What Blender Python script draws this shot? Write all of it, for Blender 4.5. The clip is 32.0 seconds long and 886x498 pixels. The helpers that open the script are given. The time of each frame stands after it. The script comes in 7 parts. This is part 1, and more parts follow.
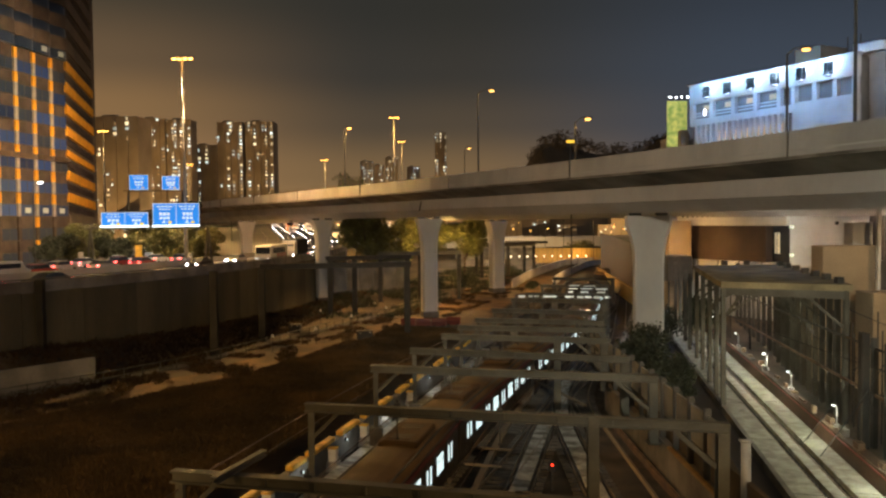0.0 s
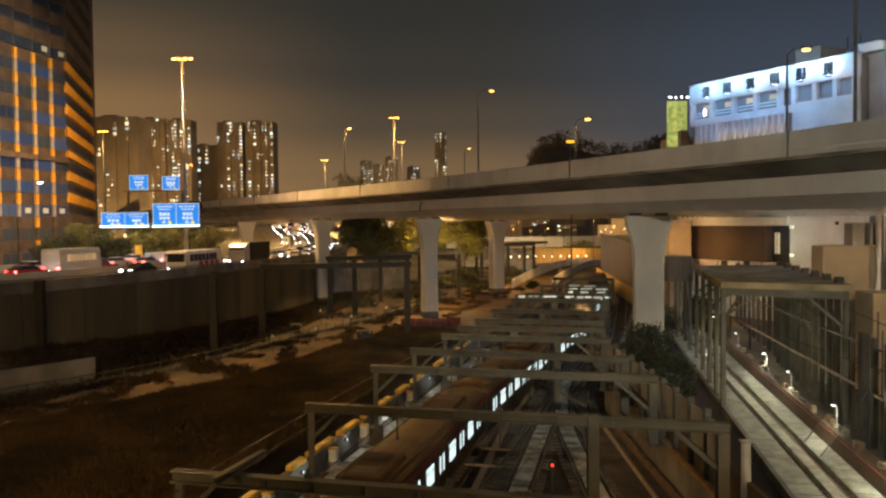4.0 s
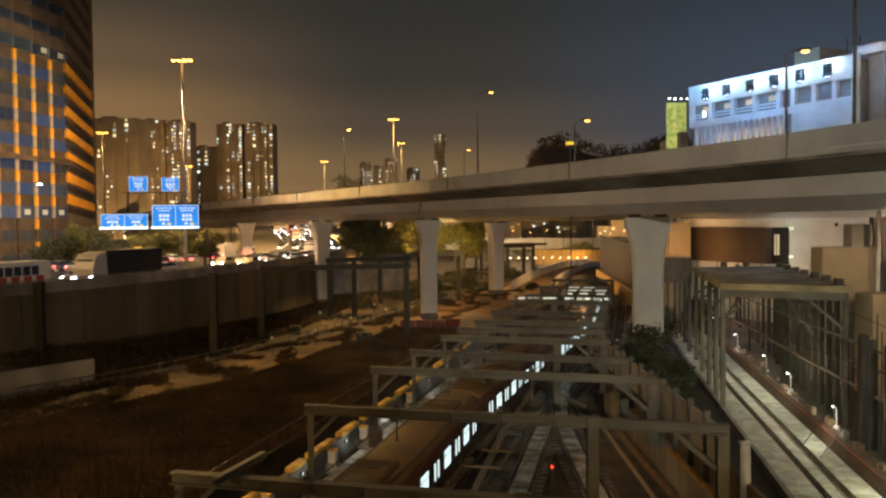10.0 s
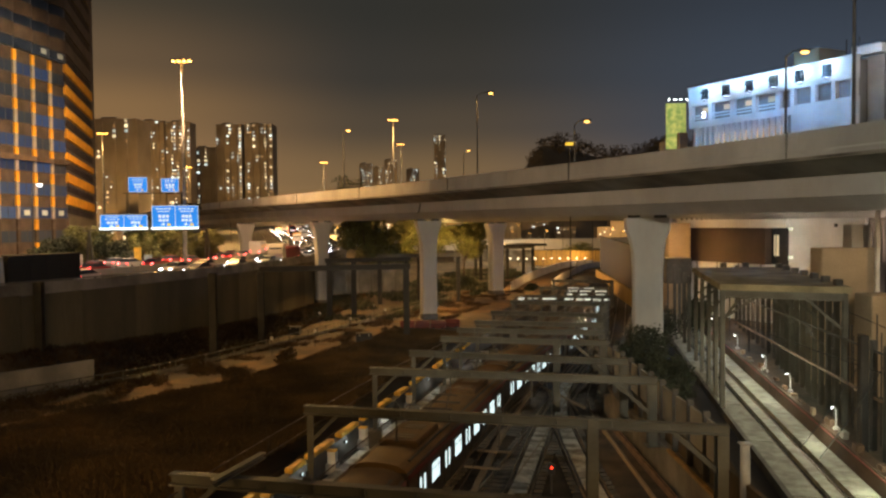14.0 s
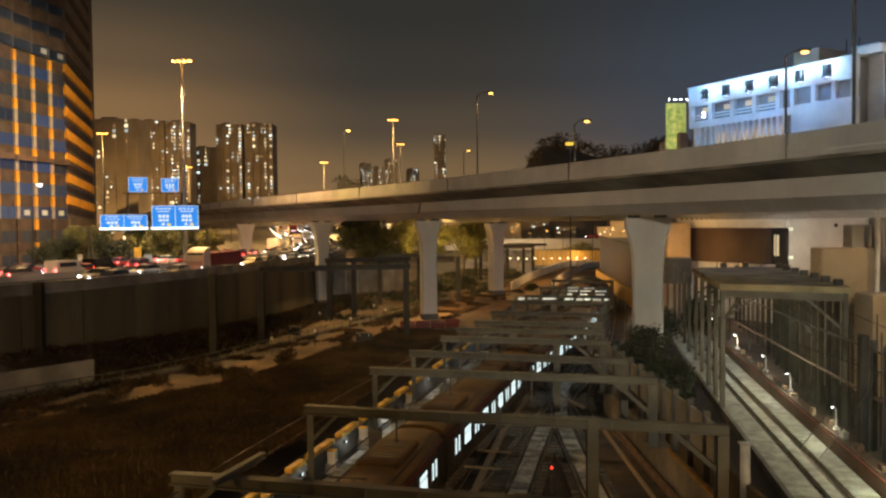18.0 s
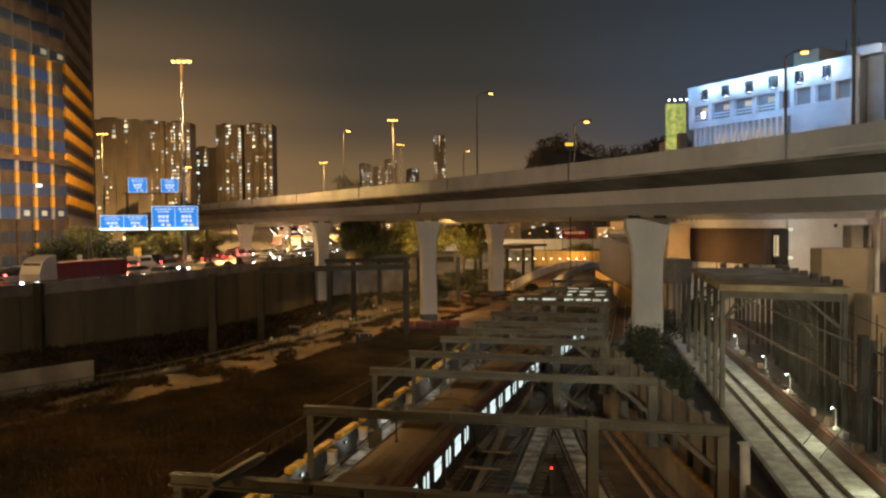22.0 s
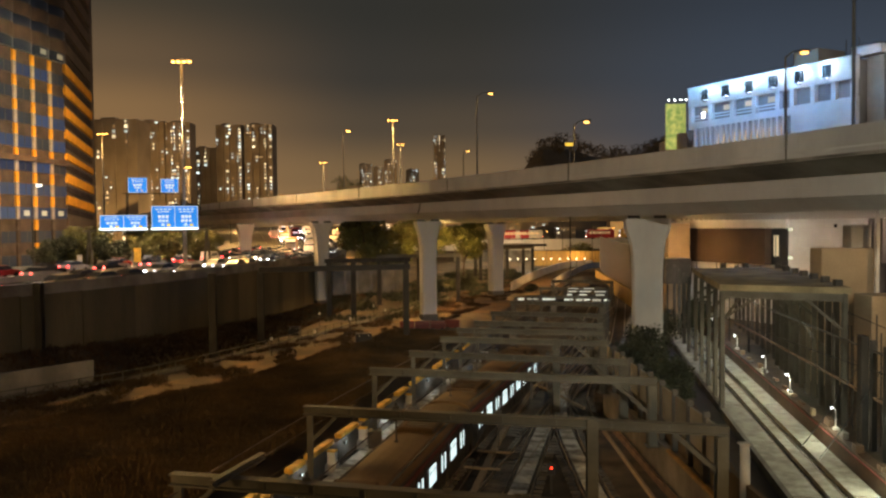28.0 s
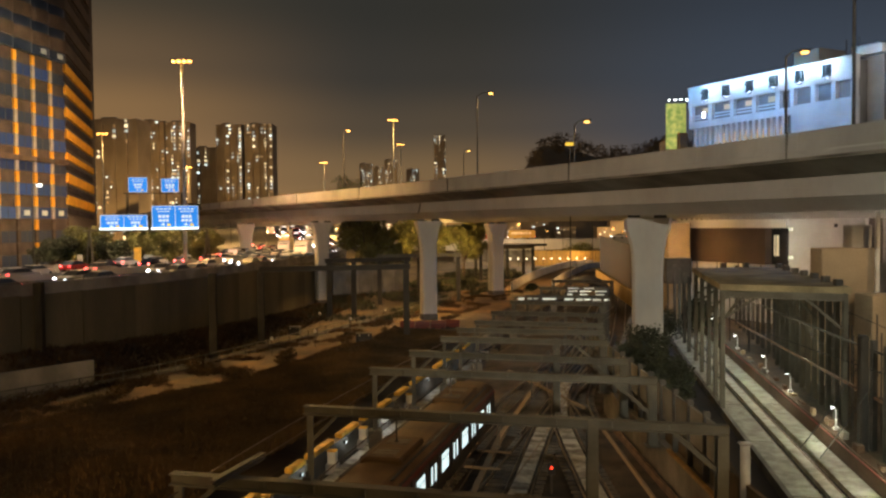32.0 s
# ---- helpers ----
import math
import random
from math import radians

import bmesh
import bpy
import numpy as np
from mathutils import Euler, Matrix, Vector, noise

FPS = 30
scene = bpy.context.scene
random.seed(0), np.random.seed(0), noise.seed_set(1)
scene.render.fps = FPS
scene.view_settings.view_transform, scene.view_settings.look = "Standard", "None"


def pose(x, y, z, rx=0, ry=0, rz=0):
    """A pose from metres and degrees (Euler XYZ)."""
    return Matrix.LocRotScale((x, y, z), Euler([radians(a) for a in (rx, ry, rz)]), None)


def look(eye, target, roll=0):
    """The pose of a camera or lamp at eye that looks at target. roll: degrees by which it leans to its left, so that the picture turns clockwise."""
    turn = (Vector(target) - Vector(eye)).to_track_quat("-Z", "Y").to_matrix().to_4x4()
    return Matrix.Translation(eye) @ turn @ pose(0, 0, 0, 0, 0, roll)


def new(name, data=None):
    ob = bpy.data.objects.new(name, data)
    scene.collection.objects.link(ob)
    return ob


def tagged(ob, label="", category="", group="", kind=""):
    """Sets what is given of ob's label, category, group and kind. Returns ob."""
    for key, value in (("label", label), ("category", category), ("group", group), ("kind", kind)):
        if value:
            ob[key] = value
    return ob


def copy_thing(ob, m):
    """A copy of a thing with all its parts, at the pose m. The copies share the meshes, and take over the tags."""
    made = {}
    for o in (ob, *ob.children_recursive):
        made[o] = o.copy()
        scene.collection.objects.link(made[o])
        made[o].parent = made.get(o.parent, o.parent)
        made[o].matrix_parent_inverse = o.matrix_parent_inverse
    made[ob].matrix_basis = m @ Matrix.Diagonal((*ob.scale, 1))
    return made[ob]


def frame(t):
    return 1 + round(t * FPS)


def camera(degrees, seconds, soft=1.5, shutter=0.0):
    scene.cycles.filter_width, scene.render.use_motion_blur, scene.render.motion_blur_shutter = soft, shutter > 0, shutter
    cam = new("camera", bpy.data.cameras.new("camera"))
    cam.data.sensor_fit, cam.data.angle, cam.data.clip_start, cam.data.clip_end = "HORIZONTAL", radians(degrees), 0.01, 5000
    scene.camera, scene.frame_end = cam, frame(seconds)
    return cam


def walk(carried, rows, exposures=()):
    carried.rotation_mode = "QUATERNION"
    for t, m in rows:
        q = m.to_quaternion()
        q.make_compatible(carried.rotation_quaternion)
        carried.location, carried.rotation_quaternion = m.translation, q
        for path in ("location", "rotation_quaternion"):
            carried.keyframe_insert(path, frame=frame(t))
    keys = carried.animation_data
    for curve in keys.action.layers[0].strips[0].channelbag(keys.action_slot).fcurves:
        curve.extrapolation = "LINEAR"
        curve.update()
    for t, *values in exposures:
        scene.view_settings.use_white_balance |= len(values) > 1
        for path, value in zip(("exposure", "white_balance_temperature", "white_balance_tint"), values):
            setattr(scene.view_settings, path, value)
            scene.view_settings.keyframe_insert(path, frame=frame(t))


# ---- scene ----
EYE = (0.0, 0.0, 15.0)


def aim(up, right):
    """The camera's pose: degrees of tilt up and of turn to the right, about its resting aim."""
    a, b = radians(-2.066 + up), radians(right)
    return look(EYE, (EYE[0] + math.sin(b) * math.cos(a), math.cos(b) * math.cos(a), EYE[2] + math.sin(a)), -0.6)


cam = camera(58, 32.0, soft=2.4)
walk(cam, [(0.0, aim(0, 0)), (5.0, aim(0.01, 0)), (8.5, aim(0.015, 0)), (9.6, aim(0.09, 0.025)), (12.5, aim(0.165, 0.06)),
           (17.0, aim(0.165, 0.06)), (20.5, aim(0.15, 0.05)), (23.0, aim(0.215, 0.085)), (25.3, aim(0.185, 0.07)),
           (28.0, aim(0.195, 0.08)), (31.0, aim(0.18, 0.06)), (32.0, aim(0.175, 0.06))], exposures=((0.0, 0.1), (32.0, 0.1)))

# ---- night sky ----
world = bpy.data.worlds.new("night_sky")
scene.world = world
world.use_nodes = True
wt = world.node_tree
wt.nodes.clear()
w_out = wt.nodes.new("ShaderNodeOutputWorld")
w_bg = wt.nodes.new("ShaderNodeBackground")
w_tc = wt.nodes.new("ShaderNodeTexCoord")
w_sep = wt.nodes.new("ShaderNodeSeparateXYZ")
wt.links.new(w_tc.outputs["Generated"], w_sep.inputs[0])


def sky_ramp(stops):
    """A colour ramp over the height of the view, from the horizon up."""
    r = wt.nodes.new("ShaderNodeValToRGB")
    r.color_ramp.interpolation = "EASE"
    while len(r.color_ramp.elements) < len(stops):
        r.color_ramp.elements.new(0.5)
    for e, (at, c) in zip(r.color_ramp.elements, stops):
        e.position, e.color = at, (*c, 1)
    wt.links.new(w_sep.outputs["Z"], r.inputs[0])
    return r.outputs["Color"]


def sky_blend(x0, x1, a, b):
    """From a to b between two bearings."""
    r, m = wt.nodes.new("ShaderNodeMapRange"), wt.nodes.new("ShaderNodeMix")
    r.interpolation_type = "SMOOTHSTEP"
    r.inputs["From Min"].default_value, r.inputs["From Max"].default_value = x0, x1
    wt.links.new(w_sep.outputs["X"], r.inputs["Value"])
    m.data_type = "RGBA"
    wt.links.new(r.outputs["Result"], m.inputs["Factor"])
    wt.links.new(a, m.inputs["A"])
    wt.links.new(b, m.inputs["B"])
    return m.outputs["Result"]


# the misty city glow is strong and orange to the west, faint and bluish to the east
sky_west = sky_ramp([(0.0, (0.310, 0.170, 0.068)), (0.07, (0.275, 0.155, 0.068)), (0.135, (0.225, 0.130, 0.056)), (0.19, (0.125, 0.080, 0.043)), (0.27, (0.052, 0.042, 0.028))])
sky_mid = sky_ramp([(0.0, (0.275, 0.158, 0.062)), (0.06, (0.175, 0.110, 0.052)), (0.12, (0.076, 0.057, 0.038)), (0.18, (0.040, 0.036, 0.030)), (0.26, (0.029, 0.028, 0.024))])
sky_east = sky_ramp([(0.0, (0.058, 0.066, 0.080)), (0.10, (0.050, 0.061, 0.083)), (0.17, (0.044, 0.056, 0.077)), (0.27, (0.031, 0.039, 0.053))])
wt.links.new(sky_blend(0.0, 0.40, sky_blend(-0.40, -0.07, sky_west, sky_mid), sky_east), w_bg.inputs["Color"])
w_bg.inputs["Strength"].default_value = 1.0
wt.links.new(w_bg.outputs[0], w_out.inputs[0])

SODIUM, WARM, COOL, NEUTRAL = (1.0, 0.55, 0.17), (1.0, 0.76, 0.50), (0.62, 0.78, 1.0), (1.0, 0.90, 0.78)


def lamp(x, y, z, watts, colour=SODIUM, radius=0.3, spot=None, target=None):
    data = bpy.data.lights.new("lamp_light", "SPOT" if spot else "POINT")
    data.energy, data.color, data.shadow_soft_size = watts, colour, radius
    ob = new("lamp_light", data)
    if spot:
        data.spot_size, data.spot_blend = radians(spot), 0.6 if spot < 160 else 0.12
        ob.matrix_world = look((x, y, z), target)
    else:
        ob.location = (x, y, z)
    return ob


# ---- materials ----
def mat(name, colour, rough=0.7, metal=0.0, scale=3.0, vary=0.3, bump=0.15, stain=None, fine=28.0, tone=0.0, streak=1.0, edge=0.14):
    m = bpy.data.materials.new(name)
    m.use_nodes = True
    nt = m.node_tree
    b = nt.nodes["Principled BSDF"]
    b.inputs["Roughness"].default_value, b.inputs["Metallic"].default_value = rough, metal
    tc = nt.nodes.new("ShaderNodeTexCoord")
    mp = nt.nodes.new("ShaderNodeMapping")
    mp.inputs["Scale"].default_value = (1, 1, streak)
    if tone:
        oi = nt.nodes.new("ShaderNodeObjectInfo")
        shift = nt.nodes.new("ShaderNodeVectorMath")
        shift.operation = "MULTIPLY_ADD"
        nt.links.new(oi.outputs["Random"], shift.inputs[0])
        shift.inputs[1].default_value = (73.0, 41.0, 57.0)
        nt.links.new(tc.outputs["Object"], shift.inputs[2])
        nt.links.new(shift.outputs[0], mp.inputs[0])
    else:
        nt.links.new(tc.outputs["Object"], mp.inputs[0])
    n1 = nt.nodes.new("ShaderNodeTexNoise")
    n1.inputs["Scale"].default_value, n1.inputs["Detail"].default_value = scale * 0.25, 5
    n2 = nt.nodes.new("ShaderNodeTexNoise")
    n2.inputs["Scale"].default_value, n2.inputs["Detail"].default_value = fine * 0.25, 4
    for n in (n1, n2):
        nt.links.new(mp.outputs[0], n.inputs["Vector"])
    ramp = nt.nodes.new("ShaderNodeValToRGB")
    dark = stain or tuple(c * (1 - vary) for c in colour)
    ramp.color_ramp.elements[0].position, ramp.color_ramp.elements[0].color = 0.5 - edge, (*dark, 1)
    ramp.color_ramp.elements[1].position, ramp.color_ramp.elements[1].color = 0.5 + edge, (*(min(1, c * (1 + vary * 0.35)) for c in colour), 1)
    nt.links.new(n1.outputs["Fac"], ramp.inputs[0])
    mr = nt.nodes.new("ShaderNodeMapRange")
    mr.inputs["To Min"].default_value, mr.inputs["To Max"].default_value = 1 - vary * 0.6, 1 + vary * 0.4
    nt.links.new(n2.outputs["Fac"], mr.inputs["Value"])
    mul = nt.nodes.new("ShaderNodeVectorMath")
    mul.operation = "SCALE"
    nt.links.new(ramp.outputs[0], mul.inputs[0])
    last = mr.outputs[0]
    if tone:
        m2 = nt.nodes.new("ShaderNodeMapRange")
        m2.inputs["To Min"].default_value, m2.inputs["To Max"].default_value = 1 - tone, 1 + tone
        nt.links.new(oi.outputs["Random"], m2.inputs["Value"])
        mm = nt.nodes.new("ShaderNodeMath")
        mm.operation = "MULTIPLY"
        nt.links.new(last, mm.inputs[0])
        nt.links.new(m2.outputs[0], mm.inputs[1])
        last = mm.outputs[0]
    nt.links.new(last, mul.inputs["Scale"])
    nt.links.new(mul.outputs[0], b.inputs["Base Color"])
    if bump:
        bp = nt.nodes.new("ShaderNodeBump")
        bp.inputs["Strength"].default_value, bp.inputs["Distance"].default_value = bump, 0.05
        nt.links.new(n2.outputs["Fac"], bp.inputs["Height"])
        nt.links.new(bp.outputs[0], b.inputs["Normal"])
    return m


def glow(name, colour, strength, tone=0.0, base=0.6):
    m = bpy.data.materials.new(name)
    m.use_nodes = True
    nt = m.node_tree
    b = nt.nodes["Principled BSDF"]
    b.inputs["Base Color"].default_value = (*(c * base for c in colour), 1)
    b.inputs["Emission Color"].default_value = (*colour, 1)
    b.inputs["Emission Strength"].default_value = strength
    if tone:
        oi = nt.nodes.new("ShaderNodeObjectInfo")
        mr = nt.nodes.new("ShaderNodeMapRange")
        mr.inputs["To Min"].default_value, mr.inputs["To Max"].default_value = strength * (1 - tone), strength * (1 + tone)
        nt.links.new(oi.outputs["Random"], mr.inputs["Value"])
        nt.links.new(mr.outputs[0], b.inputs["Emission Strength"])
    return m


def glass(name, colour, rough=0.08):
    m = bpy.data.materials.new(name)
    m.use_nodes = True
    b = m.node_tree.nodes["Principled BSDF"]
    b.inputs["Base Color"].default_value = (*colour, 1)
    b.inputs["Roughness"].default_value = rough
    b.inputs["Specular IOR Level"].default_value = 0.15
    return m


CONCRETE = mat("concrete", (0.43, 0.42, 0.40), 0.85, scale=0.5, vary=0.14, bump=0.12, stain=(0.34, 0.33, 0.31), fine=9, streak=0.5)
PARAPET = mat("parapet_concrete", (0.42, 0.41, 0.38), 0.88, scale=0.9, vary=0.15, bump=0.16, stain=(0.33, 0.32, 0.30), fine=12, streak=0.5, tone=0.07)
CONCRETE_DARK = mat("weathered_concrete", (0.20, 0.185, 0.155), 0.9, scale=1.2, vary=0.4, bump=0.3, stain=(0.09, 0.08, 0.065))
# Darker than the deck: the shade under its edge is put into this colour.
DARK_SOFFIT = mat("dark_soffit_concrete", (0.27, 0.255, 0.22), 0.95, scale=0.8, vary=0.35, bump=0.25, stain=(0.14, 0.132, 0.112))
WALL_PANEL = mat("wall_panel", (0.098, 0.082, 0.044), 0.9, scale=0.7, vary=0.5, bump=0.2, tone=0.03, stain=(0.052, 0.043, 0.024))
WALL_GREY = mat("fence_panel", (0.22, 0.21, 0.18), 0.9, scale=1.5, vary=0.35, tone=0.15)
PIER_BASE = mat("pier_base_paint", (0.10, 0.095, 0.09), 0.85, vary=0.3)
STEEL = mat("galvanised_steel", (0.104, 0.099, 0.076), 0.6, 0.2, scale=2.0, vary=0.35, bump=0.1, tone=0.12, stain=(0.075, 0.07, 0.052))
STEEL_DARK = mat("dark_steel", (0.075, 0.07, 0.06), 0.65, 0.2, vary=0.35, tone=0.15)
STEEL_PALE = mat("pale_steel", (0.42, 0.42, 0.40), 0.5, 0.2, vary=0.25, tone=0.1)
RAIL = mat("rail_steel", (0.30, 0.24, 0.17), 0.5, 0.7, vary=0.3, bump=0.05)
RUST = mat("rusty_steel", (0.16, 0.10, 0.06), 0.8, 0.1, vary=0.4)
SLEEPER = mat("concrete_sleeper", (0.105, 0.092, 0.075), 0.9, vary=0.35, tone=0.15)
BALLAST = mat("ballast", (0.068, 0.049, 0.029), 0.95, scale=2.0, vary=0.55, bump=0.9, fine=40)
WORN_PANEL = mat("worn_pale_panel", (0.50, 0.50, 0.45), 0.6, scale=3.2, vary=0.65, bump=0.5, stain=(0.14, 0.125, 0.095), tone=0.14)
TRACK_SLAB = mat("track_slab", (0.40, 0.395, 0.33), 0.85, scale=6.0, vary=0.28, bump=0.3, stain=(0.26, 0.25, 0.20), fine=30)
EARTH = mat("bare_earth", (0.105, 0.075, 0.042), 0.95, scale=0.6, vary=0.5, bump=0.6, stain=(0.035, 0.028, 0.016), fine=9)
PATH = mat("dirt_path", (0.130, 0.071, 0.024), 0.95, scale=1.3, vary=0.5, bump=0.6, stain=(0.058, 0.035, 0.013), fine=11, edge=0.12)
# Near black for columns seen against the light; their shade is in the colour.
NEAR_BLACK = mat("near_black_steel", (0.030, 0.028, 0.024), 0.7, 0.1, vary=0.35, tone=0.1)
ASPHALT = mat("asphalt", (0.12, 0.112, 0.10), 0.75, scale=1.0, vary=0.3, bump=0.3)
PAINT_WHITE = mat("road_paint", (0.6, 0.58, 0.52), 0.7, vary=0.3)
WHITE_WALL = mat("white_render", (0.72, 0.71, 0.69), 0.8, scale=0.8, vary=0.18, bump=0.1, stain=(0.55, 0.54, 0.52))
GREY_WALL = mat("grey_render", (0.30, 0.28, 0.26), 0.85, scale=0.7, vary=0.3)
BROWN_WALL = mat("brown_cladding", (0.10, 0.066, 0.050), 0.7, scale=0.7, vary=0.3)
TAN_WALL = mat("tan_concrete", (0.36, 0.27, 0.17), 0.85, scale=0.8, vary=0.3)
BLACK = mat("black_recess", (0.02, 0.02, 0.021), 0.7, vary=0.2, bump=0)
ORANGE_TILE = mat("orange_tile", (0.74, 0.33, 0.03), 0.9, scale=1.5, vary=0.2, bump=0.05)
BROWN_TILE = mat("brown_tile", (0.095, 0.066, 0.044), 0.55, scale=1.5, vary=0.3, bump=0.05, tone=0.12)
DARK_TILE = mat("dark_tile", (0.055, 0.042, 0.034), 0.9, scale=1.5, vary=0.3, bump=0.05)
for m in (ORANGE_TILE, BROWN_TILE, DARK_TILE):
    m.node_tree.nodes["Principled BSDF"].inputs["Specular IOR Level"].default_value = 0.08
BLUE_GLASS = glow("blue_office_glass", (0.22, 0.42, 0.95), 0.085, 0.7, 0.03)
BLUE_BRIGHT = glow("lit_office_glass", (0.34, 0.48, 0.80), 0.10, 0.5, 0.05)
for m in (BLUE_GLASS, BLUE_BRIGHT):
    m.node_tree.nodes["Principled BSDF"].inputs["Base Color"].default_value = (0.012, 0.016, 0.026, 1)
    m.node_tree.nodes["Principled BSDF"].inputs["Specular IOR Level"].default_value = 0.08
DARK_GLASS = glass("dark_office_glass", (0.02, 0.028, 0.045), 0.3)
LEAF = mat("leaf_green", (0.115, 0.115, 0.030), 0.7, scale=1.5, vary=0.45, bump=0.1)
LEAF_OLIVE = mat("leaf_olive", (0.12, 0.115, 0.032), 0.8, scale=1.5, vary=0.5, bump=0.1)
LEAF_DARK = mat("leaf_dark", (0.035, 0.042, 0.018), 0.75, scale=1.5, vary=0.5, bump=0.1)
SCRUB = mat("dry_scrub", (0.080, 0.045, 0.012), 0.95, scale=0.7, vary=0.4, bump=0, stain=(0.030, 0.018, 0.006))
BARK = mat("bark", (0.07, 0.05, 0.035), 0.9, vary=0.4, bump=0.5)
TRAIN_ROOF = mat("train_roof", (0.135, 0.072, 0.018), 0.65, 0.0, scale=1.0, vary=0.4, bump=0.05, stain=(0.060, 0.032, 0.009))
TRAIN_BOX = mat("train_roof_box", (0.075, 0.040, 0.012), 0.8, scale=1.5, vary=0.4, bump=0.05)
TRAIN_SIDE = mat("train_side", (0.055, 0.046, 0.036), 0.4, 0.4, scale=0.8, vary=0.2, bump=0.02)
TRAIN_RED = mat("train_red", (0.14, 0.015, 0.013), 0.45, vary=0.2, bump=0)
# Yellow board paint; on the wall covers it holds their orange lamplight.
YELLOW = mat("yellow_paint_and_lamplight", (0.82, 0.50, 0.06), 0.6, vary=0.35, scale=3, stain=(0.45, 0.26, 0.04), tone=0.12)
CABINET_WHITE = mat("white_cabinet", (0.7, 0.7, 0.67), 0.6, vary=0.2)
CABLE = mat("black_cable", (0.02, 0.02, 0.02), 0.6, vary=0.2, bump=0)
COPPER_WIRE = mat("contact_wire", (0.10, 0.06, 0.035), 0.5, 0.6, vary=0.2, bump=0)
TYRE = mat("tyre_rubber", (0.02, 0.02, 0.02), 0.85, vary=0.2, bump=0)
G_TRAIN = glow("train_window_light", (0.74, 0.93, 0.94), 1.1)
G_OFFICE = glow("office_window_light", (0.80, 0.82, 0.70), 0.03, 0.6)
G_AMBER = glow("amber_board_light", (1.0, 0.62, 0.05), 0.9)
# Glow for strips that stand in for lit surfaces, and one added lamp.
G_PALE_STRIP = glow("pale_strip_glow", (0.95, 1.0, 0.86), 0.42, 0.6)
G_SODIUM = glow("sodium_lantern", (1.0, 0.43, 0.075), 13)
G_SODIUM_LOW = glow("sodium_small", (1.0, 0.50, 0.10), 4.5)
G_WHITE = glow("white_lantern", (0.92, 0.97, 1.0), 10)
G_HEAD = glow("headlight", (0.80, 0.90, 1.0), 24, 0.8)
G_TAIL = glow("tail_light", (1.0, 0.05, 0.05), 22, 0.6)
G_RED = glow("signal_red", (1.0, 0.03, 0.01), 6)
G_SIGN = glow("sign_face_light", (0.02, 0.25, 0.82), 0.85)
G_SIGN_TEXT = glow("sign_text_light", (0.75, 0.88, 1.0), 0.85)
G_SIGN_YELLOW = glow("sign_yellow_mark", (1.0, 0.75, 0.1), 0.6)
G_WIN_W = glow("window_warm", (1.0, 0.83, 0.50), 1.0, 0.8)
G_WIN_C = glow("window_cool", (0.80, 0.93, 0.90), 1.0, 0.8)
G_WIN_B = glow("window_dim", (1.0, 0.72, 0.38), 0.22, 0.6)


# ---- mesh helpers ----
def box(bm, x, y, z, sx, sy, sz, rz=0.0, m=None):
    """A box with its centre at (x, y, z)."""
    t = Matrix.Translation((x, y, z)) @ Matrix.Rotation(rz, 4, "Z") @ Matrix.Diagonal((sx, sy, sz, 1))
    return bmesh.ops.create_cube(bm, size=1.0, matrix=(m @ t) if m else t)["verts"]


def rod(bm, p, q, r, r2=None, n=8):
    """A round bar from p to q."""
    p, q = Vector(p), Vector(q)
    d = q - p
    t = Matrix.Translation((p + q) / 2) @ d.to_track_quat("Z", "Y").to_matrix().to_4x4()
    bmesh.ops.create_cone(bm, cap_ends=True, segments=n, radius1=r, radius2=r if r2 is None else r2, depth=d.length, matrix=t)


def bar(bm, p, q, w, h):
    """A square bar from p to q, w wide and h high."""
    p, q = Vector(p), Vector(q)
    d = q - p
    t = Matrix.Translation((p + q) / 2) @ d.to_track_quat("Y", "Z").to_matrix().to_4x4() @ Matrix.Diagonal((w, d.length, h, 1))
    bmesh.ops.create_cube(bm, size=1.0, matrix=t)


def ibeam(bm, p, q, w, h, web=0.05, flange=0.06):
    """An H-section bar from p to q."""
    p, q = Vector(p), Vector(q)
    d = q - p
    r = Matrix.Translation(p) @ d.to_track_quat("Y", "Z").to_matrix().to_4x4()
    a, b, c, e = w / 2, web / 2, h / 2, h / 2 - flange
    prof = [(-a, -c), (a, -c), (a, -e), (b, -e), (b, e), (a, e), (a, c), (-a, c), (-a, e), (-b, e), (-b, -e), (-a, -e)]
    ends = [[bm.verts.new(r @ Vector((x, y, z))) for x, z in prof] for y in (0.0, d.length)]
    for k in range(12):
        bm.faces.new((ends[0][k], ends[0][(k + 1) % 12], ends[1][(k + 1) % 12], ends[1][k]))
    for ring in ends:
        bm.faces.new((ring[0], ring[1], ring[2], ring[11]))
        bm.faces.new((ring[3], ring[4], ring[9], ring[10]))
        bm.faces.new((ring[5], ring[6], ring[7], ring[8]))


def bevel(bm, width, segments=1):
    bmesh.ops.bevel(bm, geom=list(bm.edges), offset=width, segments=segments, affect="EDGES", clamp_overlap=True)


def part(name, bm, material, parent=None, label="", smooth=False):
    me = bpy.data.meshes.new(name)
    if isinstance(bm, tuple):
        me.from_pydata(*bm)
    else:
        bm.to_mesh(me)
        bm.free()
    me.materials.append(material)
    if smooth:
        for p in me.polygons:
            p.use_smooth = True
    ob = new(name, me)
    ob.parent = parent
    return tagged(ob, label) if label else ob


def share(name, ob, parent, m):
    """A piece of its own on the mesh of another."""
    o = new(name, ob.data)
    o.parent = parent
    o.matrix_basis = m
    return o


def thing(name, m, label, category, group="", kind=""):
    ob = new(name)
    ob.empty_display_size = 0.3
    ob.matrix_basis = m
    return tagged(ob, label, category, group, kind)


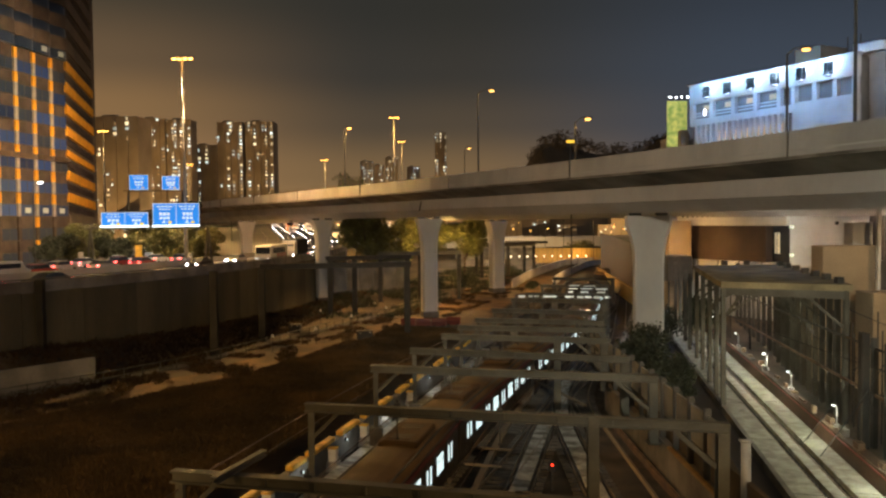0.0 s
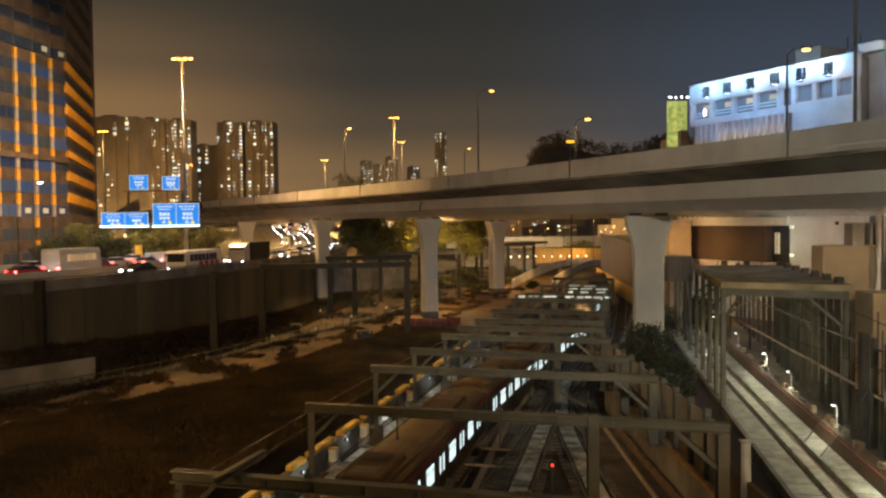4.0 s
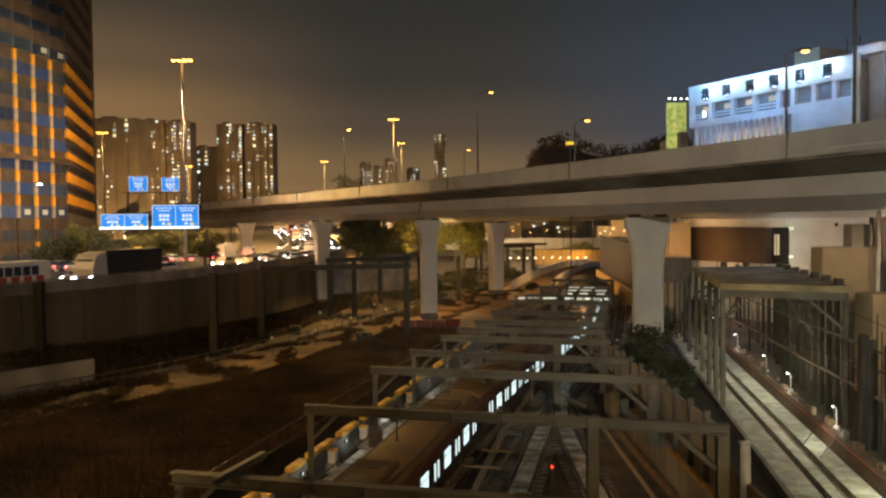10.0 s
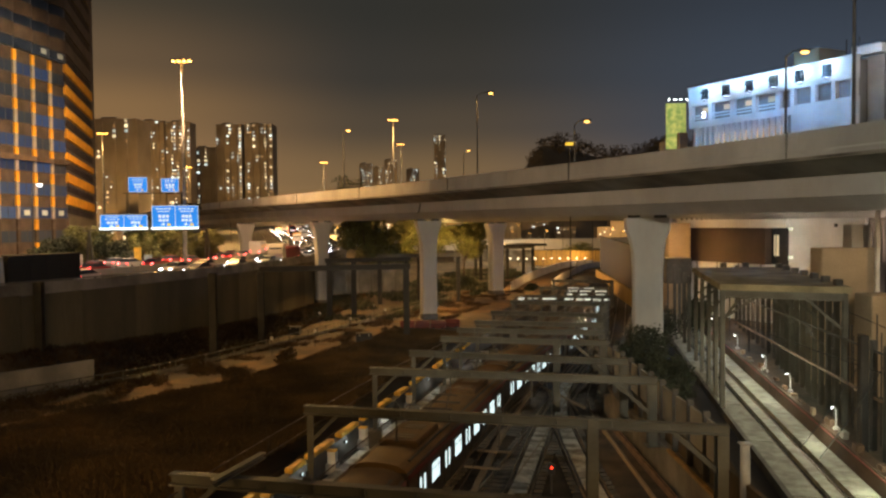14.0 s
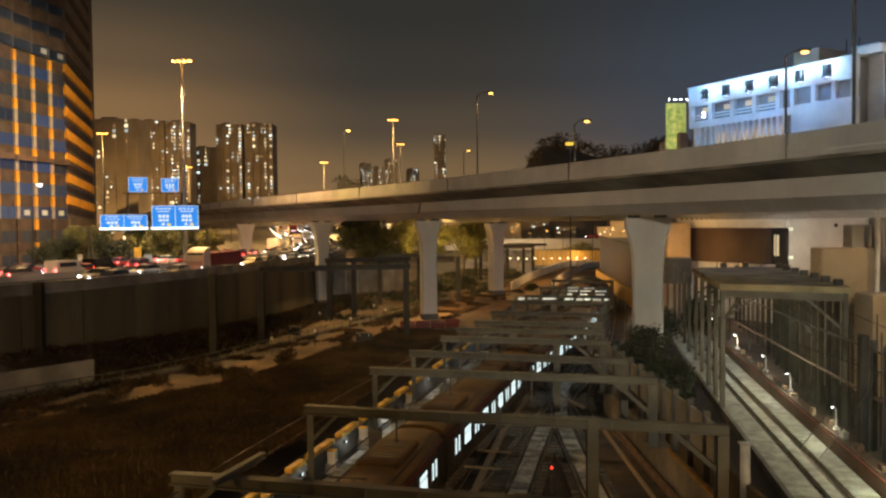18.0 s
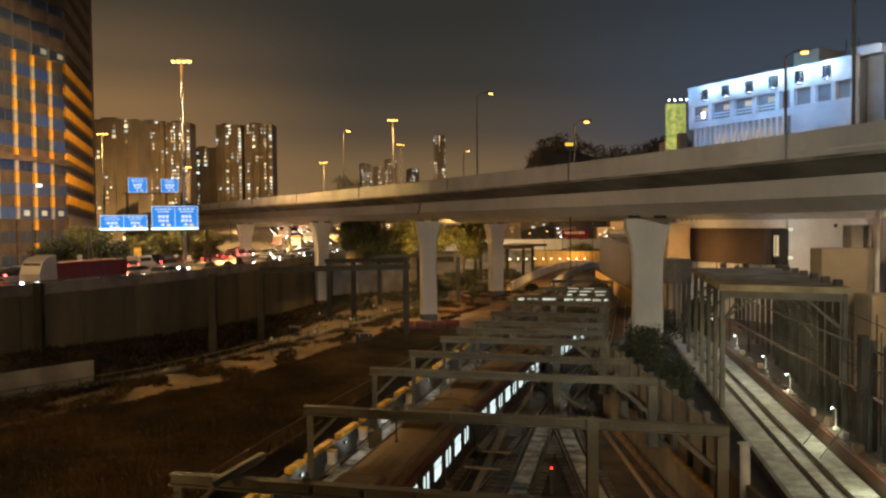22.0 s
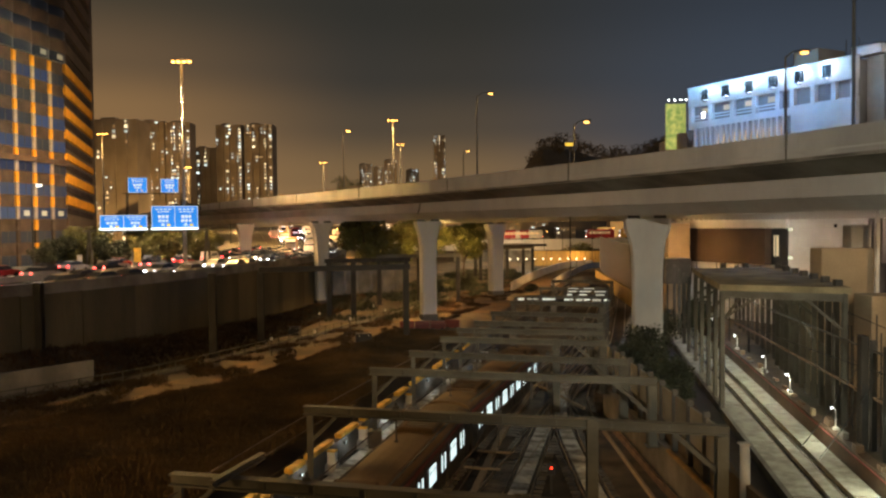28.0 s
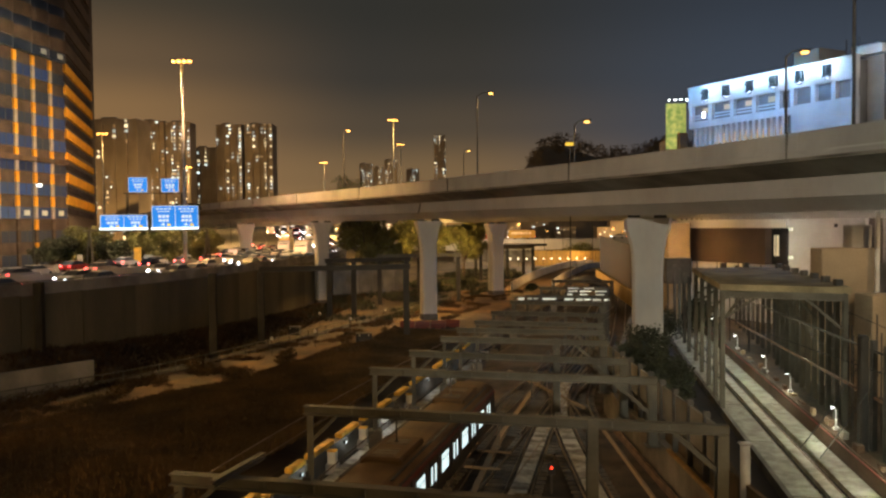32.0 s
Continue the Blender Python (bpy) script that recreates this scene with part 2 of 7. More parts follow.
def sweep(path, profile, closed=True):
    """A solid along a level path: profile points are (offset to the right of travel, height)."""
    verts, faces, n = [], [], len(profile)
    for i, p in enumerate(path):
        a, b = Vector(path[max(i - 1, 0)]), Vector(path[min(i + 1, len(path) - 1)])
        t = (b - a).normalized()
        side = Vector((t.y, -t.x, 0)).normalized()
        verts += [tuple(Vector(p) + side * o + Vector((0, 0, h))) for o, h in profile]
    for i in range(len(path) - 1):
        for k in range(n if closed else n - 1):
            j = (k + 1) % n
            faces.append((i * n + k, i * n + j, (i + 1) * n + j, (i + 1) * n + k))
    if closed:
        faces += [tuple(range(n - 1, -1, -1)), tuple((len(path) - 1) * n + k for k in range(n))]
    return verts, [], faces


def lerp_path(points, step):
    """A smooth path through a few plan points, resampled."""
    pts = [Vector(p) for p in points]
    out = []
    for i in range(len(pts) - 1):
        p0, p1, p2, p3 = pts[max(i - 1, 0)], pts[i], pts[i + 1], pts[min(i + 2, len(pts) - 1)]
        n = max(1, round((p2 - p1).length / step))
        for k in range(n):
            u = k / n
            out.append(0.5 * ((2 * p1) + (p2 - p0) * u + (2 * p0 - 5 * p1 + 4 * p2 - p3) * u * u + (3 * p1 - p0 - 3 * p2 + p3) * u ** 3))
    return out + [pts[-1]]


class Line:
    """A path with its running length."""

    def __init__(self, pts):
        self.p = [Vector(p) for p in pts]
        self.s = [0.0]
        for a, b in zip(self.p, self.p[1:]):
            self.s.append(self.s[-1] + (b - a).length)

    def at(self, s):
        i = min(max(int(np.searchsorted(self.s, s)) - 1, 0), len(self.p) - 2)
        a, b = self.p[i], self.p[i + 1]
        d = (b - a).normalized()
        return a + d * (s - self.s[i]), d

    def near_y(self, y):
        i = min(range(len(self.p)), key=lambda k: abs(self.p[k].y - y))
        return self.s[i] + (y - self.p[i].y) / max(0.2, abs(self.at(self.s[i])[1].y))


def offset(path, d):
    """The path shifted to the right of travel."""
    out = []
    for i, p in enumerate(path):
        t = (Vector(path[min(i + 1, len(path) - 1)]) - Vector(path[max(i - 1, 0)])).normalized()
        out.append(Vector(p) + Vector((t.y, -t.x, 0)).normalized() * d)
    return out

# ---- plan ----
ROAD_Z = 8.6


def track_x(y):
    """Plan line of the train's track: it bends gently to the east."""
    u = y - 60.9
    if y <= 85:
        return 3.6 + 0.323 * u + 0.0016 * u * u if y > -20 else 3.6 + 0.323 * -80.9 + 0.0016 * 80.9 ** 2 + (y + 20) * 0.064
    v = y - 85
    return 12.3 + 0.235 * v + 0.99 * (1 - math.exp(-v / 6))


def cut_left(y):
    return -10.2 + 0.25 * (min(max(y, -10), 90) - 40.7) + max(0, y - 90) * 0.36


def cut_right(y):
    return 12.7 if y < 62 else 12.7 + (min(y, 260) - 62) * 0.28 + max(0, y - 260) * 0.12


# ---- ground: one sheet with the railway cutting in it ----
ys = [-3000, -600, -150] + [y for y in range(-60, 262, 3)] + [300, 400, 600, 1200, 4500]
gv, gf = [], []
for y in ys:
    a, b = cut_left(y), cut_right(y)
    gv += [(x, y, z) for x, z in ((-4500, 2), (a - 5.5, 2), (a - 0.25, 1.0), (a, 0), ((a + b) / 2, 0), (b, 0), (b + 0.25, 2), (b + 60, 2), (4500, 2))]
for i in range(len(ys) - 1):
    gf += [(i * 9 + k, i * 9 + k + 1, (i + 1) * 9 + k + 1, (i + 1) * 9 + k) for k in range(8)]
tagged(part("ground", (gv, [], gf), EARTH), "dark bare earth with a railway cutting", "ground", kind="structure")

TRACK = [Vector((track_x(y), y, 0)) for y in np.arange(-130, 200, 2.0)]


def strip(edge_a, edge_b, z, thick, y0, y1, step=2.0):
    """A slab between two plan lines, given as functions of y."""
    v, f = [], []
    yy = list(np.arange(y0, y1 + 0.01, step))
    for y in yy:
        a, b = edge_a(y), edge_b(y)
        v += [(a, y, z), (b, y, z), (b, y, z - thick), (a, y, z - thick)]
    for i in range(len(yy) - 1):
        for k in range(4):
            j = (k + 1) % 4
            f.append((i * 4 + k, i * 4 + j, (i + 1) * 4 + j, (i + 1) * 4 + k))
    f += [(3, 2, 1, 0), tuple(len(v) - 4 + k for k in range(4))]
    return v, [], f


tagged(part("trackbed", strip(lambda y: cut_left(y) + 0.5, lambda y: cut_right(y) - 0.5, 0.12, 0.3, -40, 190), BALLAST),
       "dark stone ballast under the tracks", "trackbed", kind="structure")


def railway_track(path, label):
    t = thing("railway_track", pose(0, 0, 0.12), label, "railway track", "tracks in the cutting")
    for s in (-0.7175, 0.7175):
        part("rail", sweep(offset(path, s), [(-0.07, 0.16), (-0.035, 0.16), (-0.035, 0.30), (0.035, 0.30), (0.035, 0.16), (0.07, 0.16)]), RAIL, t)
    line = Line(path)
    s, first = 0.3, None
    while s < line.s[-1]:
        p, d = line.at(s)
        s += 0.75
        if not 26 < p.y < 84:
            continue
        m = Matrix.Translation(p) @ Matrix.Rotation(math.atan2(-d.x, d.y), 4, "Z")
        if first is None:
            v = [(-1.25, -0.13, 0.0), (1.25, -0.13, 0.0), (1.25, 0.13, 0.0), (-1.25, 0.13, 0.0), (-1.25, -0.11, 0.16), (1.25, -0.11, 0.16), (1.25, 0.11, 0.16), (-1.25, 0.11, 0.16)]
            first = part("sleeper", (v, [], [(4, 5, 6, 7), (0, 1, 5, 4), (1, 2, 6, 5), (2, 3, 7, 6), (3, 0, 4, 7)]), SLEEPER, t)
            first.matrix_basis = m
        else:
            share("sleeper", first, t, m)
    return t


railway_track([p + Vector((0.55, 0, 0)) for p in TRACK if -30 < p.y < 160], "steel rails on concrete sleepers, carrying the train")
railway_track([p + Vector((-4.6, 0, 0)) for p in TRACK if -30 < p.y < 40], "empty steel rails beside the low wall")
SIDING = lerp_path([(-5.0, 4, 0), (-1.9, 17.5, 0), (1.46, 32, 0), (3.9, 42.6, 0), (5.6, 50, 0), (7.4, 57.4, 0), (10.8, 68, 0)] + [(track_x(y) + 5.2, y, 0) for y in range(80, 160, 6)], 2)
railway_track(SIDING, "empty steel rails on pale sleepers")
railway_track(lerp_path([(8.0, 10, 0), (8.1, 30, 0), (8.2, 45, 0), (8.7, 58, 0), (10.2, 68, 0), (13.0, 78, 0)], 2), "diverging steel rails at a turnout")
railway_track(lerp_path([(1.5, 40, 0), (5.5, 52, 0), (9.0, 64, 0), (12.5, 75, 0), (17.5, 89, 0)], 2), "crossover rails between two tracks")


for pts in ([(8.9, 62, 0), (10.6, 71, 0), (13.6, 81, 0), (17.6, 92, 0), (21.6, 106, 0)], [(10.4, 58, 0), (11.2, 66, 0), (13.9, 76, 0), (18.0, 88, 0)],
            [(4.6, 55, 0), (7.8, 65, 0), (10.6, 75, 0), (14.4, 87, 0), (18.4, 101, 0)], [(9.6, 60, 0), (9.7, 68, 0), (11.0, 78, 0), (14.0, 90, 0)]):
    railway_track(lerp_path(pts, 2), "rusty steel rails fanning out at the turnouts")


def infill(line, y0, y1, label):
    """Pale concrete panels between the rails of a track."""
    t = thing("track_infill", pose(0, 0, 0.12), label, "track panel", "pale panels between the rails")
    first = None
    s, e = line.near_y(y0), line.near_y(y1)
    while s < e:
        p, d = line.at(s)
        m = Matrix.Translation(p) @ Matrix.Rotation(math.atan2(-d.x, d.y), 4, "Z")
        if first is None:
            bm = bmesh.new()
            box(bm, 0, 0.595, 0.2, 0.94, 1.19, 0.14)
            first = part("panel", bm, WORN_PANEL, t)
            first.matrix_basis = m
        else:
            share("panel", first, t, m)
        s += 1.2


infill(Line(SIDING), 28, 58, "worn pale panels between the rails")
infill(Line(lerp_path([(8.0, 10, 0), (8.1, 30, 0), (8.2, 45, 0), (8.7, 58, 0), (10.2, 68, 0), (13.0, 78, 0)], 2)), 28, 72, "worn pale panels between diverging rails")

walkway = thing("trackside_walkway", pose(0, 0, 0), "pale concrete walkway lit by the train's windows", "walkway")
slab0 = None
cess = Line([Vector((cut_left(y) + 2.72, y, 0)) for y in range(20, 102, 2)])
s, e = cess.near_y(39), cess.near_y(88)
while s < e:
    p, d = cess.at(s)
    m = Matrix.Translation((p.x, p.y, 0.12)) @ Matrix.Rotation(math.atan2(-d.x, d.y), 4, "Z")
    if slab0 is None:
        bm = bmesh.new()
        box(bm, 0, 1.0, 0.2, 0.86, 1.95, 0.4)
        bevel(bm, 0.03)
        slab0 = part("slab", bm, WORN_PANEL, walkway)
        slab0.matrix_basis = m
    else:
        share("slab", slab0, walkway, m)
    s += 2.0

# ---- highway on its embankment ----
ROAD_EDGE = lerp_path([(-108, -130, 10.2), (-58, 0, 10.2), (-46, 32, 9.8), (-35, 62.6, 9.2), (-26.2, 89, 9.05), (-21.6, 120, 8.8), (-20.6, 150, 8.45), (-24, 200, 8.2), (-35, 262, 9.2), (-57, 350, 11.8), (-92, 500, 15.4), (-135, 680, 18.0)], 6)
prof = [(0, 0.0), (-46, 0.0), (-46, -9), (0, -9)]
tagged(part("road", sweep(ROAD_EDGE, prof), ASPHALT), "dark asphalt highway on a walled embankment", "road", kind="structure")
# lane lines
for off in (-3.9, -7.5, -11.1, -18.5, -22.0):
    v, f = [], []
    line = Line(offset(ROAD_EDGE, off))
    s = 2.0
    while s < 470:
        for e in (s, s + 2.5):
            p, d = line.at(e)
            nn = Vector((d.y, -d.x, 0)) * 0.08
            v += [tuple(p - nn + Vector((0, 0, 0.006))), tuple(p + nn + Vector((0, 0, 0.006)))]
        k = len(v) - 4
        f.append((k, k + 1, k + 3, k + 2))
        s += 7.0
    tagged(part("lane_line", (v, [], f), PAINT_WHITE), "dashed white lane line", "road marking", kind="structure")
tagged(part("road_verge_line", sweep(offset(ROAD_EDGE, -15.6)[:84], [(-0.25, 0), (0.25, 0), (0.16, 0.85), (-0.16, 0.85)]), CONCRETE), "pale concrete median barrier", "barrier", kind="structure")
tagged(part("parapet", sweep(ROAD_EDGE[:58], [(-0.3, -0.2), (0.14, -0.2), (0.10, 1.2), (-0.18, 1.2)]), CONCRETE_DARK), "dark concrete road parapet", "parapet", kind="structure")
railing = thing("road_railing", pose(0, 0, 0), "thin steel rail on top of the road parapet", "railing")
part("top_rail", sweep([p + Vector((0, 0, 1.32)) for p in offset(ROAD_EDGE, -0.05)[30:64]], [(-0.05, -0.05), (0.05, -0.05), (0.05, 0.05), (-0.05, 0.05)]), STEEL, railing)
edge_line = Line(ROAD_EDGE)
post0 = None
for s in np.arange(185, 354, 3.0):
    p, d = edge_line.at(s)
    if post0 is None:
        bm = bmesh.new()
        box(bm, 0, 0, 0.2, 0.07, 0.07, 0.45)
        post0 = part("post", bm, STEEL, railing)
        post0.matrix_basis = Matrix.Translation(p + Vector((-0.05, 0, 0.94)))
    else:
        share("post", post0, railing, Matrix.Translation(p + Vector((-0.05, 0, 0.94))))

# retaining wall below the road, panel by panel
wall = new("retaining_wall")
tagged(wall, "tall stained concrete retaining wall of panels", "wall", kind="structure")
panel0 = None
s = 175.0
while s < 318:
    p, d = edge_line.at(s)
    h = p.z + 0.2 - 2
    a = math.atan2(d.y, d.x)
    if panel0 is None:
        bm = bmesh.new()
        box(bm, 3.3, 0, 0.5, 6.56, 0.3, 1.0)
        bevel(bm, 0.02)
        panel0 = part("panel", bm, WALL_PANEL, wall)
        o = panel0
    else:
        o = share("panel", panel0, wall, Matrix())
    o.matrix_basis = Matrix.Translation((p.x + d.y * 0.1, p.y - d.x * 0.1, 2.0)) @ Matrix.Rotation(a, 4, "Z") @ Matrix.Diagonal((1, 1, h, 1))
    s += 6.6

# earth bank that leans against the wall
def bank_top(y):
    return float(np.interp(y, [0, 65, 73, 92, 111, 122], [6.0, 5.0, 4.3, 3.4, 2.5, 2.05]))


def bank_z(y, out):
    """Height of the bank, out metres from the wall."""
    wide = float(np.interp(y, [50, 55, 60, 65.7, 72], [0.6, 1.0, 2.6, 4.8, 5.5]))
    return max(2.0, 2.0 + (bank_top(y) - 2.0) * (1 - min(1.0, out / wide)) ** 0.8)


bv, bf, cuts = [], [], (0.0, 0.8, 1.8, 3.0, 4.2, 5.6)
for k, s in enumerate(np.arange(176, 292, 2.0)):
    p, d = edge_line.at(s)
    for c in cuts:
        q = p + Vector((d.y, -d.x, 0)) * (c + 0.1)
        bv.append((q.x, q.y, bank_z(p.y, c) + (0.12 * noise.noise((q.x * 0.7, q.y * 0.7, 2)) if 0 < c < 4 else 0) - (0.05 if c > 2 else 0)))
    if k:
        bf += [((k - 1) * 6 + j, (k - 1) * 6 + j + 1, k * 6 + j + 1, k * 6 + j) for j in range(5)]
tagged(part("bank", (bv, [], bf), EARTH), "dark weedy earth bank against the retaining wall", "bank", kind="structure")

# ---- viaduct ----
DECK = lerp_path([(62, -40, 20.65), (38, 14, 20.65), (25.5, 46, 20.65), (18.2, 65, 20.65), (-0.6, 105, 20.7), (-21.8, 140, 20.6), (-51, 190, 20.6), (-80, 240, 20.3), (-125, 320, 19.0), (-180, 420, 17)], 5)


def viaduct(path, label, panel):
    v = thing("viaduct", pose(0, 0, 0), label, "viaduct", kind="structure")
    # path is the south parapet's top; going away, the deck lies to its right
    part("deck", sweep(path, [(0.35, -1.25), (10.6, -1.25), (10.6, -1.75), (7.9, -2.7), (7.8, -4.15), (6.5, -5.15), (4.3, -5.15), (3.0, -4.15), (2.9, -2.7), (0.0, -1.78), (0.0, -1.25)]), CONCRETE, v)
    line = Line(path)
    n = int(line.s[-1] / panel)
    for k in range(n):
        run = [line.at(line.s[-1] * (k + u / 3 * 0.997) / n)[0] for u in range(4)]
        part("parapet_panel", sweep(run, [(-0.02, -1.8), (0.36, -1.8), (0.28, 0.0), (0.06, 0.0)]), PARAPET, v)
        part("parapet_panel", sweep(run, [(10.24, -1.8), (10.62, -1.8), (10.54, 0.0), (10.32, 0.0)]), PARAPET, v)
    # Thin dark sheet laid where the deck's edge shades its own underside.
    part("cantilever_soffit", sweep(path, [(-0.02, -1.90), (2.88, -2.80), (2.88, -2.72), (0.0, -1.80)]), DARK_SOFFIT, v, "underside of the deck's edge, its shade put in the colour")
    for s in np.arange(20, line.s[-1] - 5, 27.0):
        p, d = line.at(s)
        bm = bmesh.new()
        box(bm, p.x - d.y * 0.03, p.y + d.x * 0.03, p.z - 0.9, 0.05, 0.16, 1.86, math.atan2(d.y, d.x))
        part("joint_cover", bm, CONCRETE_DARK, v)
    for s in (168.0,):
        p, d = line.at(s)
        n = Vector((d.y, -d.x, 0))
        bm = bmesh.new()
        rod(bm, p + n * 2.86 + Vector((0, 0, -2.9)), p + n * 2.9 + d * 0.8 + Vector((0, 0, -4.3)), 0.09, n=6)
        part("drain_pipe", bm, STEEL_DARK, v)
    part("drip_kerb", sweep(path, [(-0.08, -1.86), (0.2, -1.86), (0.2, -1.68), (-0.08, -1.68)]), CONCRETE_DARK, v)
    return v


viaduct(DECK, "long pale concrete road viaduct on flared piers", 10.0)
DECK2 = [p + Vector((27.0, 13.5, -0.5)) for p in DECK]
viaduct(DECK2, "second concrete viaduct behind the first", 40.0)


def pier(x, y, base, top, shaft, flare, label, rot=0.45):
    """A flared concrete pier: straight shaft, curved head, bearing gap, dark painted foot."""
    t = thing("viaduct_pier", pose(x, y, base, 0, 0, math.degrees(rot)), label, "pier", "viaduct piers")
    h = top - base
    rings = [(0.8, shaft), (h * 0.60, shaft), (h * 0.72, shaft * 1.05), (h * 0.82, shaft * 1.20), (h * 0.91, shaft * 1.5), (h * 0.965, flare), (h - 0.28, flare)]
    v, f, c = [], [], 0.22
    for z, w in rings:
        a, b = w / 2, shaft * 0.42
        v += [(-a + c, -b, z), (a - c, -b, z), (a, -b + c, z), (a, b - c, z), (a - c, b, z), (-a + c, b, z), (-a, b - c, z), (-a, -b + c, z)]
    for i in range(len(rings) - 1):
        f += [(i * 8 + k, i * 8 + (k + 1) % 8, (i + 1) * 8 + (k + 1) % 8, (i + 1) * 8 + k) for k in range(8)]
    f.append(tuple((len(rings) - 1) * 8 + k for k in range(8)))
    part("shaft", (v, [], f), CONCRETE, t)
    bm = bmesh.new()
    box(bm, 0, 0, 0.4, shaft * 1.06, shaft * 0.92, 0.8)
    bevel(bm, 0.12)
    part("foot", bm, PIER_BASE, t, "dark painted foot")
    for s in (-1, 1):
        bm = bmesh.new()
        box(bm, s * flare * 0.28, 0, h - 0.14, flare * 0.26, 0.8, 0.28)
        part("bearing", bm, STEEL_DARK, t)
    return t


pier(19.9, 77.5, 2, 15.5, 2.85, 4.4, "thick flared concrete pier beside bushes", -0.19)
pier(-1.9, 107.5, 2, 15.5, 2.05, 3.6, "flared pale concrete pier with a dark foot", 0.25)
pier(9.6, 143, 2, 15.0, 2.3, 4.0, "flared pier warmly lit on one side")
pier(-19.4, 128.5, 2, 15.5, 2.0, 3.75, "flared pier at the retaining wall")
pier(-44, 179, 2, 15.4, 2.4, 4.2, "flared pier standing in the highway median")
pier(-79, 225, 2, 15.2, 2.4, 4.2, "far flared pier behind the road signs")
pier(38, 30, 2, 15.5, 2.75, 3.75, "thick flared concrete pier by the canopy")

# ---- portal gantries over the tracks ----
GANTRIES = [(-10.0, 29.0, 4.6, 25.4), (-6.95, 39.6, 12.5, 34.8), (-4.6, 49.9, 12.3, 45.7), (-2.4, 56.5, 12.1, 52.0), (-0.2, 63.4, 12.4, 60.1), (1.2, 68.5, 13.4, 65.7),
            (2.9, 73.5, 14.2, 70.5), (4.9, 81.4, 15.7, 77.9), (7.8, 91.9, 17.9, 88.2), (10.2, 98.8, 19.8, 96.2), (13.4, 110.7, 22.4, 107.6), (17, 124, 26, 121)]


def gantry(ax, ay, bx, by, inner, label, brace=True):
    t = thing("portal_gantry", pose(0, 0, 0), label, "gantry", "steel portals over the tracks")
    d = Vector((bx - ax, by - ay, 0)).normalized()
    z = 5.75
    bm = bmesh.new()
    ibeam(bm, (ax, ay, z), (bx, by, z), 0.45, 0.44)
    part("crossbeam", bm, STEEL, t)
    for k in range(1, 8):
        p = Vector((ax, ay, z)).lerp(Vector((bx, by, z)), k / 8)
        bm = bmesh.new()
        box(bm, p.x, p.y, z, 0.03, 0.40, 0.32, math.atan2(d.y, d.x))
        part("stiffener", bm, STEEL, t)
    legs = [(ax + d.x * 0.3, ay + d.y * 0.3, 2.0), (bx - d.x * 0.3, by - d.y * 0.3, 2.0)]
    for u in inner:
        legs.append((ax + (bx - ax) * u, ay + (by - ay) * u, 0.1))
    for k, (x, y, z0) in enumerate(legs):
        bm = bmesh.new()
        w = 0.28 if k == 0 else 0.5
        ibeam(bm, (x, y, z0), (x, y, z - 0.25 if k < 2 else z + 0.27), w, w)
        box(bm, x, y, z0 + 0.03, w + 0.3, w + 0.3, 0.06)
        part("leg", bm, STEEL, t)
    bm = bmesh.new()
    box(bm, legs[0][0], legs[0][1], 1.5, 0.8, 0.8, 1.1)
    part("plinth", bm, CONCRETE_DARK, t)
    if brace:
        bm = bmesh.new()
        bar(bm, (ax + d.x * 0.4, ay + d.y * 0.4, z - 1.5), (ax + d.x * 1.7, ay + d.y * 1.7, z - 0.25), 0.16, 0.16)
        part("knee_brace", bm, STEEL, t)
        bm = bmesh.new()
        bar(bm, (bx - d.x * 0.4, by - d.y * 0.4, z - 1.9), (bx - d.x * 2.3, by - d.y * 2.3, z - 0.25), 0.2, 0.2)
        part("knee_brace", bm, STEEL, t)
    # droppers that carry the overhead line
    for off in (-4.6, 0.0, 5.2):
        yy = (ay + by) / 2
        for _ in range(3):
            xx = track_x(yy) + off
            u = (xx - ax) / (bx - ax)
            yy = ay + (by - ay) * u
        if 0.1 < u < 0.95:
            bm = bmesh.new()
            box(bm, xx + 0.5, yy, z - 0.8, 0.07, 0.07, 1.2)
            box(bm, xx + 0.5, yy, z - 1.35, 0.2, 0.06, 0.06)
            part("dropper", bm, STEEL_DARK, t)
            bm = bmesh.new()
            box(bm, xx + 0.5, yy, z + 0.31, 0.3, 0.2, 0.12)
            rod(bm, (xx + 0.5, yy, z + 0.36), (xx + 0.5, yy, z + 0.55), 0.06, n=6)
            part("line_clamp", bm, STEEL_DARK, t)
    return t


for i, g in enumerate(GANTRIES):
    gantry(*g, (0.86,) if i == 0 else (0.705,) if i in (1, 4) else (), "grey steel portal frame spanning the tracks", i < 8)


# ---- overhead line ----
def wire(name, path, r, label):
    o = part(name, sweep(path, [(-r, -r), (r, -r), (r, r), (-r, r)]), COPPER_WIRE)
    return tagged(o, label, "wire", "overhead line")


for off in (-4.6, 0.0, 5.2):
    wire("contact_wire", [p + Vector((off, 0, 4.55)) for p in TRACK if 5 < p.y < 120], 0.015, "thin overhead contact wire above a track")
    wire("messenger_wire", [p + Vector((off, 0, 5.3)) for p in TRACK if 5 < p.y < 120], 0.02, "thin catenary wire above a track")


# ---- low wall and trough beside the cutting ----
def edge_strip(name, x_of, z0, z1, w, y0, y1, material, label, cat):
    return tagged(part(name, strip(x_of, lambda y: x_of(y) + w, z1, z1 - z0, y0, y1, 3.0), material), label, cat, kind="structure")


edge_strip("cutting_wall", lambda y: cut_left(y) + 1.05, 0.0, 1.55, 0.5, 5, 100, CONCRETE_DARK, "low concrete wall along the cutting", "wall")
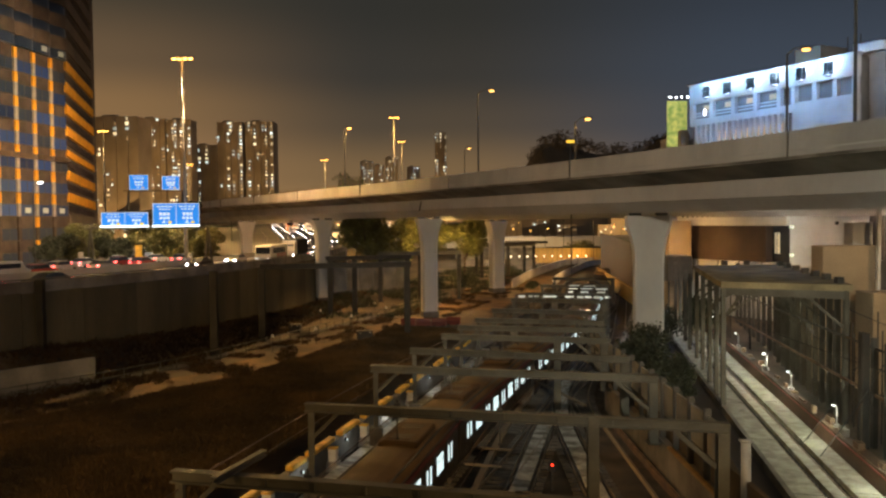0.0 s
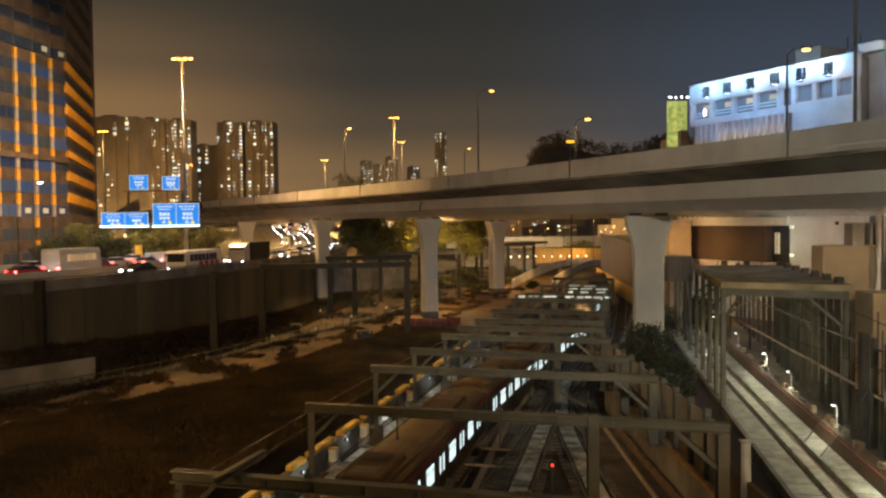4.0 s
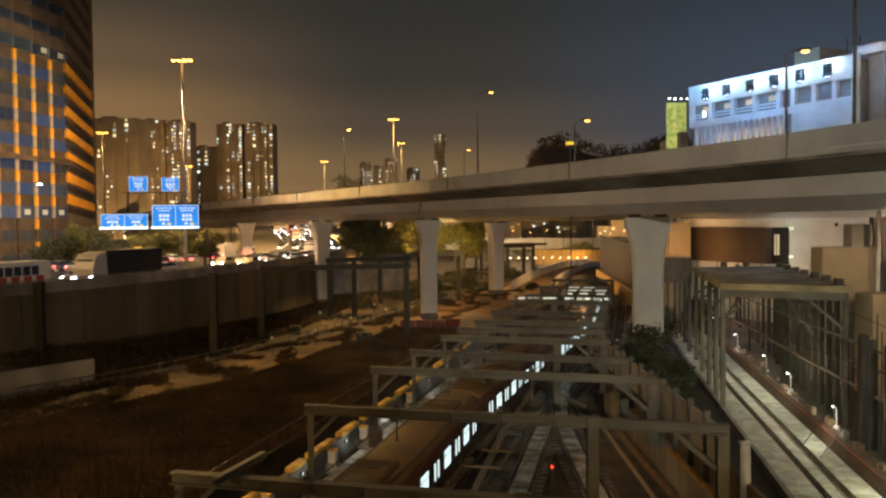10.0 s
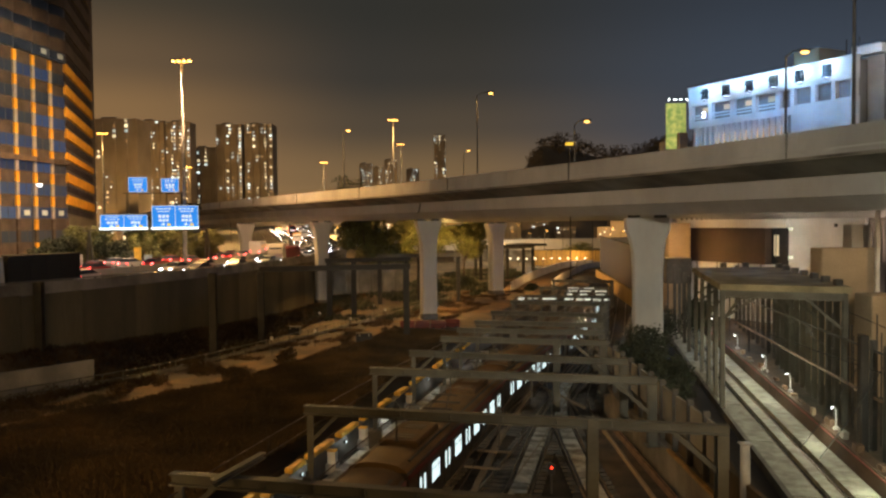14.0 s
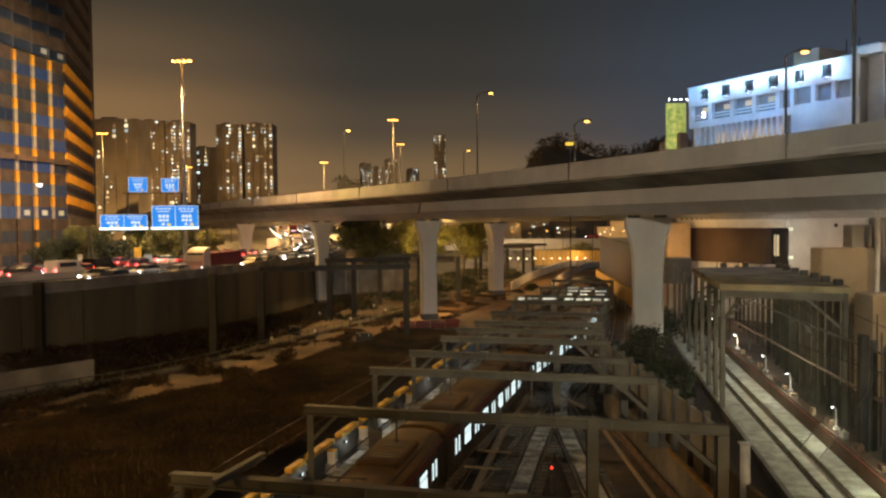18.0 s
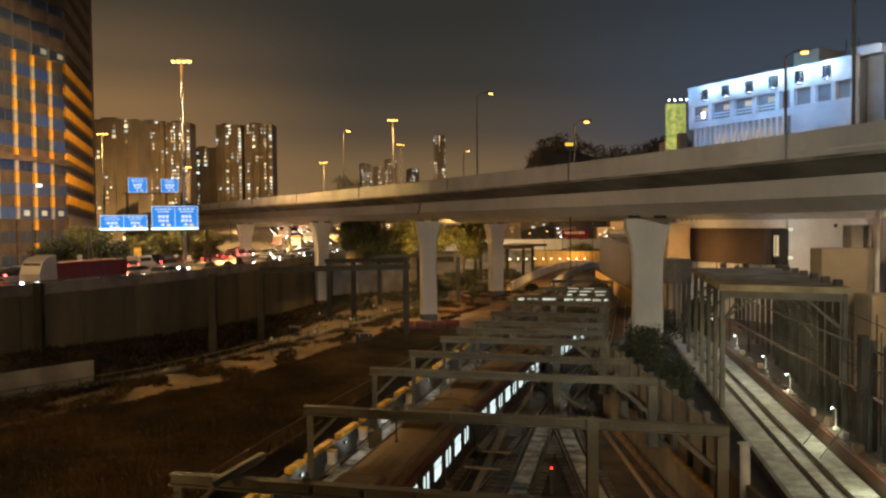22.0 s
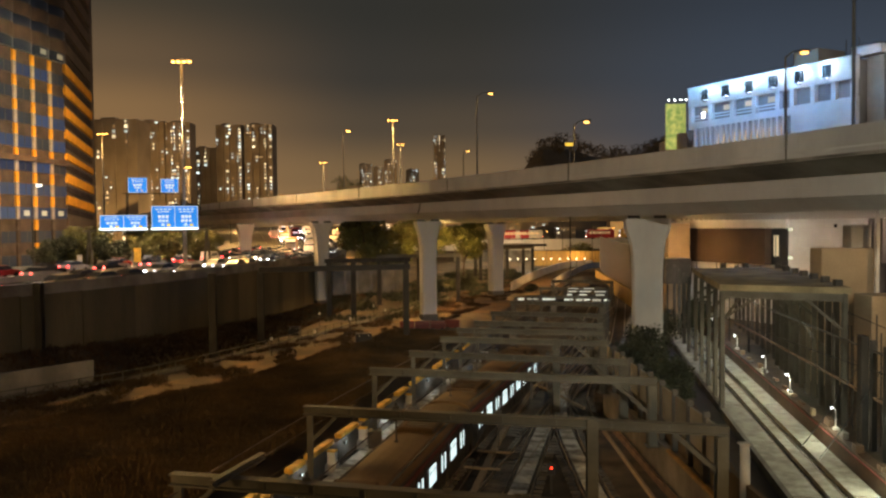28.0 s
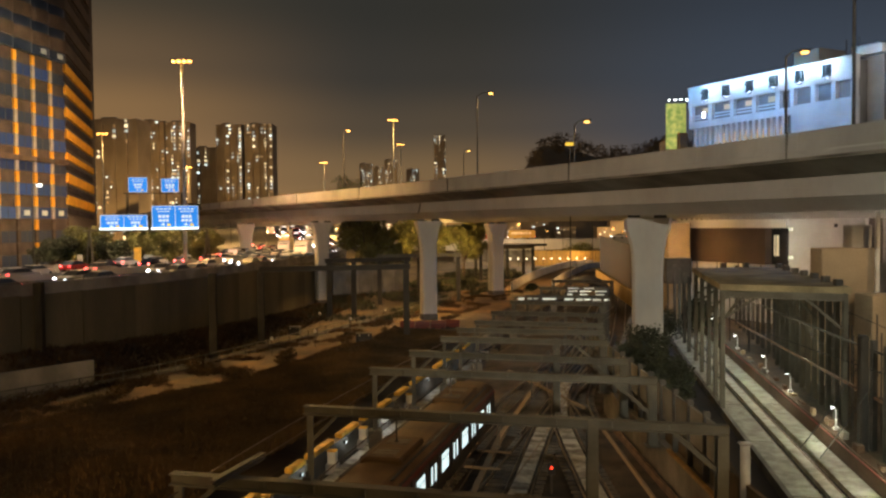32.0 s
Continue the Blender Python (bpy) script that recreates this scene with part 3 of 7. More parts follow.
edge_strip("cutting_wall", lambda y: cut_right(y) - 0.2, 0.0, 2.15, 0.45, 5, 140, CONCRETE_DARK, "low dark wall along the cutting", "wall")

# ---- dirt path, verge ----
PATHL = Line(lerp_path([(-62, 5, 0), (-45, 30, 0), (-30, 53, 0), (-19, 69, 0), (-6, 101, 0), (1.5, 122, 0), (15, 160, 0), (32, 220, 0)], 2))


def plate(line, s0, s1, w0, w1, z, material, name, label, cat):
    v, f = [], []
    ss = list(np.arange(s0, s1, 1.5))
    rnd = random.Random(5)
    for s in ss:
        p, d = line.at(s)
        nn = Vector((d.y, -d.x, 0))
        j, k = rnd.uniform(-0.4, 0.4), rnd.uniform(-0.4, 0.4)
        v += [tuple(p + nn * (w0 + j) + Vector((0, 0, z))), tuple(p + nn * (w1 + k) + Vector((0, 0, z)))]
    f = [(2 * i, 2 * i + 1, 2 * i + 3, 2 * i + 2) for i in range(len(ss) - 1)]
    return tagged(part(name, (v, [], f), material), label, cat, kind="structure")


plate(PATHL, 0, 250, -2.0, 2.6, 2.03, PATH, "dirt_path", "worn sandy service path lit by orange lamps", "path")

plate(PATHL, 128, 205, 2.4, 8.2, 2.026, PATH, "sandy_yard", "sandy trodden ground beside the piers", "ground")
plate(PATHL, 138, 200, -7.5, -1.8, 2.024, PATH, "sandy_yard", "sandy trodden ground beside the piers", "ground")

# ---- train ----
CAR = 22.8


def build_car():
    t = thing("train_car", pose(0, 0, 0), "metro train car with glowing side windows", "train car", "cars of the train")
    L = CAR - 0.7
    h = L / 2
    sec = [(-1.5, 0.95), (1.5, 0.95), (1.55, 1.4), (1.55, 3.05), (1.42, 3.40), (-1.42, 3.40), (-1.55, 3.05), (-1.55, 1.4)]
    path = [(0, -h, 0), (0, h, 0)]
    part("body", sweep([Vector(p) for p in path], sec), TRAIN_SIDE, t)
    roof = [(-1.43, 3.38), (1.43, 3.38), (1.30, 3.55), (1.0, 3.70), (0.5, 3.79), (0, 3.81), (-0.5, 3.79), (-1.0, 3.70), (-1.30, 3.55)]
    part("roof", sweep([Vector(p) for p in path], roof), TRAIN_ROOF, t)
    for sx in (-1, 1):
        bm = bmesh.new()
        box(bm, sx * 1.535, 0, 3.20, 0.06, L, 0.20, 0)
        part("red_band", bm, TRAIN_RED, t, "dark red band under the roof")
    pane = door = jamb = sash = None
    for sx in (-1, 1):
        for k in range(5):
            y = (k - 2) * 4.5
            for e in (-0.33, 0.33):
                m = Matrix.Translation((sx * 1.556, y + e, 2.27))
                if door is None:
                    bm = bmesh.new()
                    box(bm, 0, 0, 0, 0.03, 0.23, 0.86)
                    door = part("door_window", bm, G_TRAIN, t)
                    door.matrix_basis = m
                else:
                    share("door_window", door, t, m)
            if k < 4:
                m = Matrix.Translation((sx * 1.556, y + 2.25, 2.30))
                if pane is None:
                    bm = bmesh.new()
                    box(bm, 0, 0, 0, 0.03, 1.30, 0.92)
                    pane = part("side_window", bm, G_TRAIN, t)
                    pane.matrix_basis = m
                    bm = bmesh.new()
                    box(bm, 0, 0, 0.2, 0.05, 1.30, 0.05)
                    sash = part("sash_bar", bm, STEEL_DARK, t)
                    sash.matrix_basis = m
                else:
                    share("side_window", pane, t, m)
                    share("sash_bar", sash, t, m)
            for e in (-0.72, 0.72):
                m = Matrix.Translation((sx * 1.556, y + e, 2.1))
                if jamb is None:
                    bm = bmesh.new()
                    box(bm, 0, 0, 0, 0.05, 0.06, 1.95)
                    jamb = part("door_jamb", bm, STEEL_DARK, t)
                    jamb.matrix_basis = m
                else:
                    share("door_jamb", jamb, t, m)
    for y in (-6.2, 6.2):
        bm = bmesh.new()
        box(bm, 0, y, 3.84, 2.0, 3.8, 0.36)
        bevel(bm, 0.08)
        ac = part("air_conditioner", bm, TRAIN_BOX, t)
        for k in (-0.95, 0.95):
            bm = bmesh.new()
            box(bm, 0, y + k, 4.025, 1.1, 1.1, 0.02)
            g = part("grille", bm, STEEL_DARK, ac)
            for e in (-0.4, 0, 0.4):
                bm = bmesh.new()
                box(bm, 0, y + k + e, 4.04, 1.1, 0.06, 0.03)
                part("bar", bm, TRAIN_ROOF, ac)
    for sx in (-0.62, 0.62):
        bm = bmesh.new()
        box(bm, sx * 1.9, 0, 3.64, 0.12, L * 0.9, 0.05)
        part("gutter", bm, STEEL_DARK, t)
    for y in (-7.8, 7.8):
        bm = bmesh.new()
        box(bm, 0, y, 0.62, 2.2, 3.0, 0.4)
        for a in (-1.1, 1.1):
            for sx in (-0.72, 0.72):
                rod(bm, (sx - 0.06, y + a, 0.85), (sx + 0.06, y + a, 0.85), 0.43, n=12)
        part("bogie", bm, STEEL_DARK, t)
    for s in (-1, 1):
        bm = bmesh.new()
        box(bm, 0, s * (h + 0.17), 2.1, 2.3, 0.34, 2.3)
        part("gangway", bm, BLACK, t)
    return t


cars = [build_car()]
for k in range(7):
    cars.append(copy_thing(cars[0], Matrix()))
bm = bmesh.new()
for y in (-0.9, 0.9):
    box(bm, 0, y, 3.95, 1.7, 0.12, 0.12)
bar(bm, (-0.5, -0.9, 4.0), (-0.3, 0.5, 4.45), 0.06, 0.06)
bar(bm, (0.5, -0.9, 4.0), (0.3, 0.5, 4.45), 0.06, 0.06)
bar(bm, (-0.8, 0.5, 4.47), (0.8, 0.5, 4.47), 0.08, 0.06)
part("pantograph", bm, STEEL_DARK, cars[3])

RAILS = Line([p + Vector((0.55, 0, 0.30)) for p in TRACK])


def tail_at(t):
    """Where the train's tail stands along the track, in metres: it runs towards the camera at an even pace."""
    return RAILS.near_y(46.3) + CAR + 3.96 * (28.5 - t)


# ---- road vehicles ----
def wheels(t, spots, r, w):
    first = None
    for x, y in spots:
        m = Matrix.Translation((x, y, r))
        if first is None:
            bm = bmesh.new()
            rod(bm, (-w / 2, 0, 0), (w / 2, 0, 0), r, n=14)
            first = part("wheel", bm, TYRE, t)
            first.matrix_basis = m
        else:
            share("wheel", first, t, m)


def lights(t, w, front, rear, z, size=0.2, zr=None):
    """Headlights at the front (+y) and tail lights at the rear."""
    for y, m, name, zz, sc in ((front, G_HEAD, "headlight", z, 1.0), (rear, G_TAIL, "tail_light", zr or z + 0.15, 0.9)):
        for sx in (-1, 1):
            bm = bmesh.new()
            box(bm, sx * w, y, zz, size * 1.6 * sc, 0.06, size * sc)
            part(name, bm, m, t)


def paint(name, c, rough=0.35):
    return mat(name, c, rough, 0.1, scale=1, vary=0.1, bump=0)


P_WHITE, P_SILVER, P_BLACK, P_RED, P_DARK = paint("paint_white", (0.6, 0.6, 0.58)), paint("paint_silver", (0.32, 0.32, 0.33)), paint("paint_black", (0.008, 0.008, 0.009), 0.8), paint("paint_red", (0.35, 0.02, 0.02)), paint("paint_maroon", (0.15, 0.014, 0.028), 0.6)
P_CREAM = paint("paint_cream", (0.5, 0.42, 0.3))
P_YELLOW = paint("paint_yellow", (0.55, 0.30, 0.05))


def shell(pts, half, name, material, parent, top=1.0):
    """A solid from a side outline (y, z), rounded in at the top."""
    zs = [z for _, z in pts]
    lo, hi = min(zs), max(zs)
    v = []
    for sx in (-1, 1):
        for y, z in pts:
            v.append((sx * half * (1 - (1 - top) * (z - lo) / (hi - lo)), y, z))
    n = len(pts)
    f = [tuple(range(n)), tuple(range(2 * n - 1, n - 1, -1))] + [(k, n + k, n + (k + 1) % n, (k + 1) % n) for k in range(n)]
    return part(name, (v, [], f), material, parent)


def car(colour, label):
    t = thing("car", pose(0, 0, 0), label, "car", "traffic on the highway")
    shell([(2.2, 0.35), (2.25, 0.65), (2.0, 0.85), (1.0, 0.98), (-2.0, 1.0), (-2.25, 0.85), (-2.25, 0.35)], 0.88, "body", colour, t, 0.96)
    shell([(1.1, 0.97), (0.35, 1.42), (-1.2, 1.44), (-1.95, 1.0)], 0.80, "cabin_glass", DARK_GLASS, t, 0.82)
    shell([(0.30, 1.425), (0.2, 1.47), (-1.0, 1.48), (-1.15, 1.44)], 0.64, "roof", colour, t, 0.9)
    wheels(t, [(-0.78, 1.35), (0.78, 1.35), (-0.78, -1.35), (0.78, -1.35)], 0.32, 0.2)
    lights(t, 0.64, 2.24, -2.26, 0.68, 0.17)
    return t


def van(colour, label):
    t = thing("van", pose(0, 0, 0), label, "van", "traffic on the highway")
    shell([(2.4, 0.4), (2.45, 0.95), (1.75, 1.15), (1.1, 1.95), (-2.35, 2.0), (-2.45, 0.4)], 0.90, "body", colour, t, 0.9)
    for sx in (-1, 1):
        bm = bmesh.new()
        box(bm, sx * 0.875, -0.5, 1.5, 0.03, 2.9, 0.5)
        part("side_window", bm, DARK_GLASS, t)
    bm = bmesh.new()
    bar(bm, (0, 1.80, 1.18), (0, 1.20, 1.88), 1.55, 0.03)
    part("windscreen", bm, DARK_GLASS, t)
    wheels(t, [(-0.8, 1.5), (0.8, 1.5), (-0.8, -1.5), (0.8, -1.5)], 0.33, 0.22)
    lights(t, 0.68, 2.46, -2.46, 0.8)
    return t


def truck(box_mat, label, length=9.5, high=3.9, cab=P_WHITE):
    t = thing("truck", pose(0, 0, 0), label, "truck", "traffic on the highway")
    f = length / 2
    shell([(f, 0.6), (f + 0.05, 1.7), (f - 0.35, 2.75), (f - 0.9, 3.1), (f - 1.9, 3.35), (f - 2.0, 0.6)], 1.2, "cab", cab, t, 0.93)
    bm = bmesh.new()
    bar(bm, (0, f + 0.0, 1.75), (0, f - 0.33, 2.65), 2.0, 0.04)
    part("windscreen", bm, DARK_GLASS, t)
    bm = bmesh.new()
    box(bm, 0, -1.1, 0.5 * (high + 1.0), 2.45, length - 2.4, high - 1.0)
    bevel(bm, 0.04)
    b = part("cargo_box", bm, box_mat, t)
    for k in range(int((length - 2.6) / 1.6)):
        for sx in (-1, 1):
            bm = bmesh.new()
            box(bm, sx * 1.235, -1.1 - (length - 2.4) / 2 + 0.8 + k * 1.6, 0.5 * (high + 1.0), 0.03, 0.08, high - 1.2)
            part("rib", bm, box_mat, b)
    bm = bmesh.new()
    box(bm, 0, -0.3, 0.8, 0.9, length - 1.0, 0.3)
    part("chassis", bm, STEEL_DARK, t)
    wheels(t, [(sx * 1.05, y) for sx in (-1, 1) for y in (f - 1.1, -f + 1.2, -f + 2.4)], 0.5, 0.3)
    lights(t, 0.9, f + 0.04, -f - 0.12, 0.9)
    return t


def bus(colour, label, double=False, length=11.0, lit=True):
    t = thing("bus", pose(0, 0, 0), label, "bus", "traffic on the highway")
    h = 4.3 if double else 3.1 if lit else 2.75
    f = length / 2
    shell([(f, 0.4), (f, 1.2), (f - 0.2, h - 0.2), (f - 0.45, h), (-f + 0.2, h), (-f, h - 0.2), (-f, 0.4)], 1.25, "body", colour, t, 0.97)
    for z in ((1.75, 3.45) if double else (2.05,) if lit else (1.95,)):
        for sx in (-1, 1):
            for k in range(7):
                bm = bmesh.new()
                box(bm, sx * 1.245, f - 1.4 - k * (length - 2.2) / 7, z, 0.04, (length - 2.2) / 7 - 0.18, 0.8)
                part("window", bm, G_WIN_B if lit else DARK_GLASS, t)
        bm = bmesh.new()
        box(bm, 0, f - 0.06, z + 0.05, 2.1, 0.1, 0.95)
        part("windscreen", bm, DARK_GLASS, t)
    if not lit:
        for k in range(4):
            for sx in (-1, 1):
                bm = bmesh.new()
                box(bm, sx * 1.25, -f + 1.2 + k * 1.3, 1.15, 0.03, 0.8, 0.7)
                part("print_patch", bm, P_RED, t, "red printed patch")
        wheels(t, [(sx * 1.1, y) for sx in (-1, 1) for y in (f - 2.3, -f + 2.6)], 0.48, 0.28)
        lights(t, 0.95, f + 0.02, -f - 0.02, 0.8, 0.12)
        return t
    bm = bmesh.new()
    box(bm, 0, f + 0.01, h - 0.55 if not double else 2.6, 1.6, 0.06, 0.38)
    part("destination_panel", bm, G_SIGN_TEXT, t, "lit destination panel")
    wheels(t, [(sx * 1.1, y) for sx in (-1, 1) for y in (f - 2.3, -f + 2.6)], 0.48, 0.28)
    lights(t, 0.95, f + 0.02, -f - 0.02, 0.8)
    return t


LANES = {}


def lane(off):
    """A lane, travelled towards the camera."""
    if off not in LANES:  # metres from the road's edge
        LANES[off] = Line(list(reversed(offset(ROAD_EDGE, off))))
    return LANES[off]


TRAFFIC = []  # thing, lane, place along the lane at the start, speed, heading


def drive(ob, off, y_ref, t_ref, v, away=False):
    """The vehicle passes the plan line y = y_ref at t_ref on that lane at v metres a second."""
    ln = lane(off)
    s = min(range(len(ln.p)), key=lambda k: abs(ln.p[k].y - y_ref))
    s0 = ln.s[s] + (ln.p[s].y - y_ref) / max(0.3, abs(ln.at(ln.s[s])[1].y))
    TRAFFIC.append((ob, ln, s0 - (-v if away else v) * t_ref, -v if away else v))
    return ob


def drive_by(ob, off, knots):
    """The vehicle follows a lane through (seconds, y) and slows as the knots say."""
    ln = lane(off)
    line = []
    for t, y in knots:
        k = min(range(len(ln.p)), key=lambda i: abs(ln.p[i].y - y))
        line.append((t, ln.s[k] + (ln.p[k].y - y) / max(0.3, abs(ln.at(ln.s[k])[1].y))))
    (t0, a0), (t1, a1) = line[:2]
    (t2, a2), (t3, a3) = line[-2:]
    line = [(-1.0, a0 + (a1 - a0) / (t1 - t0) * (-1 - t0))] + line + [(33.0, a3 + (a3 - a2) / (t3 - t2) * (33 - t3))]
    TRAFFIC.append((ob, ln, line, None))

# ---- office tower west of the highway ----
PALE_TILE = mat("pale_tile", (0.30, 0.25, 0.22), 0.5, vary=0.2, bump=0)


def tower_left():
    t = thing("office_tower", pose(-70.3, 150, 2), "brown and orange tiled tower with blue glass bands", "building")
    front = Vector((-0.13, -1, 0)).normalized()
    side = Vector((-0.26, 1, 0)).normalized()
    H, N, FL = 74.0, 17, 4.1
    a = Vector((0, 0, 0))
    p = [a + front * 60, a, a + side * 34, a + side * 34 + Vector((-45, 0, 0)), a + front * 60 + Vector((-45, 0, 0))]
    v = [tuple(q) for q in p] + [(q.x, q.y, H) for q in p]
    f = [(k, (k + 1) % 5, 5 + (k + 1) % 5, 5 + k) for k in range(5)] + [(5, 6, 7, 8, 9)]
    part("wall", (v, [], f), BROWN_TILE, t)
    fa, sa = math.atan2(front.y, front.x), math.atan2(side.y, side.x)
    nf, ns = Vector((-front.y, front.x, 0)), Vector((side.y, -side.x, 0))
    firsts = {}
    def put(name, build, material, m):
        """One mesh for each kind of piece, shared by its repeats."""
        key = (name, material.name)
        if key in firsts:
            return share(name, firsts[key], t, m)
        bm = bmesh.new()
        build(bm)
        firsts[key] = part(name, bm, material, t)
        firsts[key].matrix_basis = m
        return firsts[key]

    def bow(bm, w, h, deep, thick=0.3):
        """A band that bows outwards (-y) between two bay lines."""
        lo, hi = [], []
        for i in range(9):
            u = i / 8
            y = -deep * math.sin(math.pi * u) ** 0.6
            lo.append(bm.verts.new((w * (u - 0.5), y - thick, -h / 2)))
            hi.append(bm.verts.new((w * (u - 0.5), y - thick, h / 2)))
        bl, bh = [bm.verts.new((w * e, 0.2, -h / 2)) for e in (0.5, -0.5)], [bm.verts.new((w * e, 0.2, h / 2)) for e in (0.5, -0.5)]
        for i in range(8):
            bm.faces.new((lo[i], lo[i + 1], hi[i + 1], hi[i]))
        bm.faces.new(lo[::-1] + bl[::-1])
        bm.faces.new(hi + bh)
        bm.faces.new((lo[8], bl[0], bh[0], hi[8]))
        bm.faces.new((bl[1], lo[0], hi[0], bh[1]))

    BAY = 4.9
    rnd = random.Random(40)
    for k in range(N):
        z = 2.6 + k * FL
        for j in range(9):
            c = front * (1.9 + j * BAY) + nf * 0.05
            turn = Matrix.Rotation(fa + math.pi, 4, "Z") if nf.dot(Vector((math.sin(fa), -math.cos(fa), 0))) < 0 else Matrix.Rotation(fa, 4, "Z")
            at = lambda off, h: Matrix.Translation(Vector((c.x, c.y, h)) + nf * off) @ turn
            col = front * (BAY * (j + 1) - 0.55) + nf * 0.12
            at_col = lambda h: Matrix.Translation((col.x, col.y, h)) @ turn
            if k < 10:
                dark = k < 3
                glass_m = DARK_GLASS if dark else (BLUE_GLASS, BLUE_GLASS, DARK_GLASS, BLUE_BRIGHT)[rnd.choice((0, 0, 1, 2, 2, 3))] if k > 4 else (BLUE_BRIGHT if rnd.random() < 0.7 else BLUE_GLASS)
                put("window", lambda bm: box(bm, 0, 0, 0, 3.95, 0.12, 1.95), glass_m, at(0, z + 0.55))
                put("sill", lambda bm: box(bm, 0, 0, 0, 3.95, 0.3, 0.16), BROWN_TILE, at(0.04, z - 0.5))
                put("mullion", lambda bm: box(bm, 0, 0, 0, 0.1, 0.16, 1.95), STEEL_DARK, at(0.02, z + 0.55))
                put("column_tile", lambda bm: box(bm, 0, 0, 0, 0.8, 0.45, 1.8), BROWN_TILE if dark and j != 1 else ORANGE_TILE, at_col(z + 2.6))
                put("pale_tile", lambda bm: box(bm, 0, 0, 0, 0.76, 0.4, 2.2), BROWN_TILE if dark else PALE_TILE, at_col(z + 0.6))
            else:
                put("spandrel", lambda bm: bow(bm, BAY, 2.3, 0.75), BROWN_TILE, at(0.05, z + 2.55))
                put("top_window", lambda bm: bow(bm, BAY, 1.75, 0.55, 0.1), DARK_GLASS, at(0.05, z + 0.52))
            if k == 5:
                put("ledge", lambda bm: bow(bm, BAY, 0.9, 0.8), BROWN_TILE, at(0.15, z + 1.7))
        # bands of the side face
        c = side * 14.5 + ns * 0.15
        tilt = Matrix.Translation((c.x, c.y, z + 2.6)) @ Matrix.Rotation(sa, 4, "Z") @ Matrix.Rotation(radians(2.2), 4, "Y")
        high = 1.7 if k not in (5,) else 1.2
        if k < 10:
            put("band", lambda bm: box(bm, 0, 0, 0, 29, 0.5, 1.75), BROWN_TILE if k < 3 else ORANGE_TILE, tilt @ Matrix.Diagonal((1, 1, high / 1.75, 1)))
            put("ribbon_window", lambda bm: box(bm, 0, 0, -2.0, 29, 0.12, 1.1), DARK_TILE, tilt)
            put("ribbon_sill", lambda bm: box(bm, 0, 0, -1.25, 29, 0.3, 0.3), BROWN_TILE, tilt)
        else:
            # Brown in place of orange: these upper bands' lack of light is painted.
            put("dark_band", lambda bm: box(bm, 0, 0, 0, 29, 0.5, 2.2), BROWN_TILE, tilt)
            put("ribbon_window", lambda bm: box(bm, 0, 0, -2.0, 29, 0.12, 1.1), DARK_TILE, tilt)
    # lit offices
    lit = None
    for j, k in ((0, 10), (1, 10), (2, 3), (1, 3), (0, 3), (4, 8), (4, 6)):
        c = front * (1.9 + j * 4.9) + nf * (0.75 if k > 9 else 0.13)
        m = Matrix.Translation((c.x, c.y, 2.6 + k * FL + 0.55)) @ Matrix.Rotation(fa, 4, "Z")
        if lit is None:
            bm = bmesh.new()
            box(bm, 0, 0, 0, 1.5, 0.12, 0.9)
            lit = part("lit_window", bm, G_OFFICE, t)
            lit.matrix_basis = m
        else:
            share("lit_window", lit, t, m)
    return t


tower_left()


# ---- far housing blocks ----
def block(x0, x1, y, top, rows, cols, fill, seed, label, base=2.0):
    """A far tower with lit windows; x0 and x1 in metres at distance y."""
    t = thing("apartment_tower", pose((x0 + x1) / 2, y, base), label, "building", "housing towers on the skyline")
    w, h = x1 - x0, top - base
    bm = bmesh.new()
    box(bm, 0, w * 0.4, h / 2, w, w * 0.8, h)
    part("wall", bm, FAR_WALL, t)
    bm = bmesh.new()
    box(bm, -w * 0.16, w * 0.35, h + 0.7, w * 0.3, w * 0.4, 1.4)
    part("plant_room", bm, FAR_WALL, t)
    for k in range(1, 4):
        bm = bmesh.new()
        box(bm, -w / 2 + k * w / 4, -0.6, h / 2 - 1, w * 0.10, 1.2, h - 2)
        part("bay", bm, FAR_WALL, t)
    rnd = random.Random(seed)
    fh, cw = h / rows, w / cols
    firsts = {}
    busy = set(rnd.sample(range(cols), max(1, cols // 4)))
    for c in range(cols):
        on = rnd.random() < 0.5
        for r in range(rows):
            if rnd.random() < 0.3:
                on = rnd.random() < (min(0.9, fill * 2.2) if c in busy else fill * 0.5)
            if on and rnd.random() < 0.80:
                g = rnd.choice((G_WIN_W, G_WIN_W, G_WIN_C, G_WIN_C, G_WIN_B))
                m = Matrix.Translation((-w / 2 + (c + rnd.uniform(0.4, 0.6)) * cw, -1.3, (r + 0.55) * fh)) @ Matrix.Diagonal((rnd.choice((0.5, 0.8, 1.2, 1.6)), 1, rnd.uniform(0.6, 1.3), 1))
                if g not in firsts:
                    bm = bmesh.new()
                    box(bm, 0, 0, 0, cw * 0.5, 0.1, fh * 0.5)
                    firsts[g] = part("lit_window", bm, g, t)
                    firsts[g].matrix_basis = m
                else:
                    share("lit_window", firsts[g], t, m)
    return t


FAR_WALL = mat("far_wall", (0.36, 0.31, 0.25), 0.9, scale=0.2, vary=0.3, bump=0)


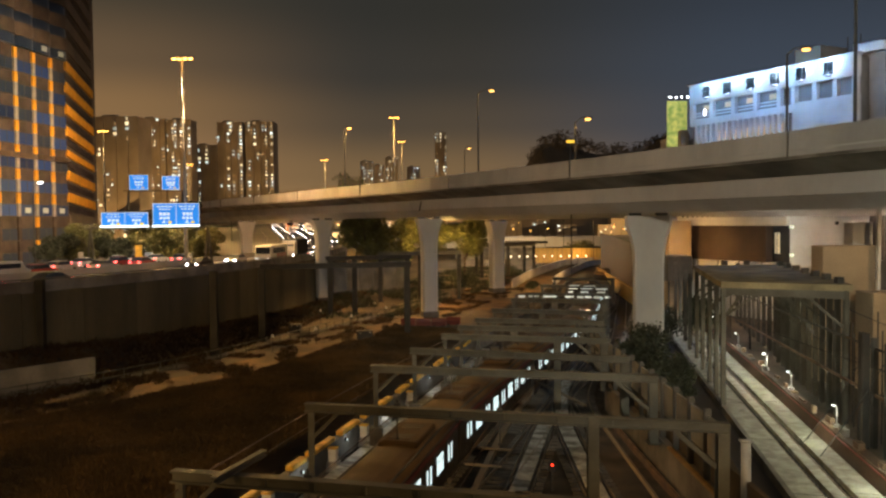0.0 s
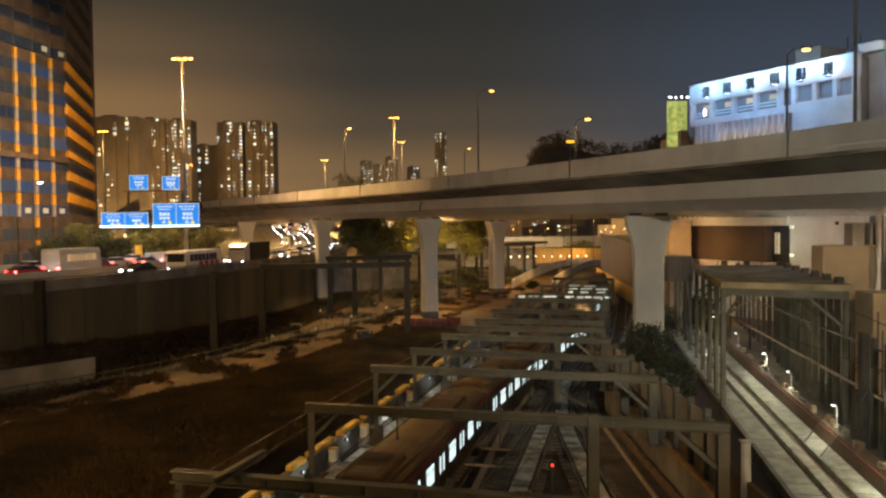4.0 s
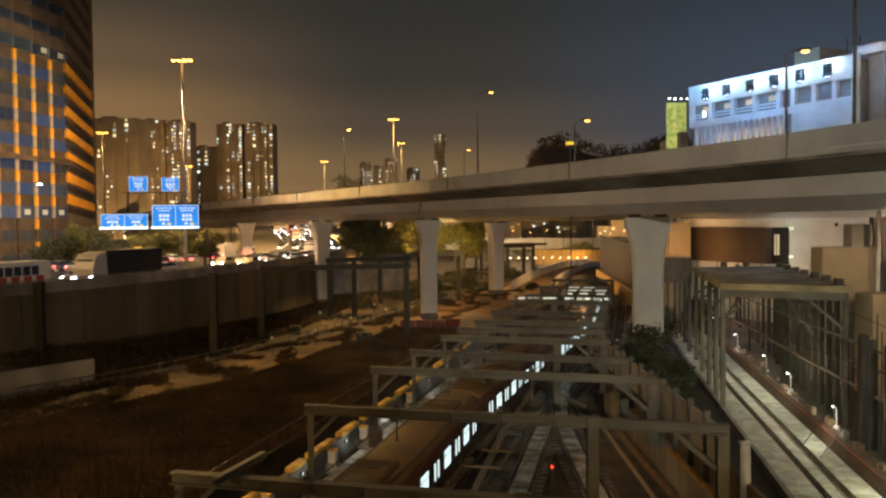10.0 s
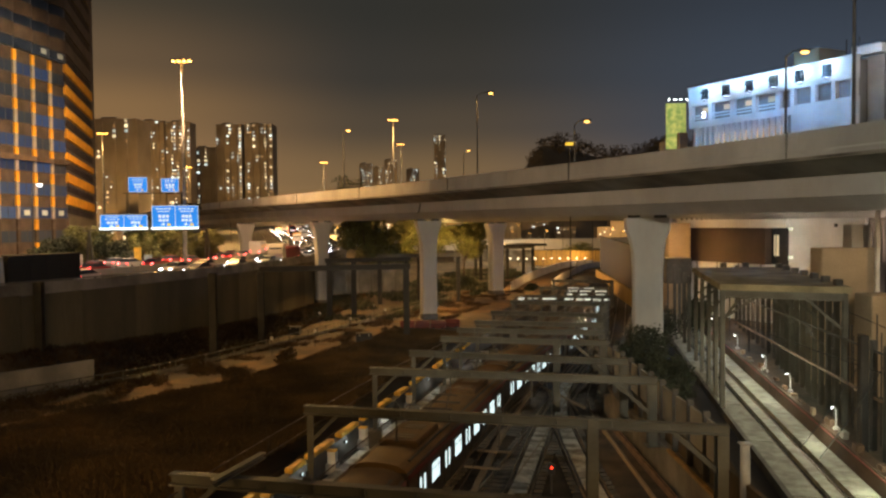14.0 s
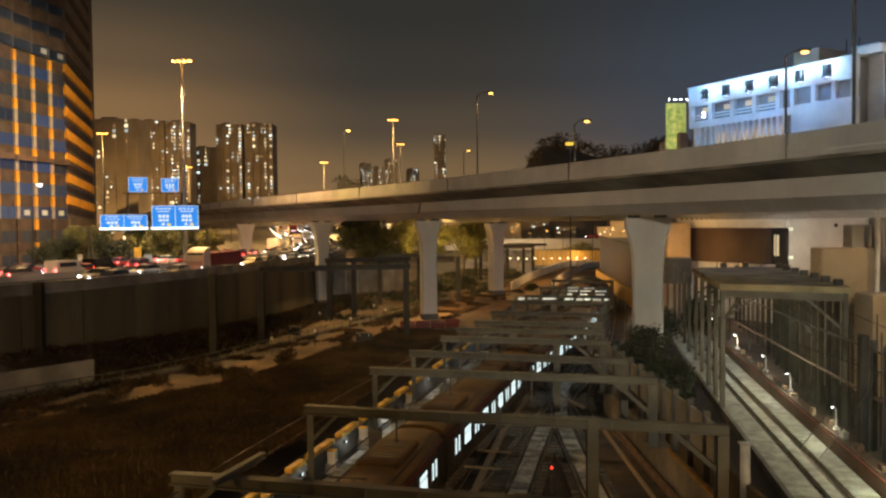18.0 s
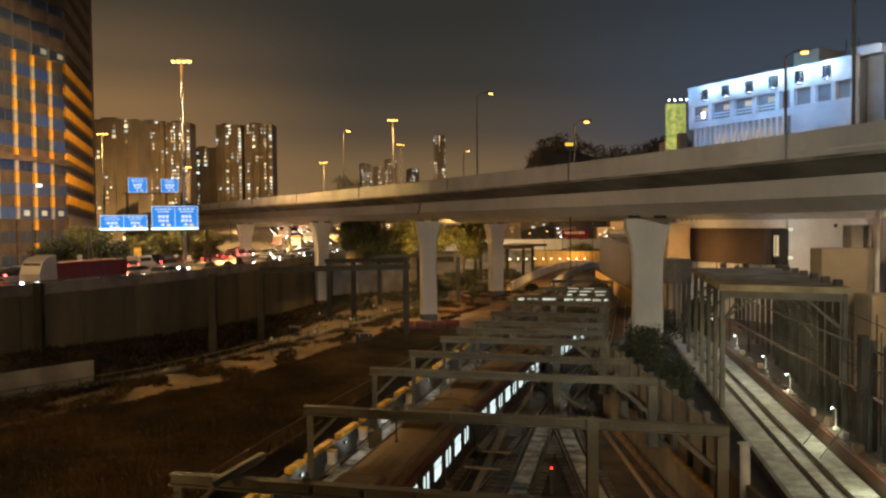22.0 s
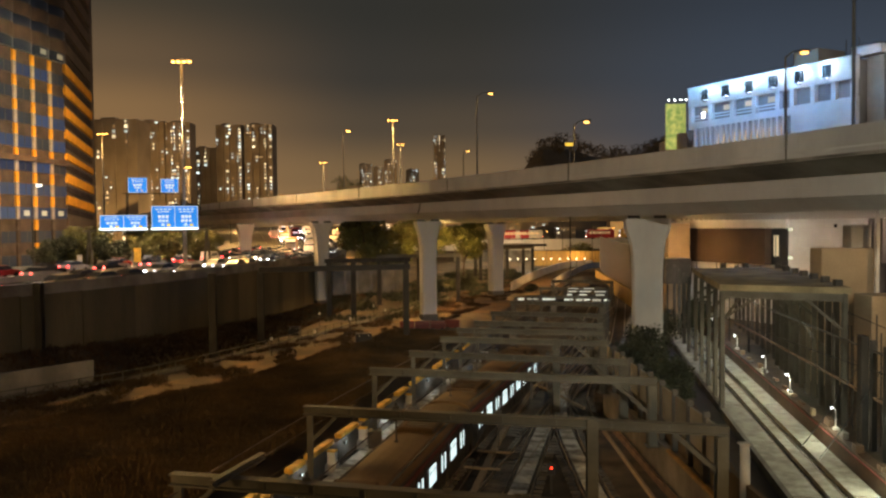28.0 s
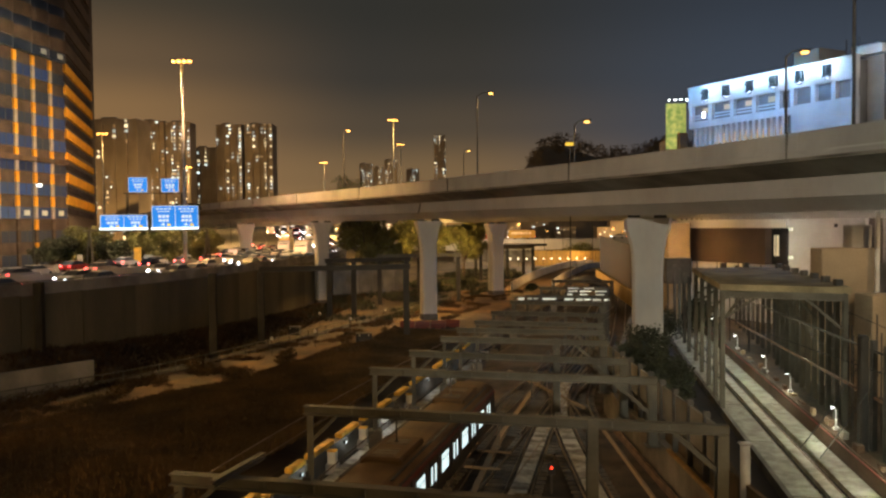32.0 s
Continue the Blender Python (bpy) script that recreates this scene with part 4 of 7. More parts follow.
SKYLINE = ((-184, -159, 420, 71, 26, 12, 0.2, 1), (-211, -193, 560, 88, 34, 9, 0.48, 2), (-192, -175, 560, 87, 34, 9, 0.42, 3), (-198, -180, 640, 77, 24, 6, 0.3, 4), (-168, -149, 600, 90, 34, 10, 0.36, 5), (-147, -126, 600, 90, 34, 10, 0.4, 6), (-92, -78, 900, 82, 26, 9, 0.34, 7), (-76, -66, 900, 78, 24, 7, 0.36, 17), (-64, -50, 900, 86, 27, 9, 0.34, 18), (-8, 5, 900, 113, 30, 7, 0.5, 8), (-44, -28, 1000, 82, 20, 9, 0.28, 9))
for x0, x1, d, top, rows, cols, fill, seed in SKYLINE:
    block(x0, x1, d, top, rows, cols, fill, seed, "dark housing tower with scattered lit windows")

# ---- white building with the lit sign ----
def sign_building():
    d = Vector((-0.526, 1, 0)).normalized()
    # local x runs along the facade, local +y points out of it
    t = thing("sign_building", Matrix.Translation((46.6, 90, 2)) @ Matrix.Rotation(math.atan2(d.y, d.x), 4, "Z"),
              "white rendered building with a floodlit rooftop sign", "building")

    def slab(name, x0, x1, z0, z1, out, deep, material, label="", parent=None):
        bm = bmesh.new()
        box(bm, (x0 + x1) / 2, out - deep / 2, (z0 + z1) / 2, x1 - x0, deep, z1 - z0)
        return part(name, bm, material, parent or t, label)

    slab("core", 0.3, 25.2, 0, 30.9, -0.6, 18, GREY_WALL)
    slab("sign_band", 0, 25.4, 28.75, 31.25, 0.1, 0.7, WHITE_WALL)
    slab("roof_coping", -0.1, 25.5, 31.25, 31.4, 0.2, 0.9, WHITE_WALL)
    slab("lower_wall", 0, 8.6, 13.4, 26.75, 0.0, 0.6, WHITE_WALL)
    slab("middle_band", 8.6, 25.4, 25.7, 26.6, 0.0, 0.6, WHITE_WALL)
    slab("apron_band", 8.6, 25.4, 13.4, 22.9, 0.0, 0.6, WHITE_WALL)
    for x in (25.1, 21.5, 17.75, 14.15, 10.55, 8.45, 5.55, 2.85, 0.4):
        slab("pillar", x - 0.3, x + 0.3, 26.4, 28.9, 0.04, 0.6, WHITE_WALL)
    for a, b in ((21.8, 24.8), (18.05, 21.2), (14.45, 17.45), (10.85, 13.85)):
        for z in (26.95, 27.35):
            slab("balcony_rail", a, b, z - 0.09, z + 0.09, -0.05, 0.12, WHITE_WALL)
        slab("lit_interior", a + 0.5, a + 1.6, 27.7, 28.4, -0.55, 0.06, G_WIN_B)
    slab("interior_lamp", 23.0, 23.35, 27.1, 27.8, -0.5, 0.06, G_WHITE)
    for k in range(17):
        x = 24.65 - k * 0.912
        slab("fin", x - 0.58, x - 0.18, 22.8, 25.8, 0.0, 0.5, WHITE_WALL)
        if k > 4:
            slab("lit_slot", x - 0.16, x + 0.32, 22.9, 24.6, -0.45, 0.06, G_SLOT)
    # the sign: six dark characters before round light pools, drawn as plain strokes
    for i, x in enumerate((21.8, 18.15, 14.4, 10.7, 6.95, 3.3)):
        c = slab("sign_character", x - 0.62, x + 0.62, 29.3, 29.46, 0.75, 0.2, BLACK, "dark unreadable sign character")
        rnd = random.Random(40 + i)
        for k in range(4):
            z = 29.62 + k * 0.32
            w = rnd.uniform(0.32, 0.62)
            e = rnd.uniform(-0.1, 0.1)
            slab("stroke", x - w * 1.2 + e, x + w * 1.2 + e, z - 0.1, z + 0.1, 0.75, 0.2, BLACK, "", c)
        for k in range(3):
            e = (k - 1) * 0.38 + rnd.uniform(-0.1, 0.1)
            slab("stroke", x + e * 1.2 - 0.12, x + e * 1.2 + 0.12, 29.3 + rnd.uniform(0, 0.4), 30.72, 0.73, 0.18, BLACK, "", c)
        f = slab("floodlight", x - 0.25, x + 0.25, 29.05, 29.2, 0.75, 0.3, STEEL_DARK)
        slab("floodlight_face", x - 0.2, x + 0.2, 29.205, 29.24, 0.72, 0.25, G_WHITE, "", f)
        for e in (-0.75, 0.0, 0.75):
            p = t.matrix_basis @ Vector((x + e, 0.5, 30.35 if e else 30.95))
            lamp(p.x, p.y, p.z, 64, (0.58, 0.82, 1.0), 0.1)
    # cool lights without fixtures, added out before the facade to wash it blue
    for x in (4, 13, 22):
        p = t.matrix_basis @ Vector((x, 6.5, 31.5))
        lamp(p.x, p.y, p.z, 1950, (0.13, 0.44, 1.0), 0.4)
    # White light without a fixture, added for the set-back tower's wall.
    p = t.matrix_basis @ Vector((-5, 4.5, 33.0))
    lamp(p.x, p.y, p.z, 900, (1.0, 0.93, 0.90), 0.3)
    # storeys under the viaduct
    slab("ledge", 8.8, 27.2, 11.9, 13.4, 0.6, 1.4, WHITE_WALL)
    slab("white_wall", -1.2, 8.8, 2.0, 13.4, 0.05, 0.6, WHITE_WALL)
    slab("brown_box", 11.6, 24.7, 7.3, 11.85, 0.9, 1.6, BROWN_WALL, "brown clad storey")
    slab("recess", 8.9, 11.6, 7.3, 11.9, -0.3, 0.3, BLACK)
    slab("lit_window", 10.5, 11.2, 8.4, 11.0, -0.2, 0.06, G_WIN_W)
    slab("mullion", 10.82, 10.9, 8.4, 11.0, -0.15, 0.06, STEEL_DARK)
    slab("pale_base", 9.0, 25.4, 0.0, 7.25, 0.5, 1.2, WHITE_WALL)
    for z in (8.3, 11.75):
        slab("wall_lamp", 8.2, 8.65, z - 0.16, z + 0.16, 0.3, 0.2, G_LAMP_GREEN, "small glowing green-white wall lamp")
    slab("vent", 2.2, 2.6, 12.0, 12.4, 0.12, 0.1, BLACK)
    for k in range(19):
        slab("vent_hole", 9.4 + k * 0.92, 9.75 + k * 0.92, 13.0, 13.3, 0.63, 0.06, BLACK)
    for k in range(4):
        slab("base_mullion", 12.5 + k * 3.6, 12.62 + k * 3.6, 6.0, 7.25, 0.56, 0.08, STEEL_DARK)
    for x, o, z, w in ((8.4, 2.2, 8.3, 60), (8.4, 2.2, 11.4, 45)):
        p = t.matrix_basis @ Vector((x, o, z))
        lamp(p.x, p.y, p.z, w, (0.95, 1.0, 0.85), 0.15)
    # set-back tower and roof rooms
    slab("tower_wall", -7.5, -2.3, 0, 32.0, -2.5, 8, WHITE_WALL)
    slab("shaft_recess", -2.2, -0.2, 8, 31.2, -1.6, 2, GREY_WALL)
    slab("tower_top", -2.3, 0.6, 31.3, 32.3, -1.0, 7, WHITE_WALL)
    slab("roof_room", 7.8, 11.4, 31.0, 34.0, -4.0, 5, TAN_WALL)
    slab("roof_room", 0.6, 4.2, 31.0, 33.4, -5.0, 5, GREY_WALL)
    for x in (0.8, 2.4):
        slab("aerial", x, x + 0.08, 31.2, 33.6, -1.6, 0.1, STEEL_DARK)
    return t


G_SLOT = glow("slot_light", (1.0, 0.66, 0.22), 0.8, 0.5, 0.05)
arm_spots = []
G_SIGN_BOARD = mat("pale_blue_board", (0.30, 0.38, 0.55), 0.6, vary=0.1, bump=0)
G_BOLLARD = glow("bollard_lantern", (1.0, 0.86, 0.6), 5)
G_LAMP_GREEN = glow("wall_lamp_light", (0.85, 1.0, 0.75), 0.9)
sign_building()


def billboard():
    t = thing("billboard_tower", pose(38.4, 131, 2), "green lit advertising panel on a tower", "billboard")
    bm = bmesh.new()
    box(bm, 0, 2, 13, 3.4, 3.4, 26)
    part("tower", bm, GREY_WALL, t)
    bm = bmesh.new()
    box(bm, 0, 0.1, 28.3, 3.2, 0.3, 7.4)
    part("panel", bm, G_GREEN, t, "glowing green and yellow panel")
    for k in range(4):
        bm = bmesh.new()
        box(bm, -1.4 + k * 0.95, -0.9, 32.5, 0.2, 0.2, 0.14)
        f = part("floodlight", bm, G_WHITE, t)
        bm = bmesh.new()
        rod(bm, (-1.4 + k * 0.95, -0.9, 32.5), (-1.4 + k * 0.95, 0.1, 32.0), 0.04, n=6)
        part("bracket", bm, STEEL_DARK, f)
    return t


def green_panel():
    m = glow("green_panel", (0.35, 0.5, 0.12), 0.7)
    nt = m.node_tree
    tc, n, r = nt.nodes.new("ShaderNodeTexCoord"), nt.nodes.new("ShaderNodeTexNoise"), nt.nodes.new("ShaderNodeValToRGB")
    n.inputs["Scale"].default_value, n.inputs["Detail"].default_value = 1.4, 4
    r.color_ramp.elements[0].position, r.color_ramp.elements[0].color = 0.35, (0.16, 0.30, 0.06, 1)
    r.color_ramp.elements[1].position, r.color_ramp.elements[1].color = 0.65, (0.75, 0.68, 0.18, 1)
    nt.links.new(tc.outputs["Object"], n.inputs["Vector"])
    nt.links.new(n.outputs["Fac"], r.inputs[0])
    nt.links.new(r.outputs[0], nt.nodes["Principled BSDF"].inputs["Emission Color"])
    return m


G_GREEN = green_panel()
billboard()

# ---- blocks beside the canopy ----
def solid(name, x0, x1, y0, y1, z0, z1, material, label, cat, soft=0.06):
    bm = bmesh.new()
    box(bm, 0, 0, (z1 - z0) / 2, x1 - x0, y1 - y0, z1 - z0)
    bevel(bm, soft)
    o = part(name, bm, material)
    o.matrix_basis = pose((x0 + x1) / 2, (y0 + y1) / 2, z0)
    return tagged(o, label, cat)


solid("plant_block", 29.5, 33.6, 62, 64, 2, 12.7, TAN_WALL, "tan rendered concrete block behind the canopy", "building")
solid("plant_block", 32.0, 33.6, 62.4, 63.8, 12.7, 14.5, CONCRETE, "small grey block on the larger one", "building")
solid("roof_post", 33.3, 33.62, 61.2, 61.5, 2, 16.0, STEEL_PALE, "tall pale post beside the tan block", "post")
solid("service_tower", 31.0, 36.0, 57.5, 60, 2, 9.4, TAN_WALL, "tan rendered service tower", "building")
cabin = thing("raised_cabin", pose(29.8, 102, 2), "dark steel-clad cabin raised on posts before the annex", "cabin")
bm = bmesh.new()
box(bm, 0, 0, 6.6, 3.2, 3.4, 3.2)
bevel(bm, 0.05)
part("body", bm, STEEL_DARK, cabin)
for k in range(4):
    bm = bmesh.new()
    box(bm, -1.4 + 2.8 * (k % 2), -1.5 + 3.0 * (k // 2), 2.5, 0.18, 0.18, 5.0)
    part("post", bm, STEEL_DARK, cabin)
solid("pale_annex", 30.6, 33.6, 108, 114, 2, 14.6, TAN_WALL, "orange-lit tan annex behind the pier", "building")


solid("stair_core", 37.9, 39.2, 127.4, 128.9, 2, 28.9, TAN_WALL, "narrow orange-lit stair core below the green panel", "building")
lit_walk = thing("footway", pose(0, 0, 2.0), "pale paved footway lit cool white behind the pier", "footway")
first = None
for k in range(12):
    m = Matrix.Translation((27.6 + k * 1.0, 102 + k * 2.9, 0.0)) @ Matrix.Rotation(-0.33, 4, "Z")
    if first is None:
        bm = bmesh.new()
        box(bm, 0, 0, 0.1, 3.2, 2.95, 0.2)
        bevel(bm, 0.02)
        first = part("paving_slab", bm, CONCRETE, lit_walk)
        first.matrix_basis = m
    else:
        share("paving_slab", first, lit_walk, m)


# ---- slab track east of the cutting ----
def slab_x(y):
    return 16.0 + 0.1745 * (y - 36.8)


slab = thing("slab_track", pose(0, 0, 2.0), "pale concrete slab track with rails in dark grooves", "railway track")
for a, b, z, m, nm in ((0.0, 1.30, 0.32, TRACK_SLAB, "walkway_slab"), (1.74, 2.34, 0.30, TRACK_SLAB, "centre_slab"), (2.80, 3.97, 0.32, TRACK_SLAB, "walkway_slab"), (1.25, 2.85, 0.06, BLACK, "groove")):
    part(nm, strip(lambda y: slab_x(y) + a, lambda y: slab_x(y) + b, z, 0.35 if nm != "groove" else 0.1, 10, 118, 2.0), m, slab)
for a in (1.47, 2.56):
    part("rail", strip(lambda y: slab_x(y) + a - 0.06, lambda y: slab_x(y) + a - 0.005, 0.20, 0.15, 10, 118, 2.0), RAIL, slab)
# expansion joints across the slabs
clip0 = None
for y in np.arange(33, 60, 0.62):
    for a in (1.445, 2.535):
        m = Matrix.Translation((slab_x(y) + a, y, 0.06))
        if clip0 is None:
            bm = bmesh.new()
            box(bm, 0, 0, 0.045, 0.30, 0.16, 0.09)
            clip0 = part("rail_fastening", bm, STEEL_DARK, slab)
            clip0.matrix_basis = m
        else:
            share("rail_fastening", clip0, slab, m)
for y in np.arange(36, 90, 9.2):
    for a, w in ((0.03, 1.25), (2.82, 1.13)):
        bm = bmesh.new()
        box(bm, w / 2, 0, 0, w, 0.03, 0.012, -0.26)
        o = part("joint", bm, STEEL_DARK, slab)
        o.matrix_basis = Matrix.Translation((slab_x(y) + a, y, 0.325))


def side_x(y):
    return slab_x(y) + 4.0


tagged(part("slab_parapet", strip(lambda y: side_x(y) + 0.35, lambda y: side_x(y) + 1.0, 3.05, 1.05, 12, 100, 2.0), mat("brick_parapet", (0.105, 0.068, 0.042), 0.9, scale=1.2, vary=0.6, bump=0.4, stain=(0.06, 0.045, 0.03)), None),
       "low brown parapet beside the slab track", "wall", kind="structure")
tagged(part("red_hose", strip(lambda y: side_x(y) + 0.29, lambda y: side_x(y) + 0.345, 2.9, 0.06, 12, 90, 2.0), mat("red_hose_rubber", (0.24, 0.05, 0.04), 0.7)), "thin red hose along the parapet", "hose")
tagged(part("left_kerb", strip(lambda y: slab_x(y) - 0.35, lambda y: slab_x(y) - 0.1, 2.5, 0.7, 10, 118, 2.0), CONCRETE_DARK), "dark kerb beside the slab track", "kerb", kind="structure")


blocks = thing("parapet_blocks", pose(0, 0, 3.05), "brown brick blocks and boxes on the low parapet", "blocks")
rb = random.Random(15)
y = 34.0
while y < 72:
    bm = bmesh.new()
    h = rb.uniform(0.12, 0.45)
    box(bm, side_x(y) + rb.uniform(0.5, 0.85), y, h / 2, rb.uniform(0.2, 0.4), rb.uniform(0.3, 1.1), h, -0.17)
    bevel(bm, 0.02)
    part("block", bm, rb.choice((RUST, CONCRETE_DARK, TAN_WALL)), blocks)
    y += rb.uniform(1.6, 3.4)


def goose_lamp(x, y):
    t = thing("gooseneck_lamp", pose(x, y, 3.05), "white gooseneck lamp on the parapet", "lamp", "lamps beside the slab track")
    bm = bmesh.new()
    pts = [(0, 0, 0), (0, 0, 1.05), (-0.05, 0, 1.2), (-0.14, 0, 1.28), (-0.24, 0, 1.28)]
    for a, b in zip(pts, pts[1:]):
        rod(bm, a, b, 0.035, n=8)
    part("neck", bm, CABINET_WHITE, t)
    bm = bmesh.new()
    box(bm, -0.24, 0, 1.26, 0.11, 0.07, 0.05)
    part("lantern", bm, G_WHITE, t, "glowing white lantern")
    bm = bmesh.new()
    box(bm, 0, 0, 0.08, 0.26, 0.22, 0.16)
    part("base_box", bm, CABINET_WHITE, t)
    lamp(x - 1.0, y, 4.2, 235, (0.97, 1.0, 0.76), 0.12)


# The nearest, at 36, is an unseen one added to light the near slab.
for y in (36, 44.9, 54.8, 62.1, 73.5, 86):
    goose_lamp(side_x(y) + 0.8, y)


# ---- steel canopy over the slab track ----
def post_left(y):
    return 18.56 + (y - 52.86) * 0.224


def post_right(y):
    return 24.9 + (y - 49.3) * 0.22


canopy = thing("track_canopy", pose(0, 0, 2.0), "steel-framed canopy with a flat roof over the slab track", "canopy")
v = [(18.3, 52.6, 8.35), (25.2, 49.0, 8.35), (30.0, 71.0, 8.35), (22.3, 71.2, 8.35)]
part("roof", (v + [(x, y, 8.75) for x, y, _ in v], [], [(3, 2, 1, 0), (4, 5, 6, 7), (0, 1, 5, 4), (1, 2, 6, 5), (2, 3, 7, 6), (3, 0, 4, 7)]), mat("canopy_roof", (0.26, 0.215, 0.125), 0.92, scale=1.6, vary=0.5, bump=0.4), canopy)
legs = [(post_left(y), y, 8.4) for y in (52.86, 56.6, 61.0, 66.2, 71.6)] + [(post_right(y), y, 8.4) for y in np.arange(49.3, 72, 1.9)]
first = None
for x, y, h in legs:
    m = Matrix.Translation((x, y, 0.1))
    if first is None:
        bm = bmesh.new()
        ibeam(bm, (0, 0, 0), (0, 0, 8.3), 0.28, 0.28)
        first = part("post", bm, STEEL, canopy)
        first.matrix_basis = m
    else:
        share("post", first, canopy, m)
for y in (52.9, 59.6, 66.4, 71.0):
    bm = bmesh.new()
    dy = 3.6 if y < 60 else 3.0
    ibeam(bm, (post_left(y), y, 8.1), (post_right(y - dy), y - dy, 8.1), 0.35, 0.5)
    part("rafter", bm, STEEL, canopy)
    for a, b in (((post_left(y), y, 6.4), (post_left(y) + 1.9, y - dy * 0.28, 7.95)), ((post_right(y - dy), y - dy, 6.0), (post_right(y - dy) - 1.9, y - dy * 0.7, 7.95))):
        bm = bmesh.new()
        bar(bm, a, b, 0.18, 0.18)
        part("knee_brace", bm, STEEL, canopy)
for x, y in [(post_right(y) - 0.1, y) for y in np.arange(50.5, 71, 3.1)] + [(25.0, 71), (27, 71)]:
    bm = bmesh.new()
    box(bm, x, y, 8.95, 0.45, 0.45, 0.4)
    part("roof_upstand", bm, STEEL_DARK, canopy)
for y in (58.0, 64.5):
    for e in (-1, 1):
        mid_x = (post_left(y) + post_right(y)) / 2
        bm = bmesh.new()
        bar(bm, (mid_x + e * 3.2, y - 1.2 * e, 4.6), (mid_x + e * 0.9, y - 0.3 * e, 8.0), 0.2, 0.2)
        part("brace", bm, STEEL, canopy)
# open frame that goes on beyond and before the canopy
frame_row = thing("side_frame", pose(0, 0, 2.0), "row of dark steel posts with rails beside the track", "frame")
first = None
for x, y, h in [(post_right(y) + 0.2, y, 6.2) for y in np.arange(30.5, 48.5, 2.3)] + [(post_right(y) + 0.5, y, 7.4) for y in np.arange(74, 100, 3.0)] + [(post_left(y) - 0.2, y, 7.6) for y in (76.5, 82.0, 89.0, 97.0)]:
    m = Matrix.Translation((x, y, 0.0)) @ Matrix.Diagonal((1, 1, h / 8.0, 1))
    if first is None:
        bm = bmesh.new()
        ibeam(bm, (0, 0, 0), (0, 0, 8.0), 0.3, 0.3)
        first = part("post", bm, STEEL_DARK, frame_row)
        first.matrix_basis = m
    else:
        share("post", first, frame_row, m)
for z, w in ((3.0, 0.14), (5.6, 0.10)):
    bm = bmesh.new()
    bar(bm, (23.0, 37, z), (28.8, 79, z), w, w)
    part("long_rail", bm, RUST if z < 4 else STEEL_DARK, frame_row)
# wire mesh uprights between the posts on the east side
first = None
ru = random.Random(12)
for y in np.arange(38, 78, 0.9):
    y += ru.uniform(-0.25, 0.25)
    m = Matrix.Translation((post_right(y) + ru.uniform(0.4, 0.9), y, 0.0)) @ Matrix.Diagonal((1, 1, ru.uniform(0.75, 1.05), 1))
    if first is None:
        bm = bmesh.new()
        box(bm, 0, 0, 3.6, 0.06, 0.06, 7.2)
        first = part("upright", bm, STEEL_DARK, frame_row)
        first.matrix_basis = m
    else:
        share("upright", first, frame_row, m)
solid("frame_column", 21.35, 21.8, 40.6, 41.05, 2, 9.0, NEAR_BLACK, "thick dark column beside the slab track", "column")
bm = bmesh.new()
rod(bm, (0, 0, 0), (0, 0, 3.3), 0.21, n=16)
box(bm, 0, 0, 3.33, 0.5, 0.5, 0.06)
o = part("round_post", bm, STEEL_PALE, None, "", True)
o.matrix_basis = pose(13.0, 34.2, 2.0)
tagged(o, "round grey post at the gantry's end", "post")
# Black strip laid on the ground in place of the drop's shade.
tagged(part("slab_edge_dark", strip(lambda y: slab_x(y) - 1.6, lambda y: slab_x(y) - 0.36, 2.04, 0.3, 20, 100, 2.0), BLACK), "black strip for the shaded drop beside the slab track", "drain", kind="structure")
solid("junction_box", 23.2, 24.6, 38.5, 39.6, 2, 6.4, NEAR_BLACK, "dark steel equipment cabinet beside the track", "cabinet")

for a, b in (((16.2, 36.0, 4.6), (24.6, 46.0, 7.4)), ((16.6, 35.0, 4.4), (25.2, 44.5, 7.6)), ((18.6, 53.0, 8.6), (25.0, 30.0, 6.4)), ((25.6, 30.0, 7.6), (25.8, 52.0, 9.2)), ((24.4, 32.0, 5.8), (26.0, 56.0, 6.6))):
    p, q = Vector(a), Vector(b)
    run = [p.lerp(q, u / 8) - Vector((0, 0, 0.9 * (u / 8) * (1 - u / 8))) for u in range(9)]
    o = part("cable", sweep(run, [(-0.02, -0.02), (0.02, -0.02), (0.012, 0.02), (-0.012, 0.02)]), CABLE)
    tagged(o, "thin black cable slung over the slab track", "cable", "cables by the slab track")

# ---- panel fence between cutting and slab track ----
fence = thing("panel_fence", pose(12.85, 0, 2.15), "fence of grey concrete panels between steel posts", "fence")
p0 = q0 = None
for k, y in enumerate(np.arange(36.2, 72, 2.6)):
    if p0 is None:
        bm = bmesh.new()
        ibeam(bm, (0, 0, 0), (0, 0, 3.5), 0.3, 0.3)
        p0 = part("post", bm, STEEL_DARK, fence)
        bm = bmesh.new()
        box(bm, 0, 1.3, 2.25, 0.14, 2.24, 1.9)
        bevel(bm, 0.02)
        q0 = part("panel", bm, WALL_GREY, fence)
        p0.matrix_basis = q0.matrix_basis = Matrix.Translation((0, y, 0))
    else:
        share("post", p0, fence, Matrix.Translation((0, y, 0)))
        if y < 70:
            share("panel", q0, fence, Matrix.Translation((0, y, 0)))


tagged(part("fence_plinth", strip(lambda y: 12.97, lambda y: 13.2, 3.6, 1.6, 28, 72, 4.0), EARTH), "dark earth-coloured plinth behind the fence's foot", "wall", kind="structure")


